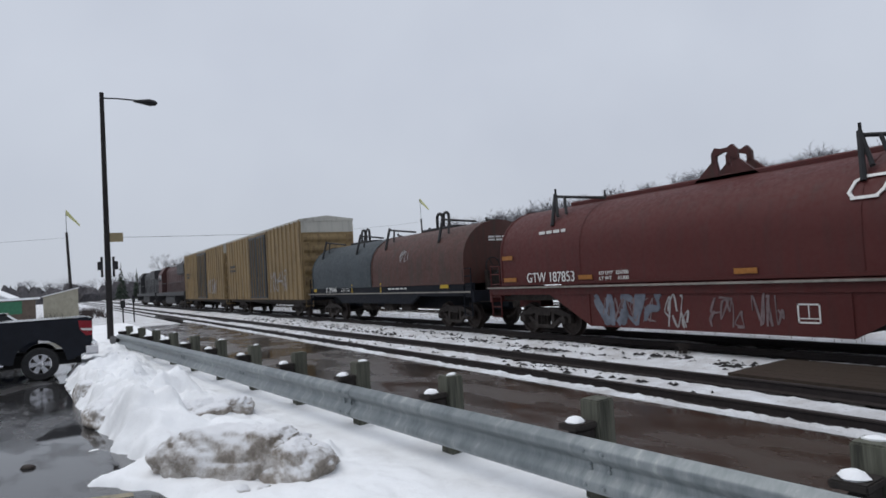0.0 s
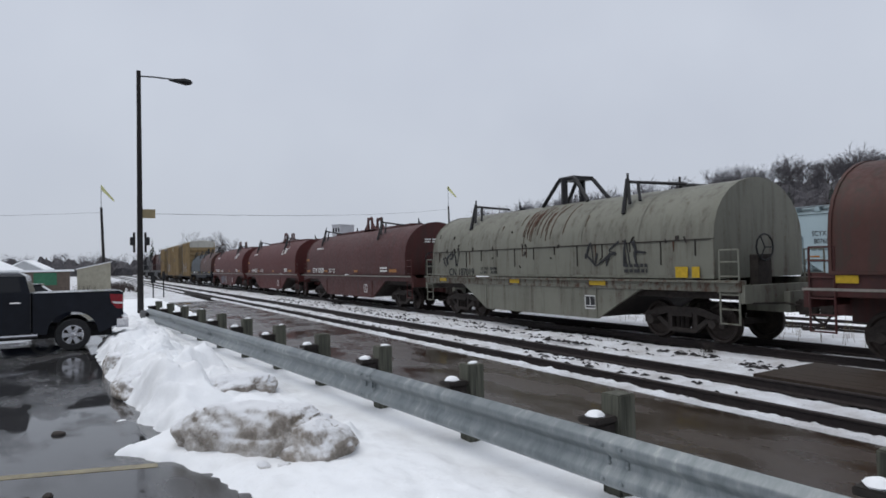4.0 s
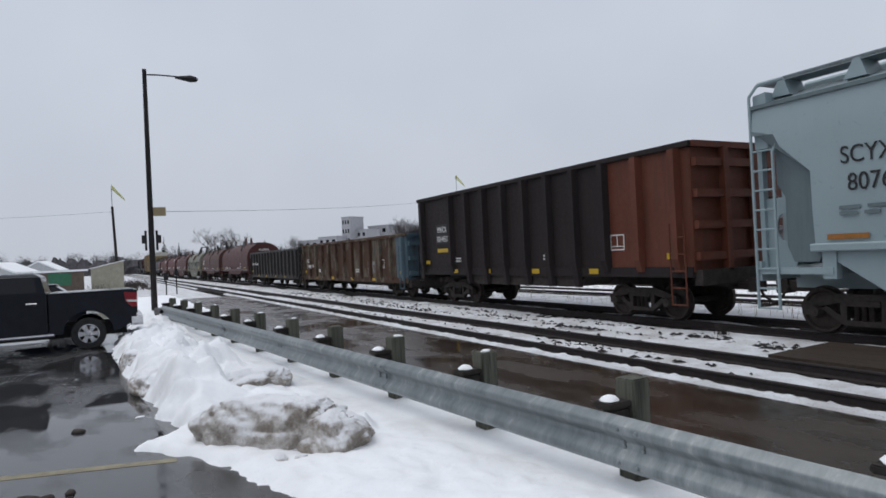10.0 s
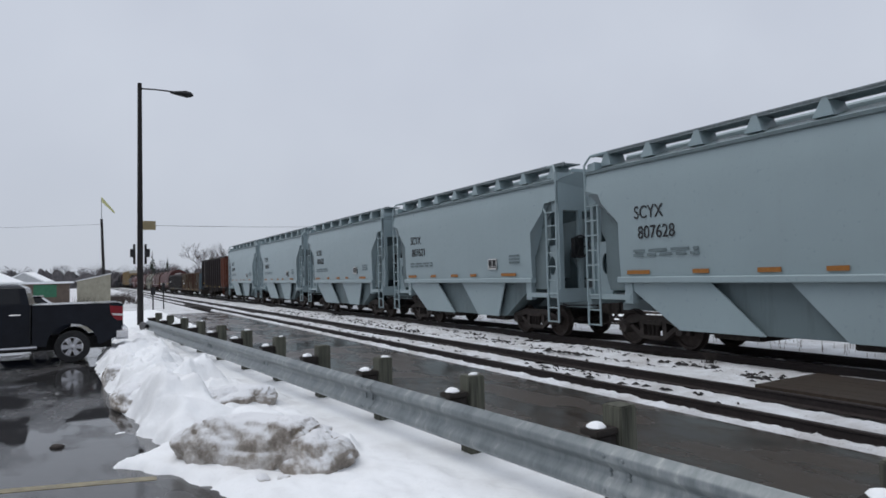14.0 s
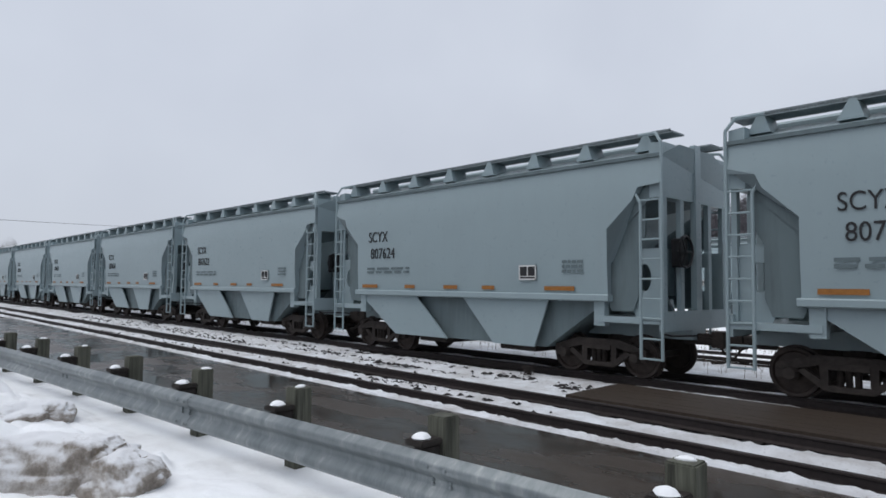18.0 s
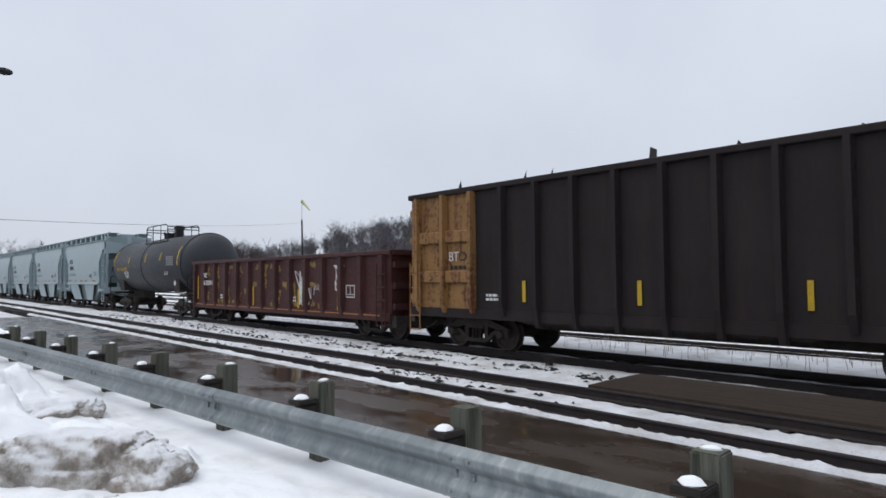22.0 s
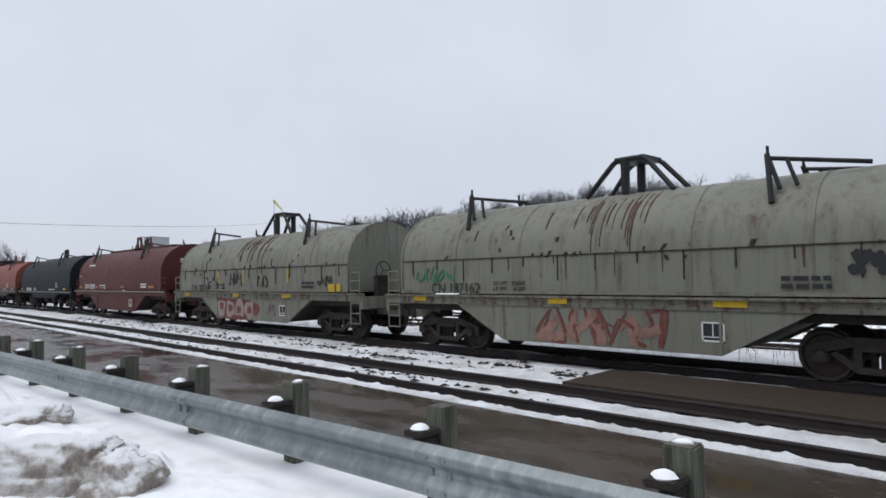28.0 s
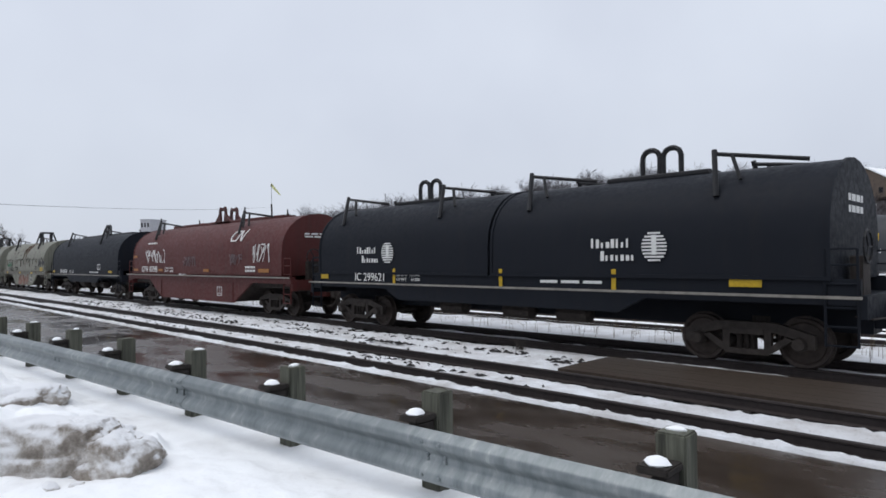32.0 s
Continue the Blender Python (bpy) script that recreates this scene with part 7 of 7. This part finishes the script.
for az, d, w, h, n in ((69.9, 300, 5, 20.5, 5), (68.8, 300, 9, 14.5, 4), (71.5, 300, 12, 12.0, 3), (73.2, 310, 14, 11.0, 3), (67.2, 310, 12, 16.5, 4)):
    x, y = polar(az, d)
    tower_block(x, y, -0.3, w, 9, h, "pale concrete building on the skyline", n, 3)
x, y = polar(44.4, 205)
spire = new("church")
spire.matrix_basis = pose(x, y, 12)
tagged(spire, "church cupola rising over bare trees", "church")
g = Geo()
g.box(-1.2, 1.2, -1.2, 1.2, 0, 9.5)
part("tower", g, BROWN_WALL, spire)
g = Geo()
g.rod((0, 0, 9.5), (0, 0, 11.8), 1.15, 8, 0.2)
g.rod((0, 0, 11.8), (0, 0, 13.4), 0.12, 5, 0.03)
part("cupola", g, GREY_WALL, spire)

# ---- trees ----
BARK = plain("grey_brown_bark", (0.075, 0.062, 0.055), 0.9, 0, 3, 0.35)
TWIG = plain("grey_brown_twigs", (0.06, 0.048, 0.045), 0.9, 0, 1, 0.3)
# paler, greyer copy of TWIG: the haze of distance is put into the colour
FAR_TWIG = plain("haze_tinted_far_twigs", (0.125, 0.118, 0.128), 0.95, 0, 0.3, 0.25)
NEEDLE = plain("dark_conifer_needles", (0.03, 0.042, 0.03), 0.9, 0, 2, 0.4)


def limb(g, p, way, length, r, depth, rnd, fork=3, sides=4):
    q = p + way * length
    g.rod(p, q, r, sides if depth > 1 else 3, r * 0.6)
    if depth == 0:
        return
    for k in range(fork):
        side = Vector((rnd.gauss(0, 1), rnd.gauss(0, 1), rnd.gauss(0.45, 0.6)))
        w = (way * rnd.uniform(0.7, 1.1) + side.normalized() * rnd.uniform(0.5, 0.9)).normalized()
        limb(g, p + way * length * rnd.uniform(0.55, 1.0), w, length * rnd.uniform(0.58, 0.8), r * 0.58, depth - 1, rnd, fork, sides)


def bare_tree(x, y, z, h, seed, material, label="bare deciduous tree in winter"):
    rnd = random.Random(seed)
    t = new("tree")
    t.matrix_basis = pose(x, y, z)
    tagged(t, label, "tree", "bare trees behind the tracks")
    g = Geo()
    g.rod((0, 0, -0.5), (0, 0, h * 0.34), h * 0.022, 8, h * 0.016)
    part("trunk", g, BARK, t, smooth=True)
    g = Geo()
    for k in range(6):
        a = 2 * math.pi * k / 6 + rnd.uniform(-0.4, 0.4)
        w = Vector((math.cos(a) * 0.6, math.sin(a) * 0.6, rnd.uniform(0.6, 1.4))).normalized()
        limb(g, Vector((0, 0, h * rnd.uniform(0.2, 0.34))), w, h * rnd.uniform(0.19, 0.25), h * 0.008, 5, rnd)
    part("crown", g, material, t)
    return t


def wood(name, spots, material, label, seed, needles=()):
    """Far woods: many bare crowns of fine branches in one mesh."""
    rnd, g = random.Random(seed), Geo()
    for x, y, z, h in spots:
        g.rod((x, y, z - 1), (x, y, z + h * 0.55), h * 0.016, 3, h * 0.008)
        for k in range(11):
            a = rnd.uniform(0, 6.3)
            p = Vector((x, y, z + h * rnd.uniform(0.2, 0.55)))
            w = Vector((math.cos(a), math.sin(a), rnd.uniform(1.1, 3.4))).normalized()
            length = h * rnd.uniform(0.22, 0.42)
            q = p + w * length
            g.rod(p, q, h * 0.006, 3, h * 0.003)
            for j in range(5):
                s = Vector((rnd.gauss(0, 1), rnd.gauss(0, 1), rnd.gauss(1.1, 0.7))).normalized()
                b = p + w * length * rnd.uniform(0.3, 1.0)
                e = b + s * h * rnd.uniform(0.08, 0.2)
                g.rod(b, e, h * 0.0035, 3, h * 0.0015)
                for i in range(2):
                    s2 = (s + Vector((rnd.gauss(0, 0.8), rnd.gauss(0, 0.8), rnd.gauss(0.2, 0.6)))).normalized()
                    g.rod(b.lerp(e, 0.6), e + s2 * h * rnd.uniform(0.04, 0.1), h * 0.0025, 3, h * 0.001)
    me = bpy.data.meshes.new(name)
    me.from_pydata(g.v, [], g.f)
    me.materials.append(material)
    return tagged(new(name, me), label, "woods", "", "stuff")


rnd = random.Random(21)
spots = []
for i in range(560):
    az, d = rnd.uniform(4, 66), rnd.choice((rnd.uniform(112, 235), rnd.uniform(195, 238)))
    x, y = polar(az, d)
    z = -0.28 + hill(x, y)
    spots.append((x, y, z, rnd.uniform(8, 13) * (0.75 if az > 58 else 1)))
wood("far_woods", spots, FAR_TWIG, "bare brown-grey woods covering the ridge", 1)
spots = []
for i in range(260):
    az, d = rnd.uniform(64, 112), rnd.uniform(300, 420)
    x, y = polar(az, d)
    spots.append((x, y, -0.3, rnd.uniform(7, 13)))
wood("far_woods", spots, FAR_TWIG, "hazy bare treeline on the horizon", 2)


def understorey(name, rows, material, label, seed):
    """The dense grey-brown scrub that fills the woods below the crowns."""
    rnd, g = random.Random(seed), Geo()
    for x, y, z, w, h in rows:
        n = 7
        ring = []
        for k in range(3):
            rr = (1.0, 0.85, 0.35)[k]
            zz = (-0.3, h * 0.55, h)[k]
            ring.append([(x + w * rr * rnd.uniform(0.75, 1.2) * math.cos(2 * math.pi * i / n), y + w * rr * rnd.uniform(0.75, 1.2) * math.sin(2 * math.pi * i / n), z + zz * rnd.uniform(0.85, 1.15)) for i in range(n)])
        g.loft(ring)
    me = bpy.data.meshes.new(name)
    me.from_pydata(g.v, [], g.f)
    me.materials.append(material)
    return tagged(new(name, me), label, "scrub", "", "stuff")


# scrub colour lifted and greyed to hold distance haze
SCRUB = plain("haze_tinted_scrub", (0.105, 0.10, 0.107), 0.95, 0, 1.2, 0.5, 1.0)
rows = []
for i in range(950):
    az, d = rnd.uniform(3, 66), rnd.uniform(112, 232)
    x, y = polar(az, d)
    rows.append((x, y, -0.28 + hill(x, y), rnd.uniform(1.8, 4.2), rnd.uniform(1.8, 4.4) * (0.6 if az > 58 else 1)))
for i in range(420):
    az, d = rnd.uniform(62, 114), rnd.uniform(310, 420)
    x, y = polar(az, d)
    rows.append((x, y, -0.3, rnd.uniform(3, 6), rnd.uniform(3.5, 8.0)))
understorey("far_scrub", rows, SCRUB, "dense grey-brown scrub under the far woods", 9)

for az, d, h, s in ((65.6, 128, 11.6, 1), (64.2, 131, 11.0, 2), (58.6, 125, 9.0, 3), (81.4, 150, 12.5, 4), (79.8, 152, 12.0, 5), (75.0, 190, 10.5, 6), (46.5, 150, 12.0, 7), (15.6, 135, 13.5, 8), (19.5, 140, 13.0, 9), (12.5, 140, 14.5, 10), (28.5, 135, 12.0, 11), (31.0, 140, 12.5, 12), (37, 145, 11, 13), (14.5, 222, 13.0, 21), (17.8, 225, 12.0, 22), (21.6, 220, 13.5, 23), (24.6, 226, 11.0, 24), (27.2, 221, 12.5, 25), (30.4, 224, 13.0, 26), (33.6, 220, 12.0, 27), (37.2, 223, 13.5, 28), (41.5, 225, 11.5, 29), (44.3, 221, 12.5, 30), (50.2, 218, 11.0, 31), (54.0, 214, 11.5, 32)):
    x, y = polar(az, d)
    # trees beyond 200 m take the twigs with haze in their colour
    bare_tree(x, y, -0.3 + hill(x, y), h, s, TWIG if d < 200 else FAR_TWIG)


def conifer(x, y, z, h, seed):
    rnd = random.Random(seed)
    t = new("tree")
    t.matrix_basis = pose(x, y, z)
    tagged(t, "dark narrow conifer behind the tracks", "tree", "conifers behind the tracks")
    g = Geo()
    g.rod((0, 0, -0.5), (0, 0, h), h * 0.018, 6, 0.02)
    part("trunk", g, BARK, t)
    g = Geo()
    for k in range(150):
        u = rnd.uniform(0.08, 1.0)
        a = rnd.uniform(0, 6.3)
        r = h * 0.2 * (1.03 - u) * rnd.uniform(0.6, 1.15)
        p = Vector((0, 0, h * u))
        q = Vector((math.cos(a) * r, math.sin(a) * r, h * u - r * 0.45))
        s = Vector((-math.sin(a), math.cos(a), 0)) * r * 0.35
        up = Vector((0, 0, r * 0.25 + 0.05))
        g.add([p, q - s, q + s, p.lerp(q, 0.6) + up], [(0, 1, 2), (0, 3, 1), (0, 2, 3), (1, 3, 2)])
    part("crown", g, NEEDLE, t)


for az, d, h, s in ((85.3, 260, 13.5, 1), (84.2, 270, 11.5, 2), (62.5, 140, 8.5, 3), (23.8, 150, 9.0, 4), (18.0, 165, 11.0, 5), (13.6, 140, 11.0, 6), (30.2, 150, 11.5, 7), (33.0, 155, 10.5, 8), (9.0, 145, 12, 9)):
    x, y = polar(az, d)
    conifer(x, y, -0.3 + hill(x, y), h, s)

# brown brush by the shed
rnd = random.Random(3)
g = Geo()
for i in range(110):
    x, y = rnd.uniform(-92, -68), rnd.uniform(1.8, 4.6)
    for k in range(5):
        w = Vector((rnd.gauss(0, 0.5), rnd.gauss(0, 0.5), 1)).normalized()
        g.rod((x, y, -0.3), Vector((x, y, -0.3)) + w * rnd.uniform(0.5, 1.15), 0.022, 3, 0.008)
for i in range(30):
    for k in range(4):
        w = Vector((rnd.gauss(0, 0.4), rnd.gauss(0, 0.5), 1)).normalized()
        x, y = rnd.uniform(-60.6, -60.0), rnd.uniform(-1.4, 0.6)
        g.rod((x, y, -0.3), Vector((x, y, -0.3)) + w * rnd.uniform(0.4, 1.2), 0.015, 3, 0.006)
tagged(part("brush", g, TWIG), "leafless brown brush by the track", "brush", "", "stuff")

# ---- small trackside posts and wires ----
for x, y, h, r in ((-52.0, 4.3, 1.2, 0.16), (-55.0, 5.3, 1.5, 0.1)):
    t = new("track_marker")
    t.matrix_basis = pose(x, y, -0.2)
    tagged(t, "short dark trackside marker post in snow", "marker post", "trackside markers")
    g = Geo()
    g.rod((0, 0, -0.2), (0, 0, h), 0.05, 6)
    part("post", g, METAL_DARK, t)
    g = Geo()
    g.box(-0.05, 0.05, -r, r, h - 0.1, h + 0.45, 0.03)
    part("plate", g, METAL_DARK, t)


def wire(a, b, sag, label):
    g = Geo()
    a, b = Vector(a), Vector(b)
    pts = [a.lerp(b, i / 16) - Vector((0, 0, sag * 4 * (i / 16) * (1 - i / 16))) for i in range(17)]
    side = (b - a).cross(Vector((0, 0, 1))).normalized() * 0.009
    up = Vector((0, 0, 0.009))
    g.loft([[p + side, p + up, p - side, p - up] for p in pts])
    tagged(part("overhead_wire", g, WIRE), label, "wire", "overhead wires")


wire((-30.5, 2.1, 4.3), (-69.7, 39.2, 8.6), 0.35, "thin overhead wire between two poles")
wire((-64, 1.3, 7.0), (-70, -46, 8.5), 1.1, "thin sagging overhead wire over the lot")

# guard rail end shoe
g = Geo()
g.box(-14.2, -12.95, -0.46, -0.26, -0.14, 0.3, 0.06)
part("end_shoe", g, METAL_DARK, guard, "dark flared end piece")

# ---- cars parked in the yard ----
track(41.0, "yard track with parked cars", -300, 130)
car = hopper_car("807600")
car.matrix_basis = pose(-20.5, 41.0, 0)
tagged(car, "pale covered hopper car parked in the yard", "hopper car", "cars parked in the yard")
car = tank_car(14.0)
car.matrix_basis = pose(-5.9, 41.0, 0)
tagged(car, "black tank car parked in the yard", "tank car", "cars parked in the yard")
car = copy_thing(car, pose(8.2, 41.0, 0))
# ties under the two near tracks
for base, y in ((NEAR_TRACK, 8.485), (MAIN_TRACK, TRACK_Y)):
    for k in range(105):
        def tie():
            g = Geo()
            g.box(-0.11, 0.11, -1.3, 1.3, -0.3, -0.165, 0.01)
            return g
        repeat("tie", "tie", tie, TIE, base, pose(-54 + k * 0.58, y, 0, 0, 0, 0.6 * math.sin(k * 3.7)))

motions()
